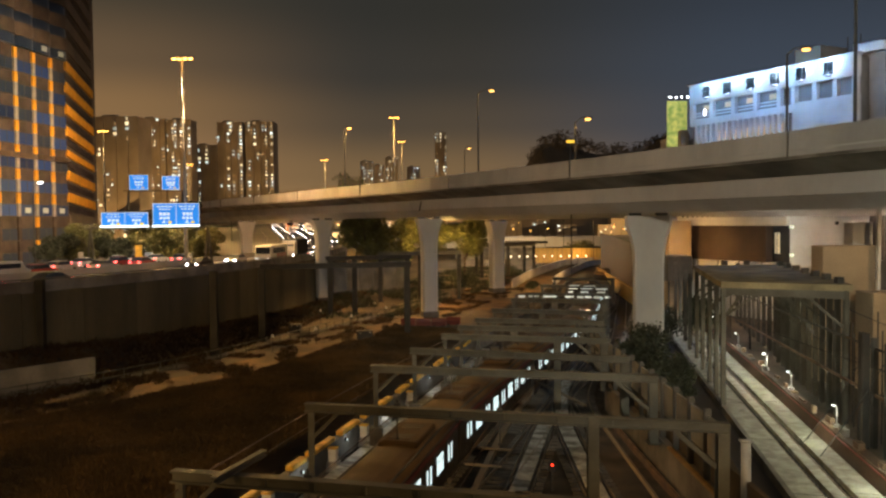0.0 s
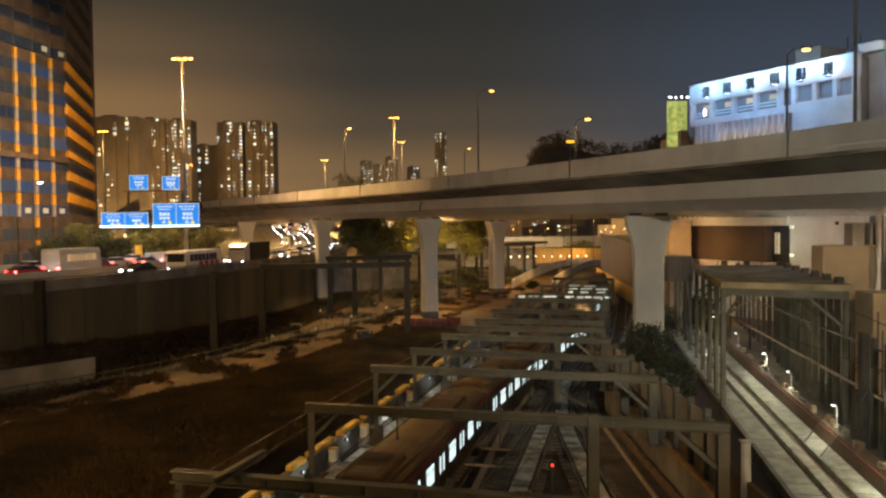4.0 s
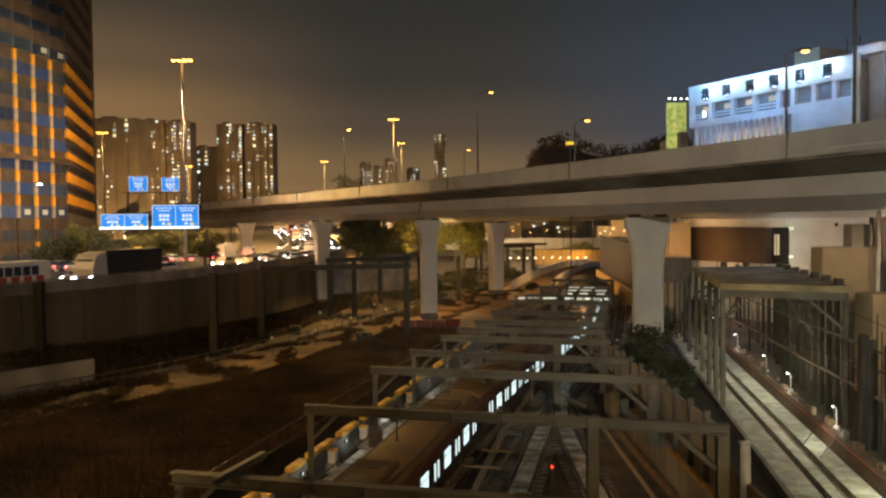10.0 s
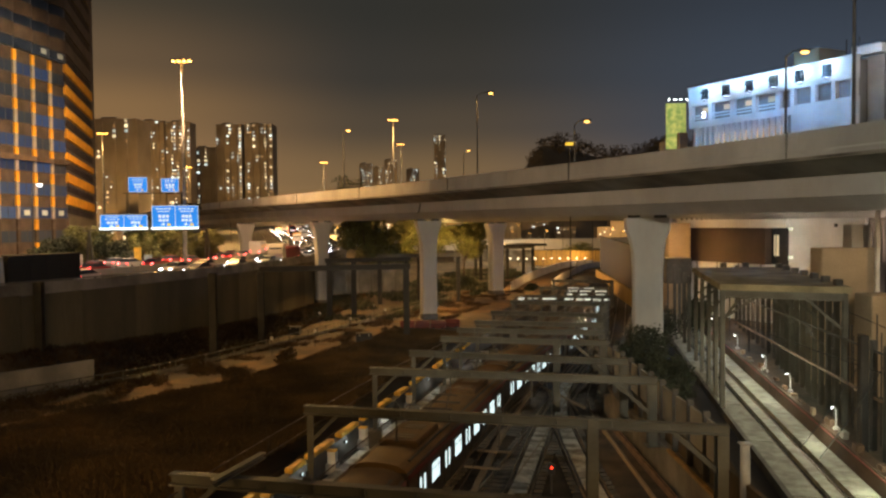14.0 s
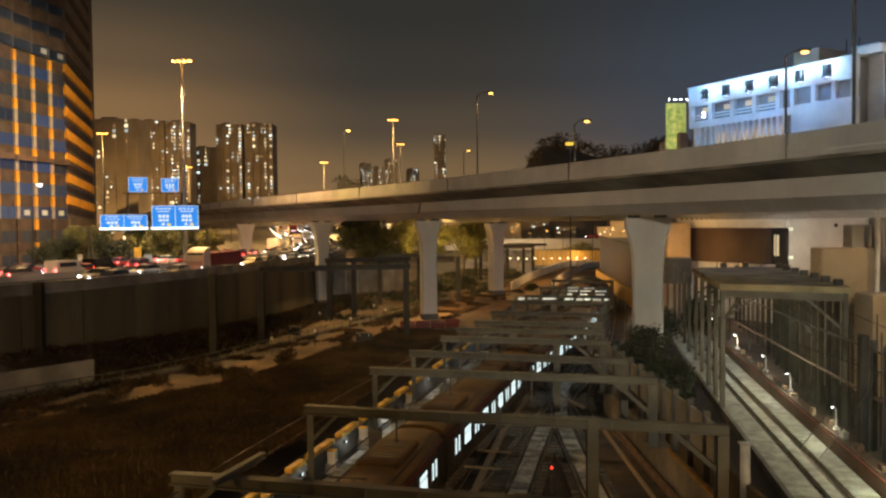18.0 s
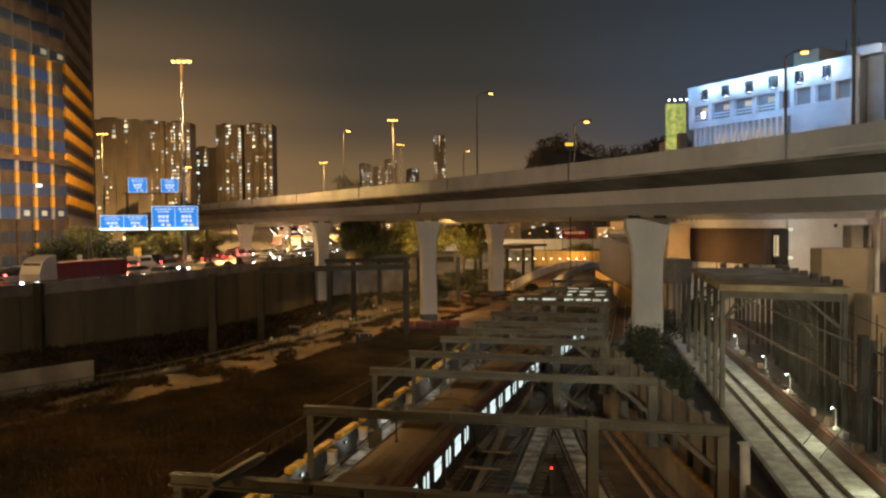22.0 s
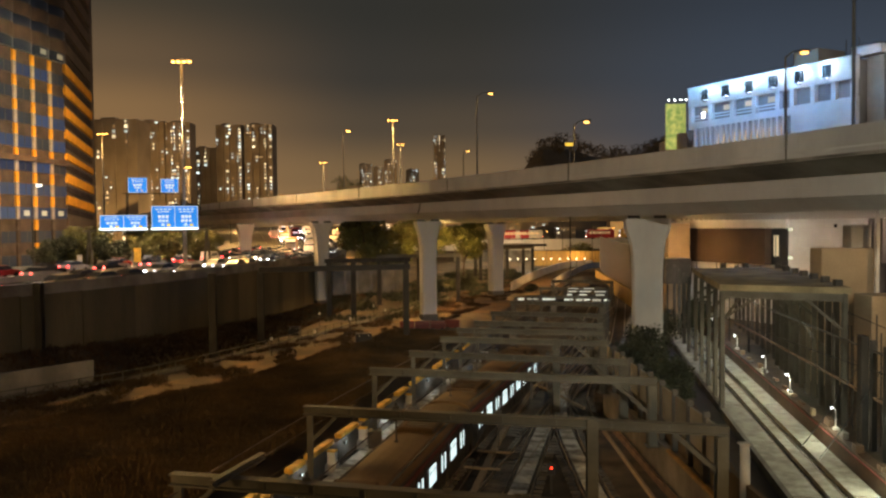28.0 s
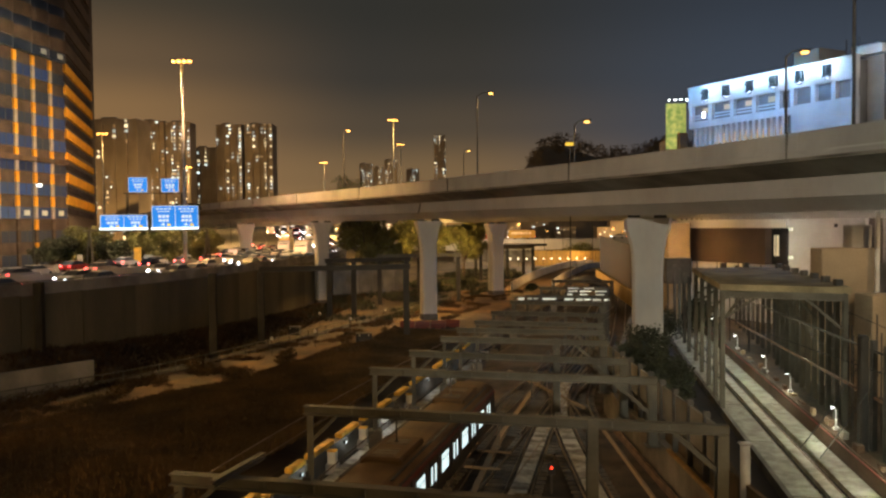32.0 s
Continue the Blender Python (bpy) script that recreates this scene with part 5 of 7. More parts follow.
# ---- troughs, cabinets and small railway things ----
def trough(x0, y0, x1, y1, z, w, h, material, label, kind="trough"):
    n = max(2, int(math.hypot(x1 - x0, y1 - y0) / 1.5))
    d = Vector((x1 - x0, y1 - y0, 0)) / n
    t = thing("cable_trough", pose(x0, y0, z), label, kind, "cable troughs")
    first = None
    for k in range(n):
        m = Matrix.Translation(d * k)
        if first is None:
            bm = bmesh.new()
            bar(bm, d * 0.004 + Vector((0, 0, h / 2)), d * 0.996 + Vector((0, 0, h / 2)), w, h)
            first = part("cover", bm, material, t)
        else:
            share("cover", first, t, m)
    return t


trough(0.2, 36, 3.8, 54, 0.12, 0.35, 0.35, TAN_WALL, "pale cable trough beside the train's track")
trough(3.8, 54, 8.6, 72, 0.12, 0.35, 0.35, TAN_WALL, "pale cable trough beside the train's track")
trough(10.95, 28, 11.3, 58, 0.12, 0.16, 0.22, TAN_WALL, "sandy cable trough at the cutting's east side")
trough(12.2, 28, 12.0, 58, 0.12, 0.18, 0.4, RUST, "rusty cable trough at the cutting's east side")
trough(12.45, 24, 12.45, 44, 2.16, 0.22, 0.16, mat("ochre_cover", (0.42, 0.24, 0.05), 0.7, scale=2, vary=0.6, stain=(0.16, 0.09, 0.03)), "worn ochre cable cover on the low wall")
trough(11.0, 62, 6.4, 78, 0.3, 0.25, 0.2, TAN_WALL, "pale cable trough crossing the tracks")
for y in (46.5, 49.8):
    bm = bmesh.new()
    bar(bm, (track_x(y) + 1.9, y + 0.4, 0.55), (track_x(y) + 4.0, y - 0.2, 0.55), 0.18, 0.12)
    tagged(part("trough_branch", bm, TAN_WALL), "short cable duct across the ballast", "duct")
# The wall top's orange lamplight is painted on as yellow covers.
covers = thing("wall_cover", pose(0, 0, 1.55), "covers on the low wall, orange lamplight put in their colour", "cover")
y = 30.0
rnd = random.Random(3)
while y < 92:
    n = rnd.uniform(1.2, 3.4)
    bm = bmesh.new()
    bar(bm, (cut_left(y) + 1.3, y, 0.15), (cut_left(y + n) + 1.3, y + n, 0.15), 0.5, 0.3)
    bevel(bm, 0.06)
    part("cover", bm, YELLOW, covers)
    y += n + rnd.uniform(0.3, 2.2)


def cabinet(x, y, z, w, h, label):
    t = thing("track_cabinet", pose(x, y, z, 0, 0, -14), label, "cabinet", "cabinets beside the cutting")
    bm = bmesh.new()
    box(bm, 0, 0, h / 2, w, w * 0.8, h)
    bevel(bm, 0.03)
    part("body", bm, CABINET_WHITE, t)
    bm = bmesh.new()
    box(bm, w / 2 + 0.015, 0, h / 2, 0.03, w * 0.68, h * 0.86)
    d = part("door", bm, CABINET_WHITE, t)
    bm = bmesh.new()
    box(bm, w / 2 + 0.05, w * 0.22, h / 2, 0.04, 0.04, 0.14)
    part("handle", bm, STEEL_DARK, d)
    bm = bmesh.new()
    box(bm, 0, 0, h + 0.04, w * 1.1, w * 0.9, 0.08)
    part("lid", bm, YELLOW, t)


for y, h in ((38.9, 1.5), (47.2, 1.2), (52.5, 1.2), (57.0, 1.2), (63, 1.1)):
    cabinet(cut_left(y) + 1.9, y, 0.12 + 0.6, 0.5, h * 0.62, "white trackside cabinet against the low wall")
    bm = bmesh.new()
    box(bm, 0, 0, 0.3, 0.7, 0.6, 0.6)
    o = part("cabinet_plinth", bm, CONCRETE)
    o.matrix_basis = pose(cut_left(y) + 1.9, y, 0.12, 0, 0, -14)
    tagged(o, "concrete plinth below a trackside cabinet", "plinth")


def signal(x, y):
    t = thing("track_signal", pose(x, y, 0.12), "short track signal showing red", "signal")
    bm = bmesh.new()
    rod(bm, (0, 0, 0), (0, 0, 1.1), 0.06, n=8)
    part("post", bm, STEEL_DARK, t)
    bm = bmesh.new()
    box(bm, 0, 0, 1.35, 0.42, 0.2, 0.62)
    bevel(bm, 0.05)
    part("head", bm, BLACK, t)
    bm = bmesh.new()
    rod(bm, (0, -0.1, 1.45), (0, -0.16, 1.45), 0.055, n=14)
    part("lens", bm, G_RED, t, "glowing red lens")


signal(5.85, 43.3)
# short beam stub bolted on the nearest gantry
bm = bmesh.new()
ibeam(bm, (-7.96, 27.09, 6.14), (-6.97, 30.44, 6.14), 0.26, 0.24)
tagged(part("beam_stub", bm, STEEL), "short steel beam lying across the gantry", "beam")

# ---- portal frames in front of the retaining wall ----
def wall_portal(ax, ay, bx, by, top, legs, label, deep=0.6):
    t = thing("wall_portal", pose(0, 0, 2), label, "frame", "dark portals beside the path")
    if deep > 0.3:
        bm = bmesh.new()
        ibeam(bm, (ax, ay, top - 2.0 - deep / 2), (bx, by, top - 2.0 - deep / 2), 0.5, deep)
        part("crossbeam", bm, NEAR_BLACK if top > 10 else STEEL, t)
    for u in legs:
        x, y = ax + (bx - ax) * u, ay + (by - ay) * u
        bm = bmesh.new()
        ibeam(bm, (x, y, 0), (x, y, top - 2.6 if deep > 0.3 else top - 1.6), 0.65, 0.65)
        box(bm, x, y, 0.05, 1.1, 1.1, 0.1)
        part("leg", bm, NEAR_BLACK, t)
    return t


wall_portal(-33.4, 66.0, -21.9, 76.0, 10.0, (0.0, 1.0), "tall dark steel columns before the retaining wall", 0.25)
wall_portal(-20.0, 87.0, -3.6, 90.0, 10.4, (0.01, 0.97), "grey steel portal over the service path")
wall_portal(-16.2, 110, -4.5, 113, 10.2, (0.05, 0.33, 0.95), "dark steel portal beside the pier")
wall_portal(-10.5, 128, 3.0, 131, 10.0, (0.03, 0.5, 0.97), "dark steel portal behind the pier")
tagged(part("low_wall", strip(lambda y: -33.1 + (y - 59.7) * 0.78, lambda y: -32.8 + (y - 59.7) * 0.78, 4.1, 2.1, 48, 65.7, 1.9), WALL_GREY), "low pale concrete wall at the wall's foot", "wall", kind="structure")

# ---- handrail along the path ----
railing_run = thing("path_fence", pose(0, 0, 2.0), "thin steel post-and-rail fence along the path", "fence")
hp = offset([PATHL.at(s)[0] for s in np.arange(40, 150, 2.0)], -4.6)
for z in (0.55, 1.05):
    part("long_rail", sweep([p + Vector((0, 0, z)) for p in hp], [(-0.04, -0.04), (0.04, -0.04), (0.04, 0.04), (-0.04, 0.04)]), STEEL, railing_run)
part("kerb", sweep(offset(hp, -0.7), [(-0.12, 0.0), (0.12, 0.0), (0.10, 0.28), (-0.10, 0.28)]), CONCRETE_DARK, railing_run, "low concrete kerb")
first = None
for p in hp:
    if first is None:
        bm = bmesh.new()
        box(bm, 0, 0, 0.55, 0.08, 0.08, 1.1)
        first = part("post", bm, STEEL, railing_run)
        first.matrix_basis = Matrix.Translation(p)
    else:
        share("post", first, railing_run, Matrix.Translation(p))
for x, y in ((-13.5, 84), (-11, 95), (-17, 79), (-15.6, 101), (-7.5, 104), (-9.5, 110)):
    t = thing("marker_post", pose(x, y, 2), "short post with a small white plate", "marker", "marker posts")
    bm = bmesh.new()
    rod(bm, (0, 0, 0), (0, 0, 1.9), 0.04, n=6)
    part("post", bm, STEEL_DARK, t)
    bm = bmesh.new()
    box(bm, 0, -0.05, 1.7, 0.22, 0.03, 0.3)
    part("plate", bm, CABINET_WHITE, t)


def barrier(x, y, rz, red):
    t = thing("water_barrier", pose(x, y, 2.03, 0, 0, rz), ("dark red" if red else "dull white") + " plastic water barrier beside the pier", "barrier", "barriers beside the pier")
    shape = [(-0.28, 0), (0.28, 0), (0.28, 0.18), (0.12, 0.5), (0.10, 0.95), (-0.10, 0.95), (-0.12, 0.5), (-0.28, 0.18)]
    part("body", sweep([Vector((-0.9, 0, 0)), Vector((0.9, 0, 0))], shape), BARRIER_RED if red else CABINET_WHITE, t)
    for e in (-0.55, 0.55):
        bm = bmesh.new()
        box(bm, e, 0, 0.06, 0.3, 0.6, 0.12)
        part("foot", bm, TYRE, t)
    bm = bmesh.new()
    rod(bm, (-0.5, 0, 0.95), (-0.5, 0, 1.0), 0.09, n=10)
    part("filler_cap", bm, TYRE, t)


BARRIER_RED = mat("red_plastic", (0.13, 0.022, 0.014), 0.5, vary=0.25, bump=0)
for x, y, rz, red in ((-4.4, 98.0, 8, True), (-2.5, 97.7, 2, True), (-0.6, 97.9, -4, True), (1.2, 98.8, -16, True)):
    barrier(x, y, rz, red)


def crate(x, y, w, rz):
    t = thing("site_box", pose(x, y, 2.03, 0, 0, rz), "dark steel site box beside the path", "box", "site boxes beside the path")
    bm = bmesh.new()
    box(bm, 0, 0, 0.45, w, 0.8, 0.9)
    bevel(bm, 0.03)
    part("body", bm, NEAR_BLACK, t)
    bm = bmesh.new()
    box(bm, 0, 0, 0.93, w * 1.04, 0.86, 0.07)
    bevel(bm, 0.02)
    part("lid", bm, STEEL_DARK, t)
    for e in (-0.3, 0.3):
        bm = bmesh.new()
        box(bm, e * w, -0.42, 0.75, 0.12, 0.04, 0.1)
        part("latch", bm, STEEL_PALE, t)


crate(-8.7, 87.4, 1.7, 12)
crate(-17.4, 93.5, 1.3, -8)

# ---- blue road signs ----
def sign_gantry(ax, ay, bx, by, base, beam_z, panels, label, legs=(0.03, 0.97), strip_light=True):
    t = thing("sign_gantry", pose(0, 0, base), label, "sign gantry", "road sign gantries")
    d = Vector((bx - ax, by - ay, 0))
    n = Vector((d.y, -d.x, 0)).normalized()
    ang = math.atan2(d.y, d.x)
    bz = beam_z - base
    bm = bmesh.new()
    bar(bm, (ax, ay, bz), (bx, by, bz), 1.1, 0.22)
    part("walkway_beam", bm, STEEL, t)
    for u in legs:
        x, y = ax + d.x * u, ay + d.y * u
        bm = bmesh.new()
        rod(bm, (x - 0.55, y, 0), (x, y, bz), 0.22, 0.17, 8)
        rod(bm, (x + 0.55, y, 0), (x, y, bz), 0.22, 0.17, 8)
        part("leg", bm, STEEL, t)
    for u0, u1, h, cols, rows in panels:
        c = Vector((ax, ay, 0)) + d * ((u0 + u1) / 2) + n * 0.6
        w = d.length * (u1 - u0)
        M = Matrix.Translation((c.x, c.y, bz + 0.25)) @ Matrix.Rotation(ang, 4, "Z")

        def piece(name, x, y, z, sx, sz, material, parent, lab="", deep=0.03):
            bm = bmesh.new()
            box(bm, x, y, z, sx, deep, sz, 0, M)
            return part(name, bm, material, parent, lab)

        board = piece("sign_board", 0, 0, h / 2, w, h, G_SIGN, t, "glowing blue sign board", 0.12)
        for sz in (0.04, h - 0.04):
            piece("border", 0, -0.08, sz, w, 0.07, G_SIGN_TEXT, board)
        for k in range(cols + 1):
            piece("border", -w / 2 + w * k / cols, -0.08, h / 2, 0.07, h, G_SIGN_TEXT, board)
        rnd = random.Random(int(u0 * 100))
        for k in range(cols):
            x0 = -w / 2 + w * (k + 0.5) / cols
            for r, (z, sz) in enumerate(rows):
                if r < 2:
                    wd = w / cols * rnd.uniform(0.5, 0.75)
                    for e in range(4):
                        piece("text_bar", x0 + (e - 1.5) * wd / 4, -0.08, h * z, wd / 5.5, sz, G_SIGN_TEXT, board)
                else:
                    wd = w / cols * rnd.uniform(0.35, 0.6)
                    for e in range(3):
                        piece("text_bar", x0 + (e - 1) * wd / 3, -0.08, h * z, wd / 4, sz, G_SIGN_TEXT, board)
            piece("route_mark", x0 + w / cols * 0.22, -0.085, h * 0.14, 0.5, 0.36, G_SIGN_YELLOW, board)
            piece("arrow", x0 - 0.1, -0.08, h * 0.14, 0.55, 0.14, G_SIGN_TEXT, board)
            piece("arrow", x0 - 0.1, -0.08, h * 0.18, 0.22, 0.3, G_SIGN_TEXT, board)
        if strip_light:
            piece("strip_lamp", 0, -0.62, -0.06, w * 1.03, 0.2, G_WHITE_SOFT, t, "white strip lamp below the board", 0.2)
    return t


G_WHITE_SOFT = glow("strip_lamp_light", (0.85, 0.93, 1.0), 2.6)
ROWS = ((0.86, 0.16), (0.74, 0.16), (0.52, 0.42), (0.34, 0.34))
sign_gantry(-50.2, 112, -33.8, 116, 8.3, 14.4, ((0.14, 0.505, 1.9, 2, ((0.85, 0.12), (0.68, 0.12), (0.42, 0.34))), (0.545, 0.915, 3.15, 2, ROWS)), "steel sign gantry with lit blue road signs", (0.045, 0.985))
sign_gantry(-75.5, 190, -61.6, 192, 7.5, 22.7, ((0.10, 0.40, 3.5, 1, ROWS), (0.63, 0.91, 3.2, 1, ROWS)), "farther sign gantry with lit blue road signs", (0.06, 0.95), False)


# ---- plants ----
def leaf_cloud(clumps, count, size, seed):
    """Many small leaf faces in uneven clumps: (x, y, z, rx, ry, rz)."""
    rnd = random.Random(seed)
    v, f = [], []
    tot = sum(c[3] * c[4] * c[5] for c in clumps)
    for cx, cy, cz, rx, ry, rz in clumps:
        for _ in range(int(count * rx * ry * rz / tot)):
            d = Vector((rnd.gauss(0, 1), rnd.gauss(0, 1), rnd.gauss(0, 1))).normalized() * (rnd.random() ** 0.4)
            p = Vector((cx + d.x * rx, cy + d.y * ry, cz + d.z * rz))
            a = Vector((rnd.gauss(0, 1), rnd.gauss(0, 1), rnd.gauss(0, 0.6))).normalized()
            b = a.cross(Vector((rnd.gauss(0, 1), rnd.gauss(0, 1), rnd.gauss(0, 1)))).normalized()
            s = size * rnd.uniform(0.6, 1.4)
            k = len(v)
            v += [tuple(p - a * s), tuple(p + b * s * 0.45), tuple(p + a * s), tuple(p - b * s * 0.45)]
            f.append((k, k + 1, k + 2, k + 3))
    return v, [], f


def tree(x, y, base, h, w, material, label, seed, count=3500, size=0.28, trunk=0.25, bare=False, low=0.35):
    t = thing("tree", pose(x, y, base), label, "tree", "trees")
    rnd = random.Random(seed)
    th = h * (low if not bare else 0.3)
    bm = bmesh.new()
    rod(bm, (0, 0, -0.1), (0.1, 0, th), trunk, trunk * 0.6, 8)
    part("trunk", bm, BARK, t)
    clumps = []
    for k in range(9):
        a, r = rnd.uniform(0, 6.28), rnd.uniform(0.1, 0.36) * w
        z = th + (h - th) * rnd.uniform(0.12, 0.85)
        q = (math.cos(a) * r, math.sin(a) * r, z)
        bm = bmesh.new()
        rod(bm, (0.1, 0, th * rnd.uniform(0.7, 1.0)), q, trunk * 0.4, trunk * 0.12, 6)
        part("limb", bm, BARK, t)
        clumps.append((*q, w * rnd.uniform(0.16, 0.28), w * rnd.uniform(0.16, 0.28), (h - th) * rnd.uniform(0.14, 0.26)))
    part("crown", leaf_cloud(clumps, count, size, seed), material, t)
    return t


tree(-14.6, 152, 2, 14.4, 11, LEAF_OLIVE, "big dark broadleaf tree behind the pier", 11, 6500, 0.32, 0.4)
tree(-12.2, 158, 2, 14.0, 10, LEAF_OLIVE, "dark broadleaf tree behind the pier", 12, 4500, 0.30, 0.35)
tree(-9.5, 172, 2, 14.4, 11, LEAF, "broadleaf tree lit orange from behind", 13, 6500, 0.34)
tree(4.6, 172, 2, 14.6, 13, LEAF, "broadleaf tree lit yellow by street lamps", 14, 8000, 0.34)
tree(-3.5, 180, 2, 14.5, 12, LEAF, "broadleaf tree lit yellow by street lamps", 15, 7000, 0.34)
for k, (x, y, h, w, m) in enumerate(((-64, 131, 6.5, 8, LEAF_DARK), (-58.5, 134, 7.4, 8, LEAF_OLIVE), (-53.5, 130, 6.6, 7, LEAF_DARK), (-50.5, 137, 8.4, 8, LEAF_OLIVE), (-46.5, 133, 7.6, 8, LEAF_OLIVE),
                                      (-43.0, 139, 8.0, 8, LEAF_OLIVE), (-48.5, 143, 9.0, 9, LEAF_OLIVE), (-40.0, 136, 6.0, 6, LEAF_OLIVE), (-62, 139, 8.0, 9, LEAF_OLIVE))):
    tree(x, y, 7.6, h, w, m, "leafy olive tree behind the road signs" if m is LEAF_OLIVE else "dark leafy tree beside the office tower", 16 + k, 4200, 0.24, 0.2, low=0.12)
tree(-27.5, 235, 20, 10, 11, LEAF, "thin bare-looking tree beyond the viaduct", 22, 900, 0.3, 0.3, True)
tree(-70, 215, 12, 9, 14, LEAF_DARK, "dark tree beyond the viaduct", 23, 2500, 0.4)


def shrub(x, y, base, w, h, material, label, seed, count=1400, size=0.16):
    t = thing("bush", pose(x, y, base), label, "bush", "bushes")
    rnd = random.Random(seed)
    clumps = [(rnd.uniform(-0.3, 0.3) * w, rnd.uniform(-0.3, 0.3) * w, h * rnd.uniform(0.25, 0.6), w * 0.26, w * 0.26, h * 0.34) for _ in range(7)]
    part("foliage", leaf_cloud(clumps, count, size, seed), material, t)
    for k in range(4):
        bm = bmesh.new()
        c = clumps[k]
        rod(bm, (0, 0, -0.05), (c[0], c[1], c[2]), 0.04, 0.02, 5)
        part("stem", bm, BARK, t)


for k, (x, y, w, h) in enumerate(((14.8, 58, 3.4, 3.6), (16.2, 63, 4.0, 4.2), (17.8, 69, 4.2, 4.4), (19.0, 75, 4.4, 3.6), (15.2, 66, 3, 3.6), (16.5, 55, 2.6, 2.6), (18, 61, 2.8, 3.0), (14.2, 52, 2.2, 2.4), (23, 84, 5, 3.6), (25, 92, 5, 3.4), (21, 81, 4, 2.6))):
    shrub(x, y, 2, w, h, LEAF_DARK, "dark leafy bush beside the thick pier", 60 + k, 1600, 0.15)
for k, (x, y) in enumerate(((-23, 72), (-15, 74.5), (-9.5, 78), (-17, 66), (-6, 92), (-24.5, 60), (-28, 66))):
    shrub(x, y, 2, 2.4, 1.5, SCRUB, "dry brown bush beside the path", 80 + k, 700, 0.12)
for k, (x, y) in enumerate(((31, 97), (33.5, 104), (29, 90))):
    shrub(x, y, 2.2, 4.5, 3.4, LEAF_DARK, "dark bush beyond the canopy", 95 + k, 1200, 0.2)


def scrub_field():
    """Dry undergrowth between the path and the cutting."""
    rnd = random.Random(9)
    v, f = [], []
    n = 0
    while n < 60000:
        y = 16 + 78 * rnd.random() ** 1.25
        s = PATHL.near_y(y)
        x0 = PATHL.at(s)[0].x + 3.0
        x1 = cut_left(y) - 0.6
        x = rnd.uniform(x0 - (9 if y < 46 and rnd.random() < 0.12 else 0), x1)
        n += 1
        h = rnd.uniform(0.2, 0.42) * (1.0 + 1.3 * noise.noise((x * 0.16, y * 0.16, 4)))
        for _ in range(7):
            a = rnd.uniform(0, 6.28)
            r = rnd.uniform(0.05, 0.28)
            dx, dy = math.cos(a) * r, math.sin(a) * r
            px, py = -math.sin(a) * 0.013, math.cos(a) * 0.013
            k = len(v)
            mx, my = x + rnd.uniform(-0.35, 0.35), y + rnd.uniform(-0.35, 0.35)
            v += [(mx - px, my - py, 2.0), (mx + px, my + py, 2.0), (mx + dx + px * 2, my + dy + py * 2, 2 + h * rnd.uniform(0.6, 1)), (mx + dx - px * 2, my + dy - py * 2, 2 + h)]
            f.append((k, k + 1, k + 2, k + 3))
    tagged(part("undergrowth", (v, [], f), SCRUB), "dark dry undergrowth on the bank", "undergrowth", kind="stuff")


scrub_field()


def path_weeds():
    """Tufts that creep over the service path."""
    rnd = random.Random(29)
    v, f = [], []
    for _ in range(34000):
        s = rnd.uniform(20, 175)
        p, d = PATHL.at(s)
        o = rnd.uniform(-6.0, 4.5)
        x, y = p.x + d.y * o, p.y - d.x * o
        worn = max(0.0, 1 - abs(o - 0.3) / 2.6)
        if noise.noise((x * 0.33, y * 0.22, 11)) + 0.35 * noise.noise((x * 1.1, y * 0.8, 5)) < 0.02 + (0.34 if y > 74 else 0.34 - 0.016 * (74 - y)) * worn:
            continue
        h = rnd.uniform(0.08, 0.4)
        for _ in range(4):
            a = rnd.uniform(0, 6.28)
            dx, dy, w = math.cos(a) * 0.2, math.sin(a) * 0.2, 0.16
            mx, my = x + rnd.uniform(-0.25, 0.25), y + rnd.uniform(-0.25, 0.25)
            k = len(v)
            v += [(mx - dy * w, my + dx * w, 2.0), (mx + dy * w, my - dx * w, 2.0), (mx + dx, my + dy, 2.03 + h), (mx + dx * 0.8, my + dy * 0.8 + 0.05, 2.03 + h * 0.8)]
            f.append((k, k + 1, k + 2, k + 3))
    tagged(part("path_weeds", (v, [], f), SCRUB), "dry weeds creeping over the path", "undergrowth", kind="stuff")


path_weeds()


def wall_weeds():
    """Low weeds along the foot of the retaining wall."""
    rnd = random.Random(19)
    v, f = [], []
    for _ in range(9000):
        s = rnd.uniform(190, 300)
        p, d = edge_line.at(s)
        n = Vector((d.y, -d.x, 0))
        out = 0.3 + 6.5 * rnd.random() ** 1.1
        q = p + n * out
        q.z = bank_z(p.y, out)
        h = rnd.uniform(0.15, 0.6)
        for _ in range(4):
            a = rnd.uniform(0, 6.28)
            dx, dy, w = math.cos(a) * 0.4, math.sin(a) * 0.4, 0.09
            k = len(v)
            v += [(q.x - dy * w * 2, q.y + dx * w * 2, q.z), (q.x + dy * w * 2, q.y - dx * w * 2, q.z), (q.x + dx, q.y + dy, q.z + h), (q.x + dx * 0.8, q.y + dy * 0.8 + 0.1, q.z + h * 0.8)]
            f.append((k, k + 1, k + 2, k + 3))
    tagged(part("wall_weeds", (v, [], f), SCRUB), "dark weeds along the wall's foot", "undergrowth", kind="stuff")


wall_weeds()


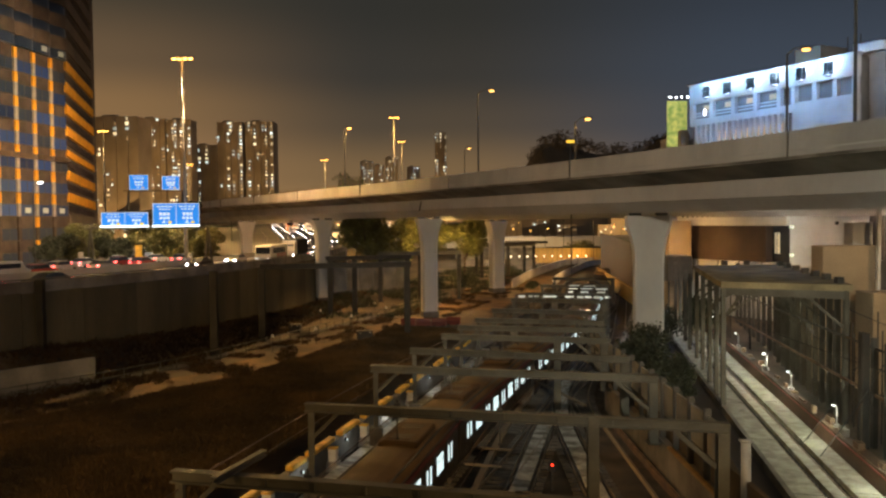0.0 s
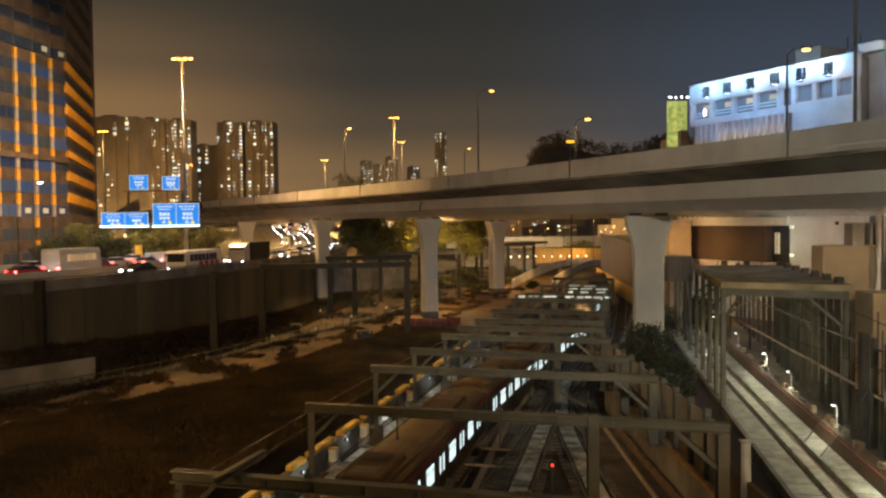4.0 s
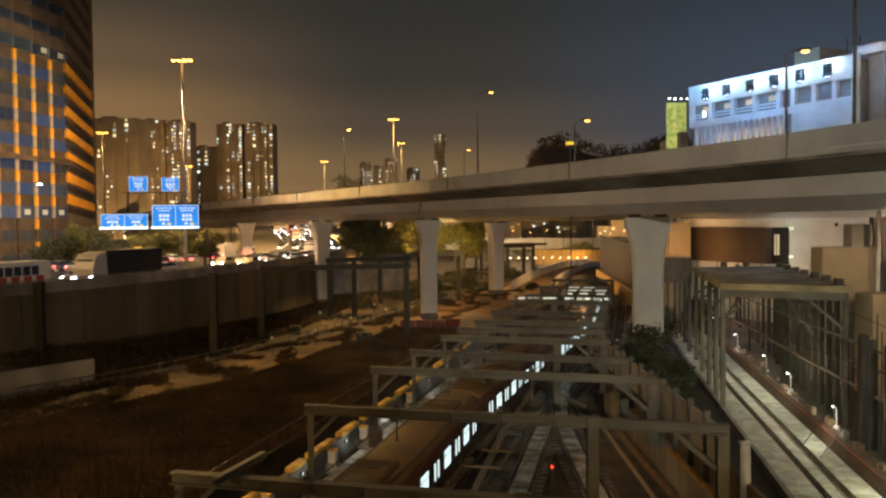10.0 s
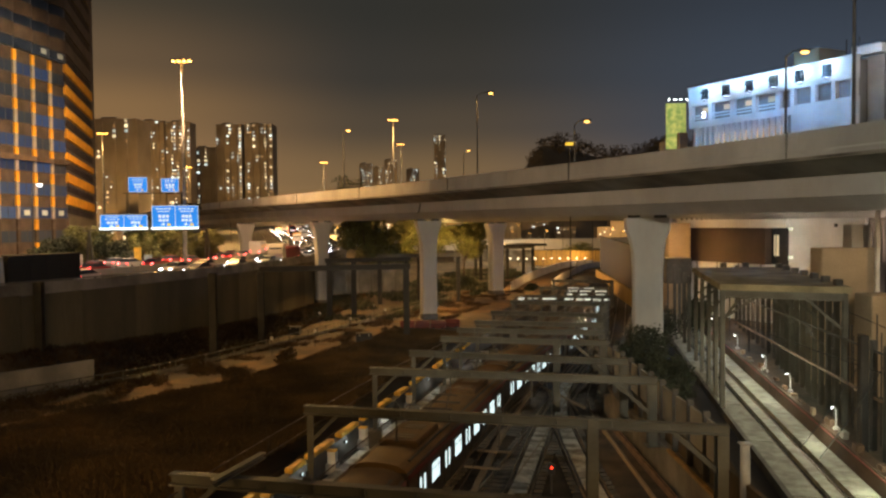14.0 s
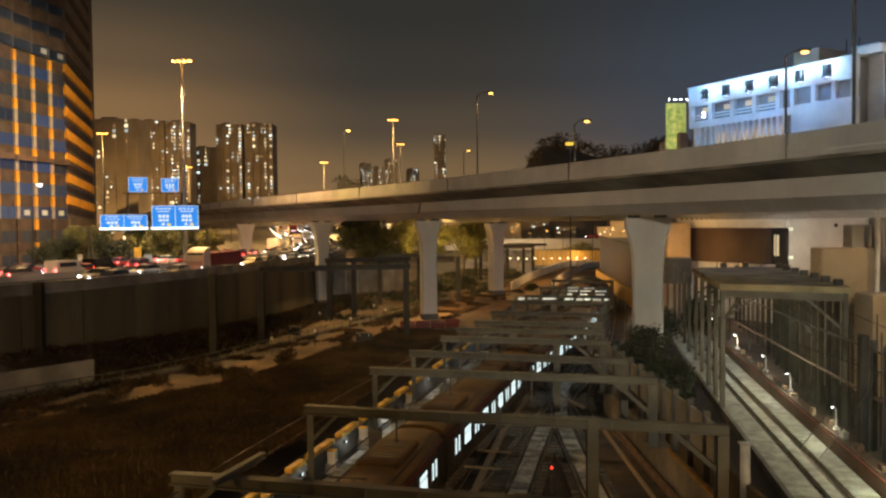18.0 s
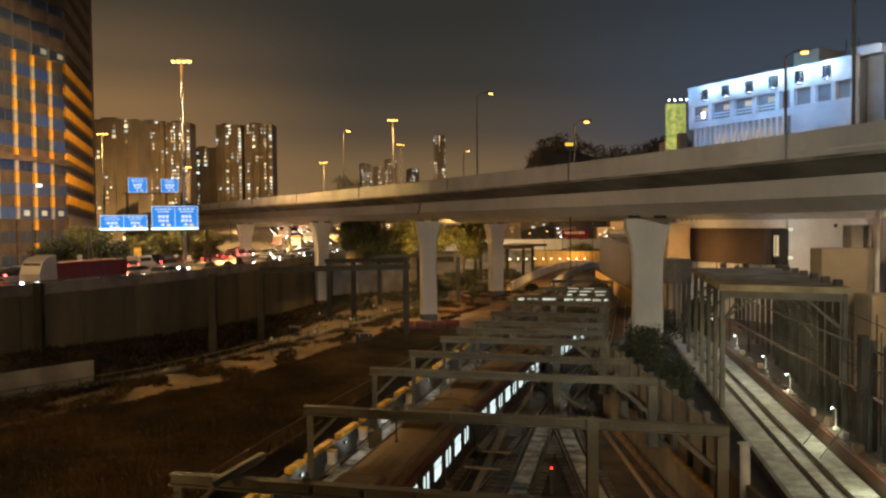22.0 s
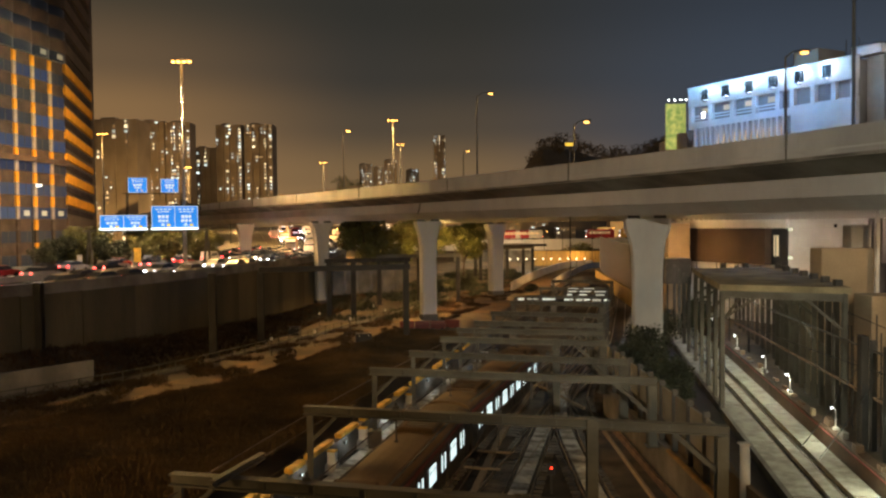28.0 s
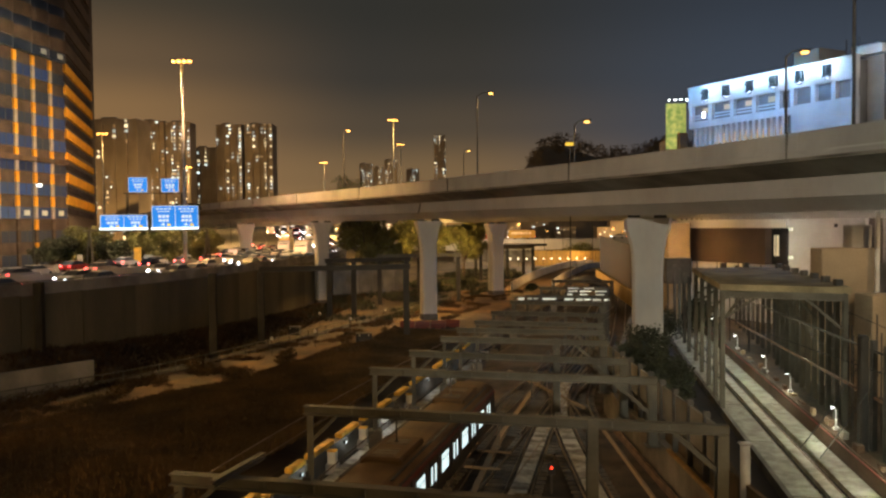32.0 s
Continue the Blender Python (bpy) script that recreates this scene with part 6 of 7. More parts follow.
def rough_ground():
    """Weeds and rubble under the viaduct."""
    rnd = random.Random(23)
    v, f = [], []
    for _ in range(6500):
        y = rnd.uniform(106, 215)
        c = PATHL.at(PATHL.near_y(y))[0].x
        x = c + rnd.uniform(-26, -3.0)
        if noise.noise((x * 0.16, y * 0.10, 7)) < -0.12 or x > cut_left(y) - 0.5:
            continue
        h = rnd.uniform(0.15, 0.9)
        for _ in range(4):
            a = rnd.uniform(0, 6.28)
            dx, dy, w = math.cos(a) * 0.5, math.sin(a) * 0.5, 0.1
            k = len(v)
            v += [(x - dy * w * 2, y + dx * w * 2, 2.0), (x + dy * w * 2, y - dx * w * 2, 2.0), (x + dx, y + dy, 2 + h), (x + dx * 0.7, y + dy * 0.7 + 0.15, 2 + h * 0.8)]
            f.append((k, k + 1, k + 2, k + 3))
    tagged(part("rough_growth", (v, [], f), LEAF_DARK), "dark rough growth under the viaduct", "undergrowth", kind="stuff")


rough_ground()
abut = thing("abutment_wall", pose(-19.5, 141.5, 2), "pale concrete abutment wall behind the portals", "wall")
first = None
for k in range(6):
    m = Matrix.Translation((k * 2.1, k * 1.8, 0)) @ Matrix.Rotation(0.708, 4, "Z")
    if first is None:
        bm = bmesh.new()
        box(bm, 1.35, 0, 2.7, 2.7, 0.4, 5.4)
        bevel(bm, 0.02)
        first = part("panel", bm, WALL_GREY, abut)
        first.matrix_basis = m
    else:
        share("panel", first, abut, m)
for x, y, z0, z1, w, m, lab in ((-48.0, 126, 8.2, 12.0, 1.1, YELLOW, "tall yellow board beside the highway"), (-46.4, 126, 8.2, 10.8, 1.2, G_SIGN_BOARD, "small pale blue board beside the highway"), (-40.5, 128, 8.0, 10.6, 0.5, CABINET_WHITE, "small white plate beside the highway"), (-53.5, 118, 8.2, 11.2, 0.7, CABINET_WHITE, "small white plate beside the highway")):
    t = thing("roadside_board", pose(x, y, z0 - 0.4), lab, "sign", "boards beside the highway")
    bm = bmesh.new()
    rod(bm, (0, 0.1, 0), (0, 0.1, z1 - z0), 0.06, n=6)
    part("post", bm, STEEL, t)
    bm = bmesh.new()
    box(bm, 0, 0, (z1 - z0) * 0.7, w, 0.08, (z1 - z0) * 0.6)
    part("board", bm, m, t)

# ---- what lies beyond the viaduct ----
FAR_WOOD = mat("far_wood", (0.17, 0.15, 0.12), 0.9, scale=0.1, vary=0.4, bump=0)


def hill_z(x):
    return float(np.interp(x, [40, 62, 74, 84, 105, 125, 145, 165, 190, 215, 320], [25, 45, 66, 79, 80, 72, 68, 70, 84, 80, 40]))


hill_rnd = random.Random(2)
hv, hf = [], []
N = 60
for i in range(N + 1):
    x = 40 + i * 4.6
    z = hill_z(x) + 5 * noise.noise((x * 0.06, 0, 0))
    for j, (dy, k) in enumerate(((0, 0.0), (60, 0.55), (130, 1.0), (260, 0.6), (420, 0.0))):
        hv.append((x, 560 + dy, 2 + (z - 2) * k))
for i in range(N):
    hf += [(i * 5 + j, (i + 1) * 5 + j, (i + 1) * 5 + j + 1, i * 5 + j + 1) for j in range(4)]
tagged(part("hill", (hv, [], hf), FAR_WOOD), "dark wooded hill on the skyline", "hill", kind="structure")
clumps = []
for k in range(190):
    x = hill_rnd.uniform(60, 230)
    z = hill_z(x)
    clumps.append((x, 690 - hill_rnd.random() * 60, z + hill_rnd.uniform(-6, 4), hill_rnd.uniform(3, 7), 4, hill_rnd.uniform(2, 5)))
tagged(part("far_woods", leaf_cloud(clumps, 9000, 1.0, 3), FAR_WOOD), "dark tree tops on the hill", "woods", kind="stuff")
for x, y, z in ((130, 640, 58), (118, 660, 72), (150, 640, 52)):
    bm = bmesh.new()
    box(bm, 0, 0, 4, 1.2, 1.2, 8)
    o = part("hill_hut", bm, GREY_WALL)
    o.matrix_basis = pose(x, y, z)
    tagged(o, "small hut on the wooded hill", "hut")

G_ORANGE_WALL = mat("yellow_hoarding", (0.55, 0.36, 0.10), 0.8, scale=0.5, vary=0.3)
hoarding = thing("hoarding", pose(0, 0, 2), "yellow site hoarding lit by small lamps", "hoarding")
for k in range(14):
    bm = bmesh.new()
    box(bm, 27 + k * 1.35 + 0.65, 238 - k * 0.5, 2.2, 1.3, 0.2, 4.4)
    part("panel", bm, G_ORANGE_WALL, hoarding)
for k in range(10):
    x, y = 19.5 + k * 2.35, 229 - k * 0.2
    t = thing("bollard_lamp", pose(x, y, 2), "short lamp post with a small white lantern", "lamp", "lamps along the far road")
    bm = bmesh.new()
    rod(bm, (0, 0, 0), (0, 0, 2.2), 0.07, n=6)
    part("post", bm, STEEL, t)
    bm = bmesh.new()
    bmesh.ops.create_icosphere(bm, subdivisions=1, radius=0.22, matrix=Matrix.Translation((0, 0, 2.4)))
    part("lantern", bm, G_BOLLARD, t)
for x in (24, 38):
    lamp(x, 231, 5.0, 900, SODIUM, 0.4)
# it comes from the east and bends away beside the highway
OVER = lerp_path([(420, 268, 9.2), (150, 268, 9.2), (60, 268, 9.2), (6, 268, 9.2), (-8, 271, 9.2), (-18, 282, 9.2), (-24, 305, 9.2), (-34, 350, 9.2), (-66, 460, 9.2), (-108, 600, 9.2), (-135, 690, 9.2)], 5)
tagged(part("far_overpass", sweep(OVER, [(-6, 0), (6, 0), (6, -3.4), (-6, -3.4)]), CONCRETE), "pale concrete overpass beyond the viaduct", "overpass", kind="structure")
tagged(part("overpass_wall", strip(lambda y: 4.0, lambda y: 34.0, 5.9, 4.0, 263, 272, 3), CONCRETE_DARK), "dark abutment under the far overpass", "wall", kind="structure")
for k in range(12):
    bm = bmesh.new()
    box(bm, 0, 0, 0.5, 0.12, 0.12, 1.0)
    o = part("overpass_post", bm, STEEL_PALE)
    o.matrix_basis = pose(8 + k * 3, 262.4, 9.2)
    tagged(o, "short railing post on the overpass", "railing", "overpass railing posts")
# Light without a fixture, added to brighten the overpass wall.
lamp(14, 246, 15, 16000, (1.0, 0.76, 0.46), 0.5)
lamp(27, 222, 5.2, 1800, (1.0, 0.95, 0.86), 0.4)
bank = shrub(44, 255, 2, 14, 7, LEAF, "green shrub bank beside the overpass", 120, 2500, 0.35)
BARR = lerp_path([(13, 150, 2), (19, 175, 2), (28, 205, 2), (36, 226, 2), (48, 234, 2)], 3)
tagged(part("road_barrier", sweep(BARR, [(-0.15, 0), (0.15, 0), (0.12, 1.7), (-0.12, 1.7)]), WHITE_WALL), "white curved concrete barrier beside the ramp", "barrier", kind="structure")
tagged(part("road_barrier", sweep(offset(BARR, 7.0)[3:], [(-0.15, 0), (0.15, 0), (0.12, 1.5), (-0.12, 1.5)]), WHITE_WALL), "white curved concrete barrier beside the ramp", "barrier", kind="structure")
tagged(part("ramp", sweep(offset(BARR, 3.5), [(-3.3, 0.0), (3.3, 0.0), (3.3, 0.05), (-3.3, 0.05)]), PATH), "sandy ramp between white barriers", "road", kind="structure")
wall_portal(8.2, 178, 21.5, 186, 9.4, (0.03, 0.5, 0.97), "dark steel shelter frame beyond the piers")
wall_portal(7.5, 188, 20.5, 198, 9.4, (0.03, 0.5, 0.97), "dark steel shelter frame beyond the piers")
shelter = thing("shelter_roof", pose(14.4, 187.5, 9.42, 0, 0, 32), "dark flat shelter roof on steel frames beyond the piers", "roof")
bm = bmesh.new()
box(bm, 0, 0, 0.25, 16.0, 12.5, 0.3)
bevel(bm, 0.05)
part("roof_plate", bm, NEAR_BLACK, shelter)
for e in (-6.1, 6.1):
    bm = bmesh.new()
    box(bm, 0, e, 0.06, 16.0, 0.2, 0.26)
    part("edge_beam", bm, STEEL_DARK, shelter)
tall = thing("tall_fence", pose(0, 0, 2), "tall brown slatted fence beside the cutting", "fence")
f0 = None
for k in range(60):
    u = k / 60
    m = Matrix.Translation((29.2 + 11.3 * u, 121 + 84 * u, 0)) @ Matrix.Rotation(-0.134, 4, "Z")
    if f0 is None:
        bm = bmesh.new()
        box(bm, 0, 0, 4.9, 0.12, 0.95, 8.6)
        f0 = part("slat", bm, BROWN_WALL, tall)
        f0.matrix_basis = m
    else:
        share("slat", f0, tall, m)
for z in (1.4, 5.0, 8.6):
    bm = bmesh.new()
    bar(bm, (29.32, 121, z), (40.62, 205, z), 0.1, 0.16)
    part("rail", bm, STEEL_DARK, tall)
bm = bmesh.new()
bar(bm, (28.4, 118, 1.2), (33.6, 174, 1.2), 0.35, 2.4)
part("base_wall", bm, G_ORANGE_WALL, tall, "orange-lit base wall")
# No lamp stands here; this light is added for the fence's base wall.
lamp(26.5, 168, 8, 2600, SODIUM, 0.4)
arm_spots += [(36.3, 240, 2, 15.6), (32.0, 250, 2, 12.2), (43.3, 230, 2, 15.7), (63.4, 300, 2, 12.6), (23.8, 280, 2, 11.8), (29.9, 280, 2, 11.1), (62.6, 280, 2, 11.4)]
for k, (x, y, w, h) in enumerate(((-2, 152, 5, 2.2), (5, 164, 5, 2.4), (17, 150, 3.4, 1.6))):
    shrub(x, y, 2, w, h, LEAF_DARK, "dark bush among the piers", 140 + k, 1300, 0.22)
low = random.Random(31)
for k in range(26):
    x = -330 + k * 18 + low.uniform(-5, 5)
    h = low.uniform(9, 15.5)
    w = low.uniform(12, 20)
    d = 470 + low.uniform(0, 90) + abs(x) * 0.3
    t = thing("low_building", pose(x, d, 2), "low far building with a few lit windows", "building", "low buildings behind the highway")
    bm = bmesh.new()
    box(bm, 0, 5, h / 2, w, 10, h)
    part("wall", bm, FAR_WALL, t)
    for _ in range(low.randint(2, 6)):
        bm = bmesh.new()
        box(bm, low.uniform(-0.45, 0.45) * w, -0.05, low.uniform(0.45, 0.92) * h, low.uniform(0.8, 2.0), 0.1, 1.0)
        part("lit_window", bm, low.choice((G_WIN_W, G_WIN_B, G_WIN_C)), t)
RAMP = lerp_path([(-62, 170, 7.6), (-74, 215, 9.0), (-86, 265, 10.8), (-104, 330, 13.2), (-132, 420, 16.0)], 6)
tagged(part("slip_road", sweep(RAMP, [(-6, -6), (6, -6), (6, 0), (-6, 0)]), ASPHALT), "asphalt slip road that climbs away", "road", kind="structure")
for o in (-6, 6):
    tagged(part("slip_parapet", sweep(offset(RAMP, o), [(-0.15, -1.2), (0.15, -1.2), (0.12, 0.8), (-0.12, 0.8)]), CONCRETE), "pale concrete parapet of the slip road", "parapet", kind="structure")
LANES["ramp"] = Line(list(reversed(offset(RAMP, -2.5))))
hood = thing("track_hood", pose(0, 0, 0.1), "dark arched hood over the far tracks", "hood")
for k in range(3):
    hp2 = [(math.cos(a) * 5.3, math.sin(a) * 5.5) for a in np.linspace(0, math.pi, 13)] + [(math.cos(a) * 5.0, math.sin(a) * 5.2) for a in np.linspace(math.pi, 0, 13)]
    y = 126 + k * 4.2
    part("ring", sweep([Vector((track_x(y) - 0.9, y, 0)), Vector((track_x(y + 4.0) - 0.9, y + 4.0, 0))], hp2), STEEL_DARK, hood)

# ---- traffic ----
paints = [P_WHITE, P_SILVER, P_BLACK, P_RED, P_SILVER, P_CREAM]
words = ["white", "silver", "black", "red", "silver", "cream"]
proto = [car(p, f"{w} car in slow highway traffic") for p, w in zip(paints, words)]
used = set()


def spawn(k):
    if k in used:
        return copy_thing(proto[k], Matrix())
    used.add(k)
    return proto[k]


rt = random.Random(77)
V = 4.0
# towards the camera
drive_by(bus(P_WHITE, "long white coach with printed sides", False, 8.6, False), -4.6, ((0.0, 121.5), (2.0, 107.8), (4.0, 95.2), (6.0, 83.7), (8.0, 75.7), (10.0, 68.2)))
drive_by(truck(P_BLACK, "silver lorry with a tall black cargo box", 10.4, 3.4, P_SILVER), -4.6, ((0.0, 135.5), (2.0, 124.5), (4.0, 112.0), (6.0, 98.8), (8.0, 89.8), (10.0, 81.8), (12.0, 76.3), (14.0, 70.8), (17.0, 60.0)))
drive_by(truck(P_DARK, "dark lorry with a dark red cargo box", 11.0, 2.6, P_SILVER), -4.6, ((17.0, 107.7), (19.0, 93.5), (21.0, 81.7), (23.0, 71.0)))
for y, t, k in ((72, 0.2, 2), (64, 0.5, 1), (112, 10, 5), (119, 11, 1), (128, 12, 0), (137, 12, 5), (146, 12, 2), (98, 27, 4), (86, 25, 2), (107, 29, 5), (120, 30, 2), (132, 31, 1), (95, 31, 4), (140, 26, 3), (150, 28, 0), (79, 28, 4)):
    drive(spawn(k), -4.6, y, t, V)
for i in range(15):
    drive(spawn(rt.choice((0, 1, 2, 4, 5))), -8.6, 78 + i * 13 + rt.uniform(-3, 3), 8, 3.6)
# away from it
drive(van(P_WHITE, "white van in slow highway traffic"), -18.6, 93, 1.0, 8.0, True)
drive(bus(P_WHITE, "white single-deck bus with lit windows", False, 7.5), -18.6, 87, 3.0, 8.0, True)
drive(van(P_WHITE, "white van among slow cars"), -18.6, 91.5, 17.5, 4.2, True)
drive(van(P_BLACK, "black van among slow cars"), -18.6, 98, 17.5, 4.2, True)
# lanes that lead away: tail lights
for i in range(36):
    off = (-18.6, -22.4, -26.0)[i % 3]
    drive(spawn(rt.choice((0, 1, 2, 3, 4))), off, 34 + i * 4.0 + rt.uniform(-2, 2), 16, 2.6 + 0.8 * ((off + 18) / -8), True)
# the queue that comes round the far bend
for i in range(145):
    off = (-2.6, -5.6, -9.3, -12.9, -16.5)[i % 5]
    drive(spawn(rt.choice((0, 1, 2, 4, 5))), off, 178 + i // 5 * 8.2 + i % 5 * 1.6 + rt.uniform(-1.2, 1.2), 16, 3.4)
for i in range(14):
    drive(spawn(rt.choice((0, 1, 2, 3))), "ramp", 185 + i * 14 + rt.uniform(-5, 5), 16, 2.4, True)
for i, (off, y, tone, word) in enumerate(((-5.6, 205, P_CREAM, "cream"), (-12.9, 232, P_YELLOW, "yellow"), (-9.3, 268, P_WHITE, "white"), (-16.5, 290, P_YELLOW, "yellow"), (-12.9, 322, P_CREAM, "cream"), (-5.6, 345, P_WHITE, "white"))):
    drive(truck(tone, f"{word} lorry in the far queue", 8.0 + i % 3, 3.5 + 0.2 * (i % 2)), off, y, 16, 3.4)


def cross(ob, x_ref, t_ref, v):
    """A vehicle on the far overpass, heading west."""
    OVERPASS.append((ob, 420 - x_ref - v * t_ref, v))


OVERPASS, OVER_LANE = [], Line(offset(OVER, -3.0))  # thing, place along the lane at the start, speed
cross(bus(P_WHITE, "white coach on the far overpass", False, 9.6), 49.3, 6, 9.5)
for tone, word, x, t in ((P_RED, "red", 34.7, 23), (P_CREAM, "cream", 49.6, 23), (P_RED, "red", 52.2, 25), (P_CREAM, "cream", 28.8, 28), (P_RED, "red", 52.4, 28), (P_YELLOW, "yellow", 44.9, 30)):
    cross(bus(tone, f"{word} coach on the far overpass", False, 9.0), x, t, 9.3)
cross(spawn(3), 22.0, 21, 9.3)
cross(spawn(0), 58.3, 32, 9.3)
drive(bus(P_RED, "red double-deck bus with a lit panel", True), -12.4, 300, 6, 1.2)
drive(bus(P_CREAM, "cream double-deck bus in the far queue", True), -9.3, 372, 10, 1.6)
drive(bus(P_CREAM, "orange-lit double-deck bus in the far queue", True), -12.9, 352, 16, 1.4)
drive(truck(P_CREAM, "white lorry in the far queue", 8, 3.6), -5.6, 240, 20, 3.4)

# ---- lamps ----
def mast(x, y, base, top, heads, label, watts, towards=None, tint=SODIUM, cone=86):
    t = thing("high_mast_lamp", pose(x, y, base), label, "street lamp", "lamps along the highway")
    bm = bmesh.new()
    rod(bm, (0, 0, 0), (0, 0, top - base), 0.30, 0.17, 10)
    part("pole", bm, STEEL_PALE, t, smooth=True)
    bm = bmesh.new()
    rod(bm, (0, 0, top - base - 0.25), (0, 0, top - base + 0.1), 0.5, 0.5, 12)
    part("ring", bm, STEEL_PALE, t)
    n = heads
    for k in range(n):
        x0 = (k - (n - 1) / 2) * 0.82
        bm = bmesh.new()
        box(bm, x0, 0, top - base - 0.1, 0.62, 0.8, 0.22)
        part("housing", bm, STEEL_PALE, t)
        bm = bmesh.new()
        box(bm, x0, 0, top - base - 0.28, 0.40, 0.6, 0.2)
        part("lantern", bm, G_SODIUM, t, "glowing orange lantern")
    if watts:
        if y < 200:
            lamp(x, y - 1.0, top - 0.9, watts, tint, 0.6, cone, towards or (x + 10, y - 48, 0))
            lamp(x - 1.2, y - 0.3, top - 0.9, watts * 0.75, (1.0, 0.76, 0.48), 0.6, 130, (x - 50, y + 6, 10))
            lamp(x - 0.4, y + 0.6, top - 0.9, watts * 0.6, (1.0, 0.60, 0.30), 0.6, 120, (x - 10, y + 22, 10))
            lamp(x + 1.2, y + 0.3, top - 0.9, watts * 0.6, SODIUM, 0.6, 112, (x + 26, y + 18, 8))
            lamp(x + 1.4, y - 3.4, top - 0.6, 260, SODIUM, 0.4)
        else:
            lamp(x, y - 3.4, top - 0.6, watts, SODIUM, 0.3, 150, (x, y - 6, 0))
    return t


def arm_lamp(x, y, base, top, reach, label, watts=0, g=None, colour=SODIUM, cut=True):
    t = thing("street_lamp", pose(x, y, base), label, "street lamp", "lamps along the roads")
    h = top - base
    bm = bmesh.new()
    rod(bm, (0, 0, 0), (0, 0, h - 0.5), 0.12, 0.07, 8)
    part("pole", bm, STEEL_DARK, t)
    bm = bmesh.new()
    rod(bm, (0, 0, h - 0.55), (reach * 0.4, 0, h - 0.05), 0.06, 0.05, 6)
    rod(bm, (reach * 0.4, 0, h - 0.05), (reach, 0, h), 0.05, 0.05, 6)
    part("arm", bm, STEEL, t)
    bm = bmesh.new()
    box(bm, reach, 0, h, 0.9, 0.42, 0.2)
    bevel(bm, 0.06)
    hd = part("head", bm, STEEL, t)
    bm = bmesh.new()
    box(bm, reach, 0, h - 0.16, 0.54, 0.38, 0.22)
    bevel(bm, 0.06)
    part("lantern", bm, g or G_SODIUM, hd, "glowing lantern")
    if watts:
        lamp(x + reach, y, top - 0.6, watts, colour, 0.35, 165 if cut else None, (x + reach, y, 0))
    return t


mast(-39.2, 122, ROAD_Z - 0.7, 40.1, 4, "tall mast with a ring of orange lanterns", 110000, (-24, 87, 0), SODIUM, 64)
mast(-14.3, 240, 2, 46.0, 4, "tall mast with a ring of orange lanterns", 10000)
mast(-16.6, 330, 2, 47.6, 4, "tall far mast with orange lanterns", 7000)
mast(-48.3, 330, 2, 40.5, 4, "tall far mast with orange lanterns", 7000)
mast(-99.6, 236, 7.5, 42.4, 4, "tall far mast with orange lanterns", 7000)
mast(-113.2, 260, 7.5, 37.3, 3, "tall far mast with orange lanterns", 0)
mast(-82.0, 260, 7.5, 34.1, 3, "tall far mast with orange lanterns", 7000)
arm_lamp(4.7, 104, 19.4, 31.8, 1.8, "viaduct street lamp with an orange lantern", 3000, G_SODIUM_LOW)
arm_lamp(14.3, 86, 19.4, 25.8, 1.35, "viaduct street lamp with an orange lantern", 1500, G_SODIUM_LOW)
arm_lamp(-17.6, 145, 19.4, 31.9, 0.9, "viaduct street lamp with an orange lantern", 5000)
arm_lamp(4.2, 150, 19.0, 28.5, 0.9, "viaduct street lamp with an orange lantern", 0, G_SODIUM_LOW)
arm_lamp(27.5, 64, 19.4, 28.4, 1.5, "viaduct street lamp with an orange lantern", 300, G_SODIUM_LOW)
arm_lamp(-56.2, 110, 8.2, 20.9, 1.0, "street lamp with a small white lantern", 500, G_WHITE, NEUTRAL)
# Unseen mast, added to light the tower, wall and path from the west.
mast(-70, 52, 9.8, 40, 4, "unseen mast with orange lanterns, added beside the office tower", 34000, (-24, 62, 0), (1.0, 0.60, 0.24), 66)
# Unseen mast and white beam behind the viewpoint, added to light the viaduct.
mast(6, -24, 2, 34, 2, "unseen mast with white lanterns, added behind the footbridge", 0)
lamp(6, -23, 31, 86000, (1.0, 0.95, 0.78), 1.2, 39, (15, 80, 17.2))
# Lamps added where the viaduct hides them, to brighten the far queue.
for x, y, z in ((-37, 196, 20.2), (-45, 236, 21.4), (-57, 284, 22.6), (-66, 250, 21.5)):
    arm_lamp(x, y, 7.6, z, -1.0, "street lamp added out of sight over the far highway lanes", 20000, G_SODIUM_LOW)
# Added past the right edge of view to light the white wall.
arm_lamp(45.6, 77, 2, 12.5, -1.0, "unseen street lamp added beside the sign building", 2600, None, (1.0, 0.74, 0.56), False)
# Added where the canopy hides it, to light the building's ledge.
arm_lamp(30, 78, 2, 9.2, 0.3, "street lamp added out of sight in the yard behind the canopy", 0, None)
lamp(30.4, 78.4, 8.6, 2500, (1.0, 0.72, 0.52), 0.3, 78, (40, 102, 8.5))
# Added behind a pier to light the path and the farther pier.
arm_lamp(-3.1, 114, 2, 8.2, 0.3, "street lamp added out of sight behind the pier beside the path", 5200, None, SODIUM)
lamp(-2.8, 114, 7.5, 7000, SODIUM, 0.35, 44, (9.6, 143, 8))
# Hidden by the same pier and added so the tree crowns glow yellow.
arm_lamp(-3.5, 160, 2, 9.6, 0.8, "street lamp added out of sight among the trees", 0)
lamp(-2.9, 160.4, 9.0, 18000, (1.0, 0.60, 0.17), 0.35, 118, (0, 178, 8.5))
# Two lamps added beyond the far pier to light yard and ramp.
arm_lamp(10.7, 152, 2, 11.0, 0.2, "street lamp added out of sight behind the far pier", 9000, None, SODIUM)
arm_lamp(12, 196, 2, 13, 1.0, "street lamp added beside the ramp", 8000, None, SODIUM)
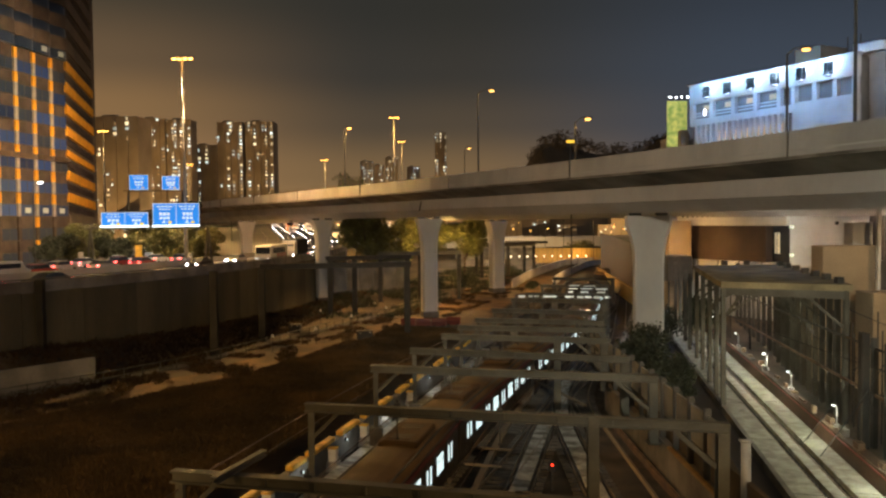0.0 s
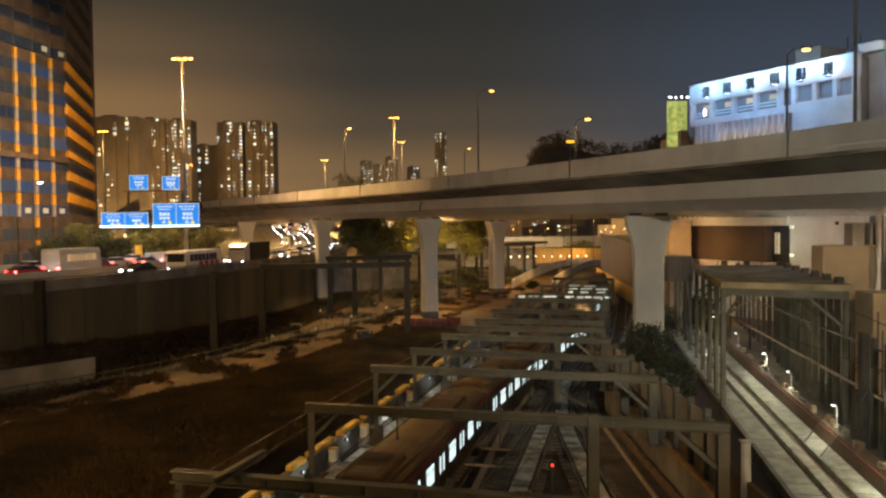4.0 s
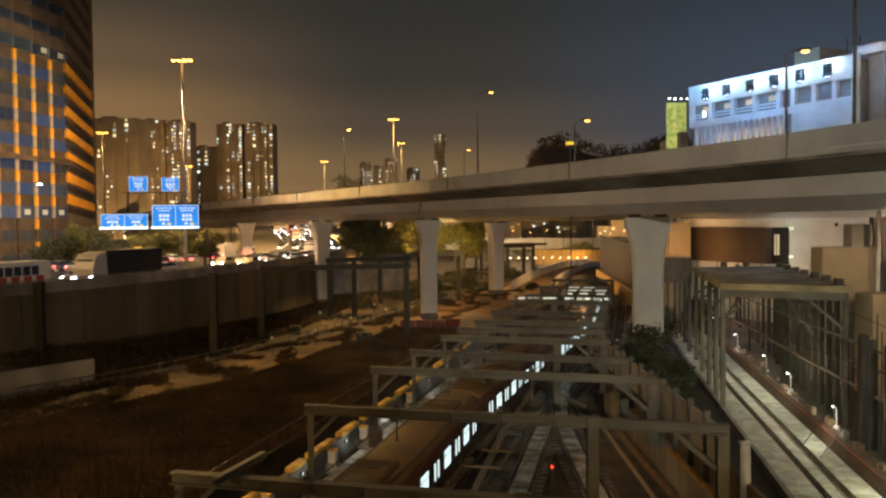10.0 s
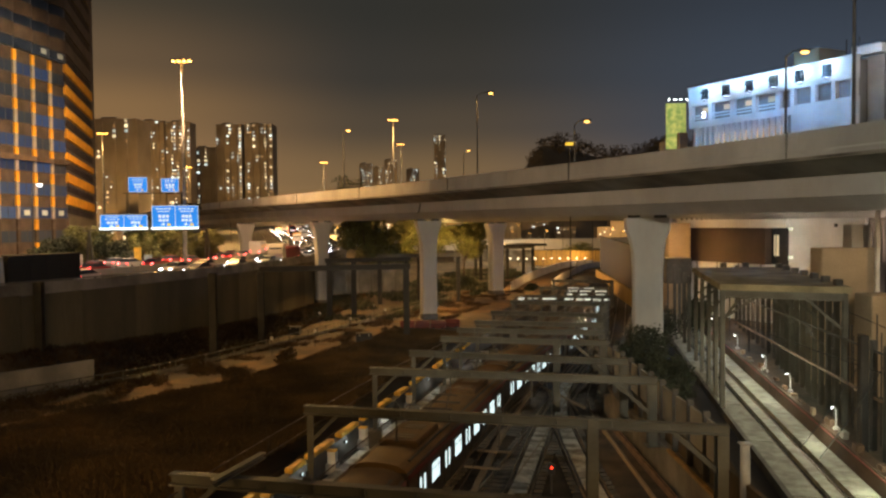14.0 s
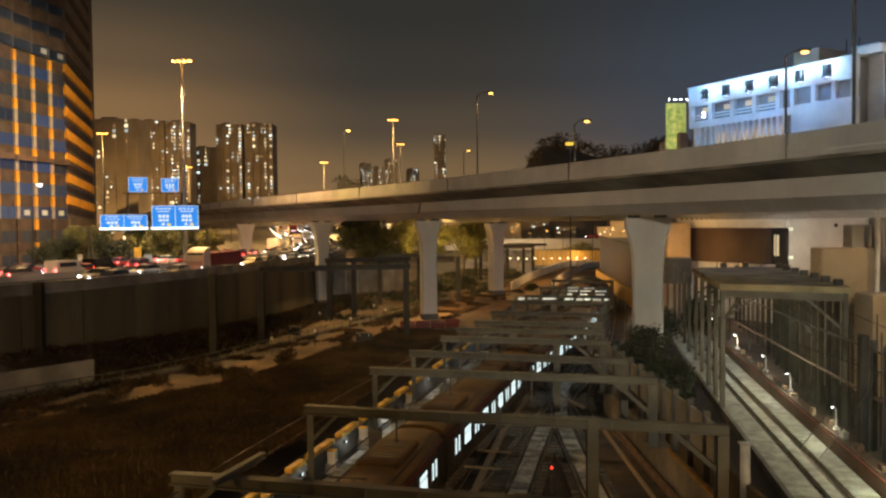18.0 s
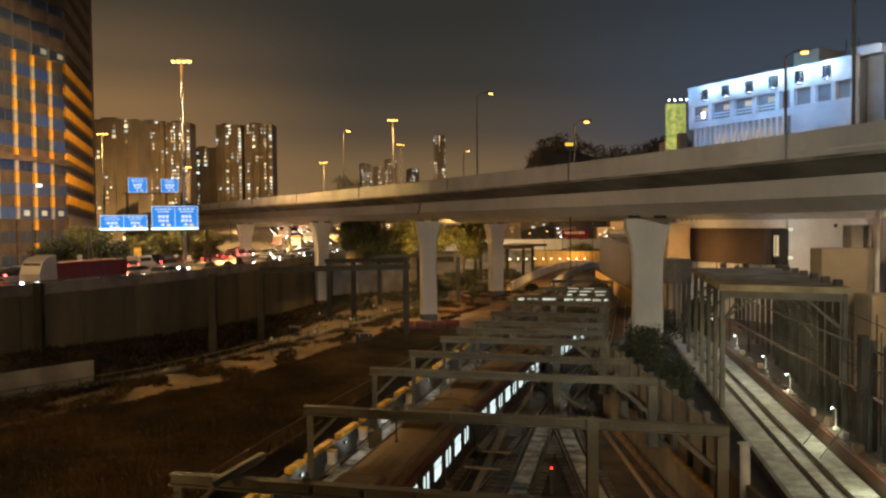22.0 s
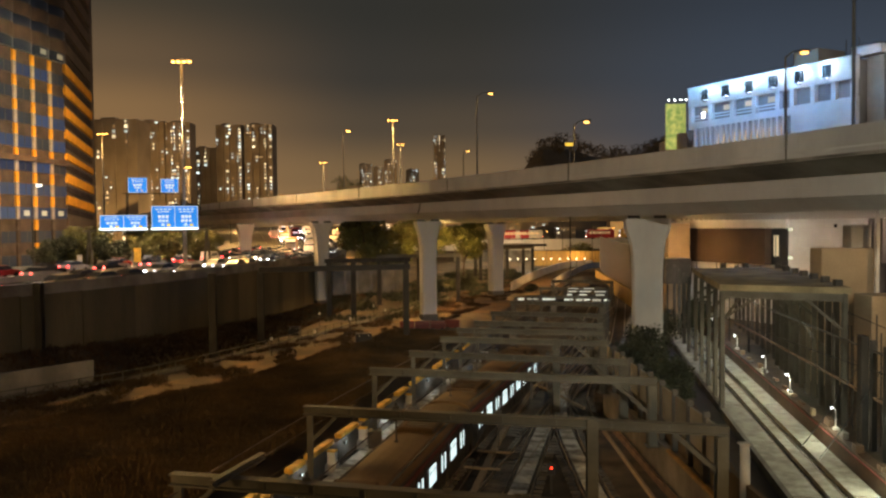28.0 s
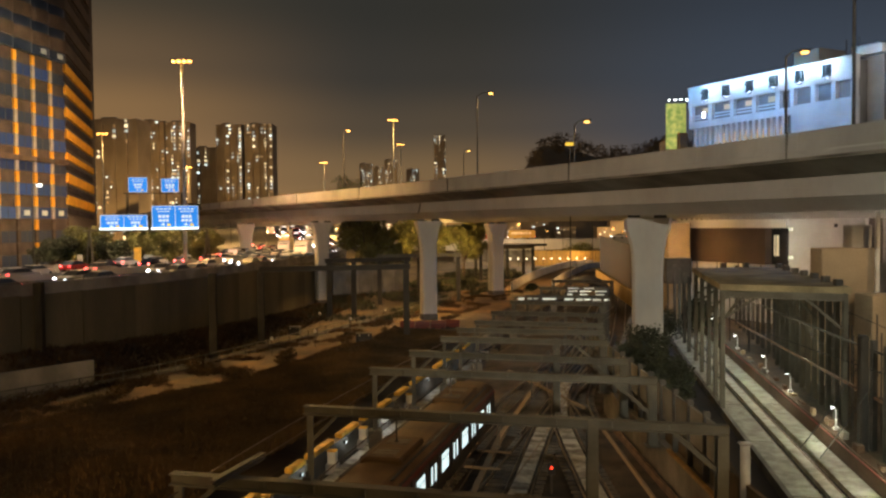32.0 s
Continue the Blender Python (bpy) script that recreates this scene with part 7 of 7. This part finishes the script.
t = thing("lamp_pole", pose(28.3, 55, 19.4), "tall dark pole on the viaduct", "pole")
bm = bmesh.new()
rod(bm, (0, 0, 0), (0, 0, 14), 0.14, 0.1, 8)
part("shaft", bm, STEEL_DARK, t)
# An added lamp that brightens the far tracks.
for x, y, w in ((17.6, 97.0, 600),):
    t = thing("track_lamp", pose(x, y, 5.5), "small white lamp added below a gantry", "lamp", "lamps below the gantries")
    bm = bmesh.new()
    box(bm, 0, 0, -0.06, 0.5, 0.16, 0.12)
    part("case", bm, STEEL_DARK, t)
    bm = bmesh.new()
    box(bm, 0, 0, -0.135, 0.42, 0.1, 0.03)
    part("tube", bm, G_PALE_STRIP, t)
    lamp(x, y, 5.15, w * 0.6, (1.0, 0.80, 0.48), 0.2)
# Added lamps that stand in for the train windows' light on the walkway.
for y in (43.5, 50, 56.5, 63, 69.5, 76):
    x = cut_left(y) + 1.62
    t = thing("bulkhead_lamp", pose(x, y, 1.25), "small white bulkhead lamp added on the low wall", "lamp", "bulkhead lamps on the low wall")
    bm = bmesh.new()
    box(bm, 0, 0, 0, 0.14, 0.3, 0.2)
    bevel(bm, 0.02)
    part("case", bm, STEEL_DARK, t)
    bm = bmesh.new()
    box(bm, 0.08, 0, -0.02, 0.03, 0.22, 0.1)
    part("lens", bm, G_TRAIN, t, "glowing white lens")
    lamp(x + 0.35, y, 1.3, 14, (0.90, 0.98, 0.95), 0.15)
rl = random.Random(8)
# Glowing strips stand in for the lit stripes between the far beams.
for y, x0, x1, deep in ((93.0, 8.8, 18.4, 0.34), (97.6, 15.3, 19.4, 0.18), (102.0, 16.1, 20.4, 0.15), (106.5, 16.8, 21.2, 0.12)):
    t = thing("tube_lamp_row", pose(0, y, 6.1), "row of glowing strips in place of lit stripes over the far tracks", "lamp", "tube lamps over the tracks")
    bm = bmesh.new()
    bar(bm, (x0 - 0.4, 0.06, 0.12), (x1 + 0.6, 0.06 - 0.27 * (x1 + 0.6 - x0), 0.12), 0.12, 0.12)
    part("carrier", bm, STEEL_DARK, t)
    for xx in (x0 - 0.3, x1 + 0.4):
        bm = bmesh.new()
        bar(bm, (xx, 0.06 - 0.27 * (xx - x0), -5.4), (xx, 0.06 - 0.27 * (xx - x0), 0.1), 0.16, 0.16)
        part("leg", bm, STEEL_DARK, t)
    x = x0
    while x < x1:
        w = rl.uniform(0.5, 1.5)
        bm = bmesh.new()
        box(bm, x + w / 2, -0.27 * (x - x0), -0.04, w, 0.08, deep * rl.uniform(0.5, 1.0))
        part("tube", bm, G_PALE_STRIP, t)
        x += w + rl.uniform(0.1, 0.6) * (2.2 if x < x0 + (x1 - x0) * 0.5 else 1)
for x, y, z in ((31.7, 72, 9.3), (33.4, 72, 10.0), (34.6, 73, 7.8), (36.2, 74, 9.0), (30.2, 74, 8.0), (29.6, 82, 7.2)):
    t = thing("wall_light", pose(x, y, z), "small white wall light beyond the canopy", "lamp", "wall lights beyond the canopy")
    bm = bmesh.new()
    box(bm, 0, 0.1, 0, 0.14, 0.12, 0.5)
    bevel(bm, 0.02)
    part("case", bm, STEEL_DARK, t)
    bm = bmesh.new()
    box(bm, 0, 0.02, 0, 0.09, 0.05, 0.42)
    part("lens", bm, G_LAMP_GREEN, t)
    bm = bmesh.new()
    rod(bm, (0, 0.16, 0.2), (0, 0.16, 2 - z), 0.06, n=6)
    part("post", bm, STEEL_DARK, t)
# This lamp is added to give the footway its cool light.
arm_lamp(34.5, 112, 2, 8.5, -1.0, "street lamp with a white lantern, added beside the footway", 420, G_WHITE, COOL)
t = thing("amber_board", pose(20.9, 130, 2), "small amber light board on a tall post", "sign")
bm = bmesh.new()
rod(bm, (0, 0, 0), (0, 0, 25.4), 0.12, 0.09, 8)
part("post", bm, STEEL_DARK, t)
bm = bmesh.new()
box(bm, 0, -0.15, 25.5, 1.5, 0.12, 0.5)
part("board", bm, G_AMBER, t, "glowing amber board")
# Added in the pier's cover to turn the annex orange; its source is unseen.
arm_lamp(26.8, 100, 2, 14.6, 0.3, "street lamp added out of sight behind the thick pier", 1500, None, SODIUM)
lamp(27.1, 100.4, 12.6, 2800, SODIUM, 0.35, 96, (33, 109.5, 9))
# Outside the view, added to light the tan block and service tower.
arm_lamp(38, 50, 2, 14.8, -1.2, "unseen street lamp added east of the canopy", 0)
lamp(36.7, 50.3, 14.0, 1900, (1.0, 0.68, 0.34), 0.35, 76, (31.8, 62, 7))
# Strong lamps added low down to lift the far walls and hill.
for x, y, w in ((-150, 470, 120000), (-200, 480, 90000), (-168, 380, 60000), (-40, 300, 30000), (-66, 400, 40000), (-88, 350, 40000), (40, 430, 40000), (110, 470, 70000), (-62, 860, 80000), (-4, 860, 60000)):
    arm_lamp(x, y, 2, 13.5, 1.0, "added street lamp in the far housing estate", w, G_SODIUM_LOW, SODIUM, False)
# unseen lamps, added at the footbridge from which the cutting is seen
arm_lamp(-24, -6, 2, 17, 1.2, "unseen street lamp added beside the footbridge")
lamp(-22.8, -5.9, 16.4, 33000, (1.0, 0.60, 0.22), 0.35, 64, (-25, 26, 0))
arm_lamp(22, -4, 2, 17, -1.2, "unseen street lamp added beside the footbridge")
lamp(20.8, -3.9, 16.4, 18500, (1.0, 0.60, 0.21), 0.35, 56, (8, 38, 0))

for x, y, b, z in arm_spots:
    arm_lamp(x, y, b, z, 0.9, "far street lamp with a small lantern", 2500, G_SODIUM_LOW)


def motions():
    """All that moves: the train and the road traffic."""
    for k, c in enumerate(cars):
        rows = []
        for t in (0, 4, 8, 12, 16, 20, 24, 28, 32):
            s = tail_at(t) - CAR * (k + 0.5)
            p, d = RAILS.at(s)
            rows.append((t, pose(p.x, p.y, p.z, 0, 0, math.degrees(math.atan2(-d.x, d.y)))))
        walk(c, rows)
    for ob, s0, v in OVERPASS:
        rows = []
        for t in range(0, 33, 2):
            p, d = OVER_LANE.at(s0 + v * t)
            rows.append((t, pose(p.x, p.y, p.z + 0.01, 0, 0, math.degrees(math.atan2(-d.x, d.y)))))
        walk(ob, rows)
    for ob, ln, s0, v in TRAFFIC:
        rows = []
        for t in range(0, 33, 2):
            p, d = ln.at(s0 + v * t if v is not None else float(np.interp(t, [k[0] for k in s0], [k[1] for k in s0])))
            if v is not None and v < 0:
                d = -d
            rows.append((t, pose(p.x, p.y, p.z + 0.01, 0, 0, math.degrees(math.atan2(-d.x, d.y)))))
        walk(ob, rows)


motions()
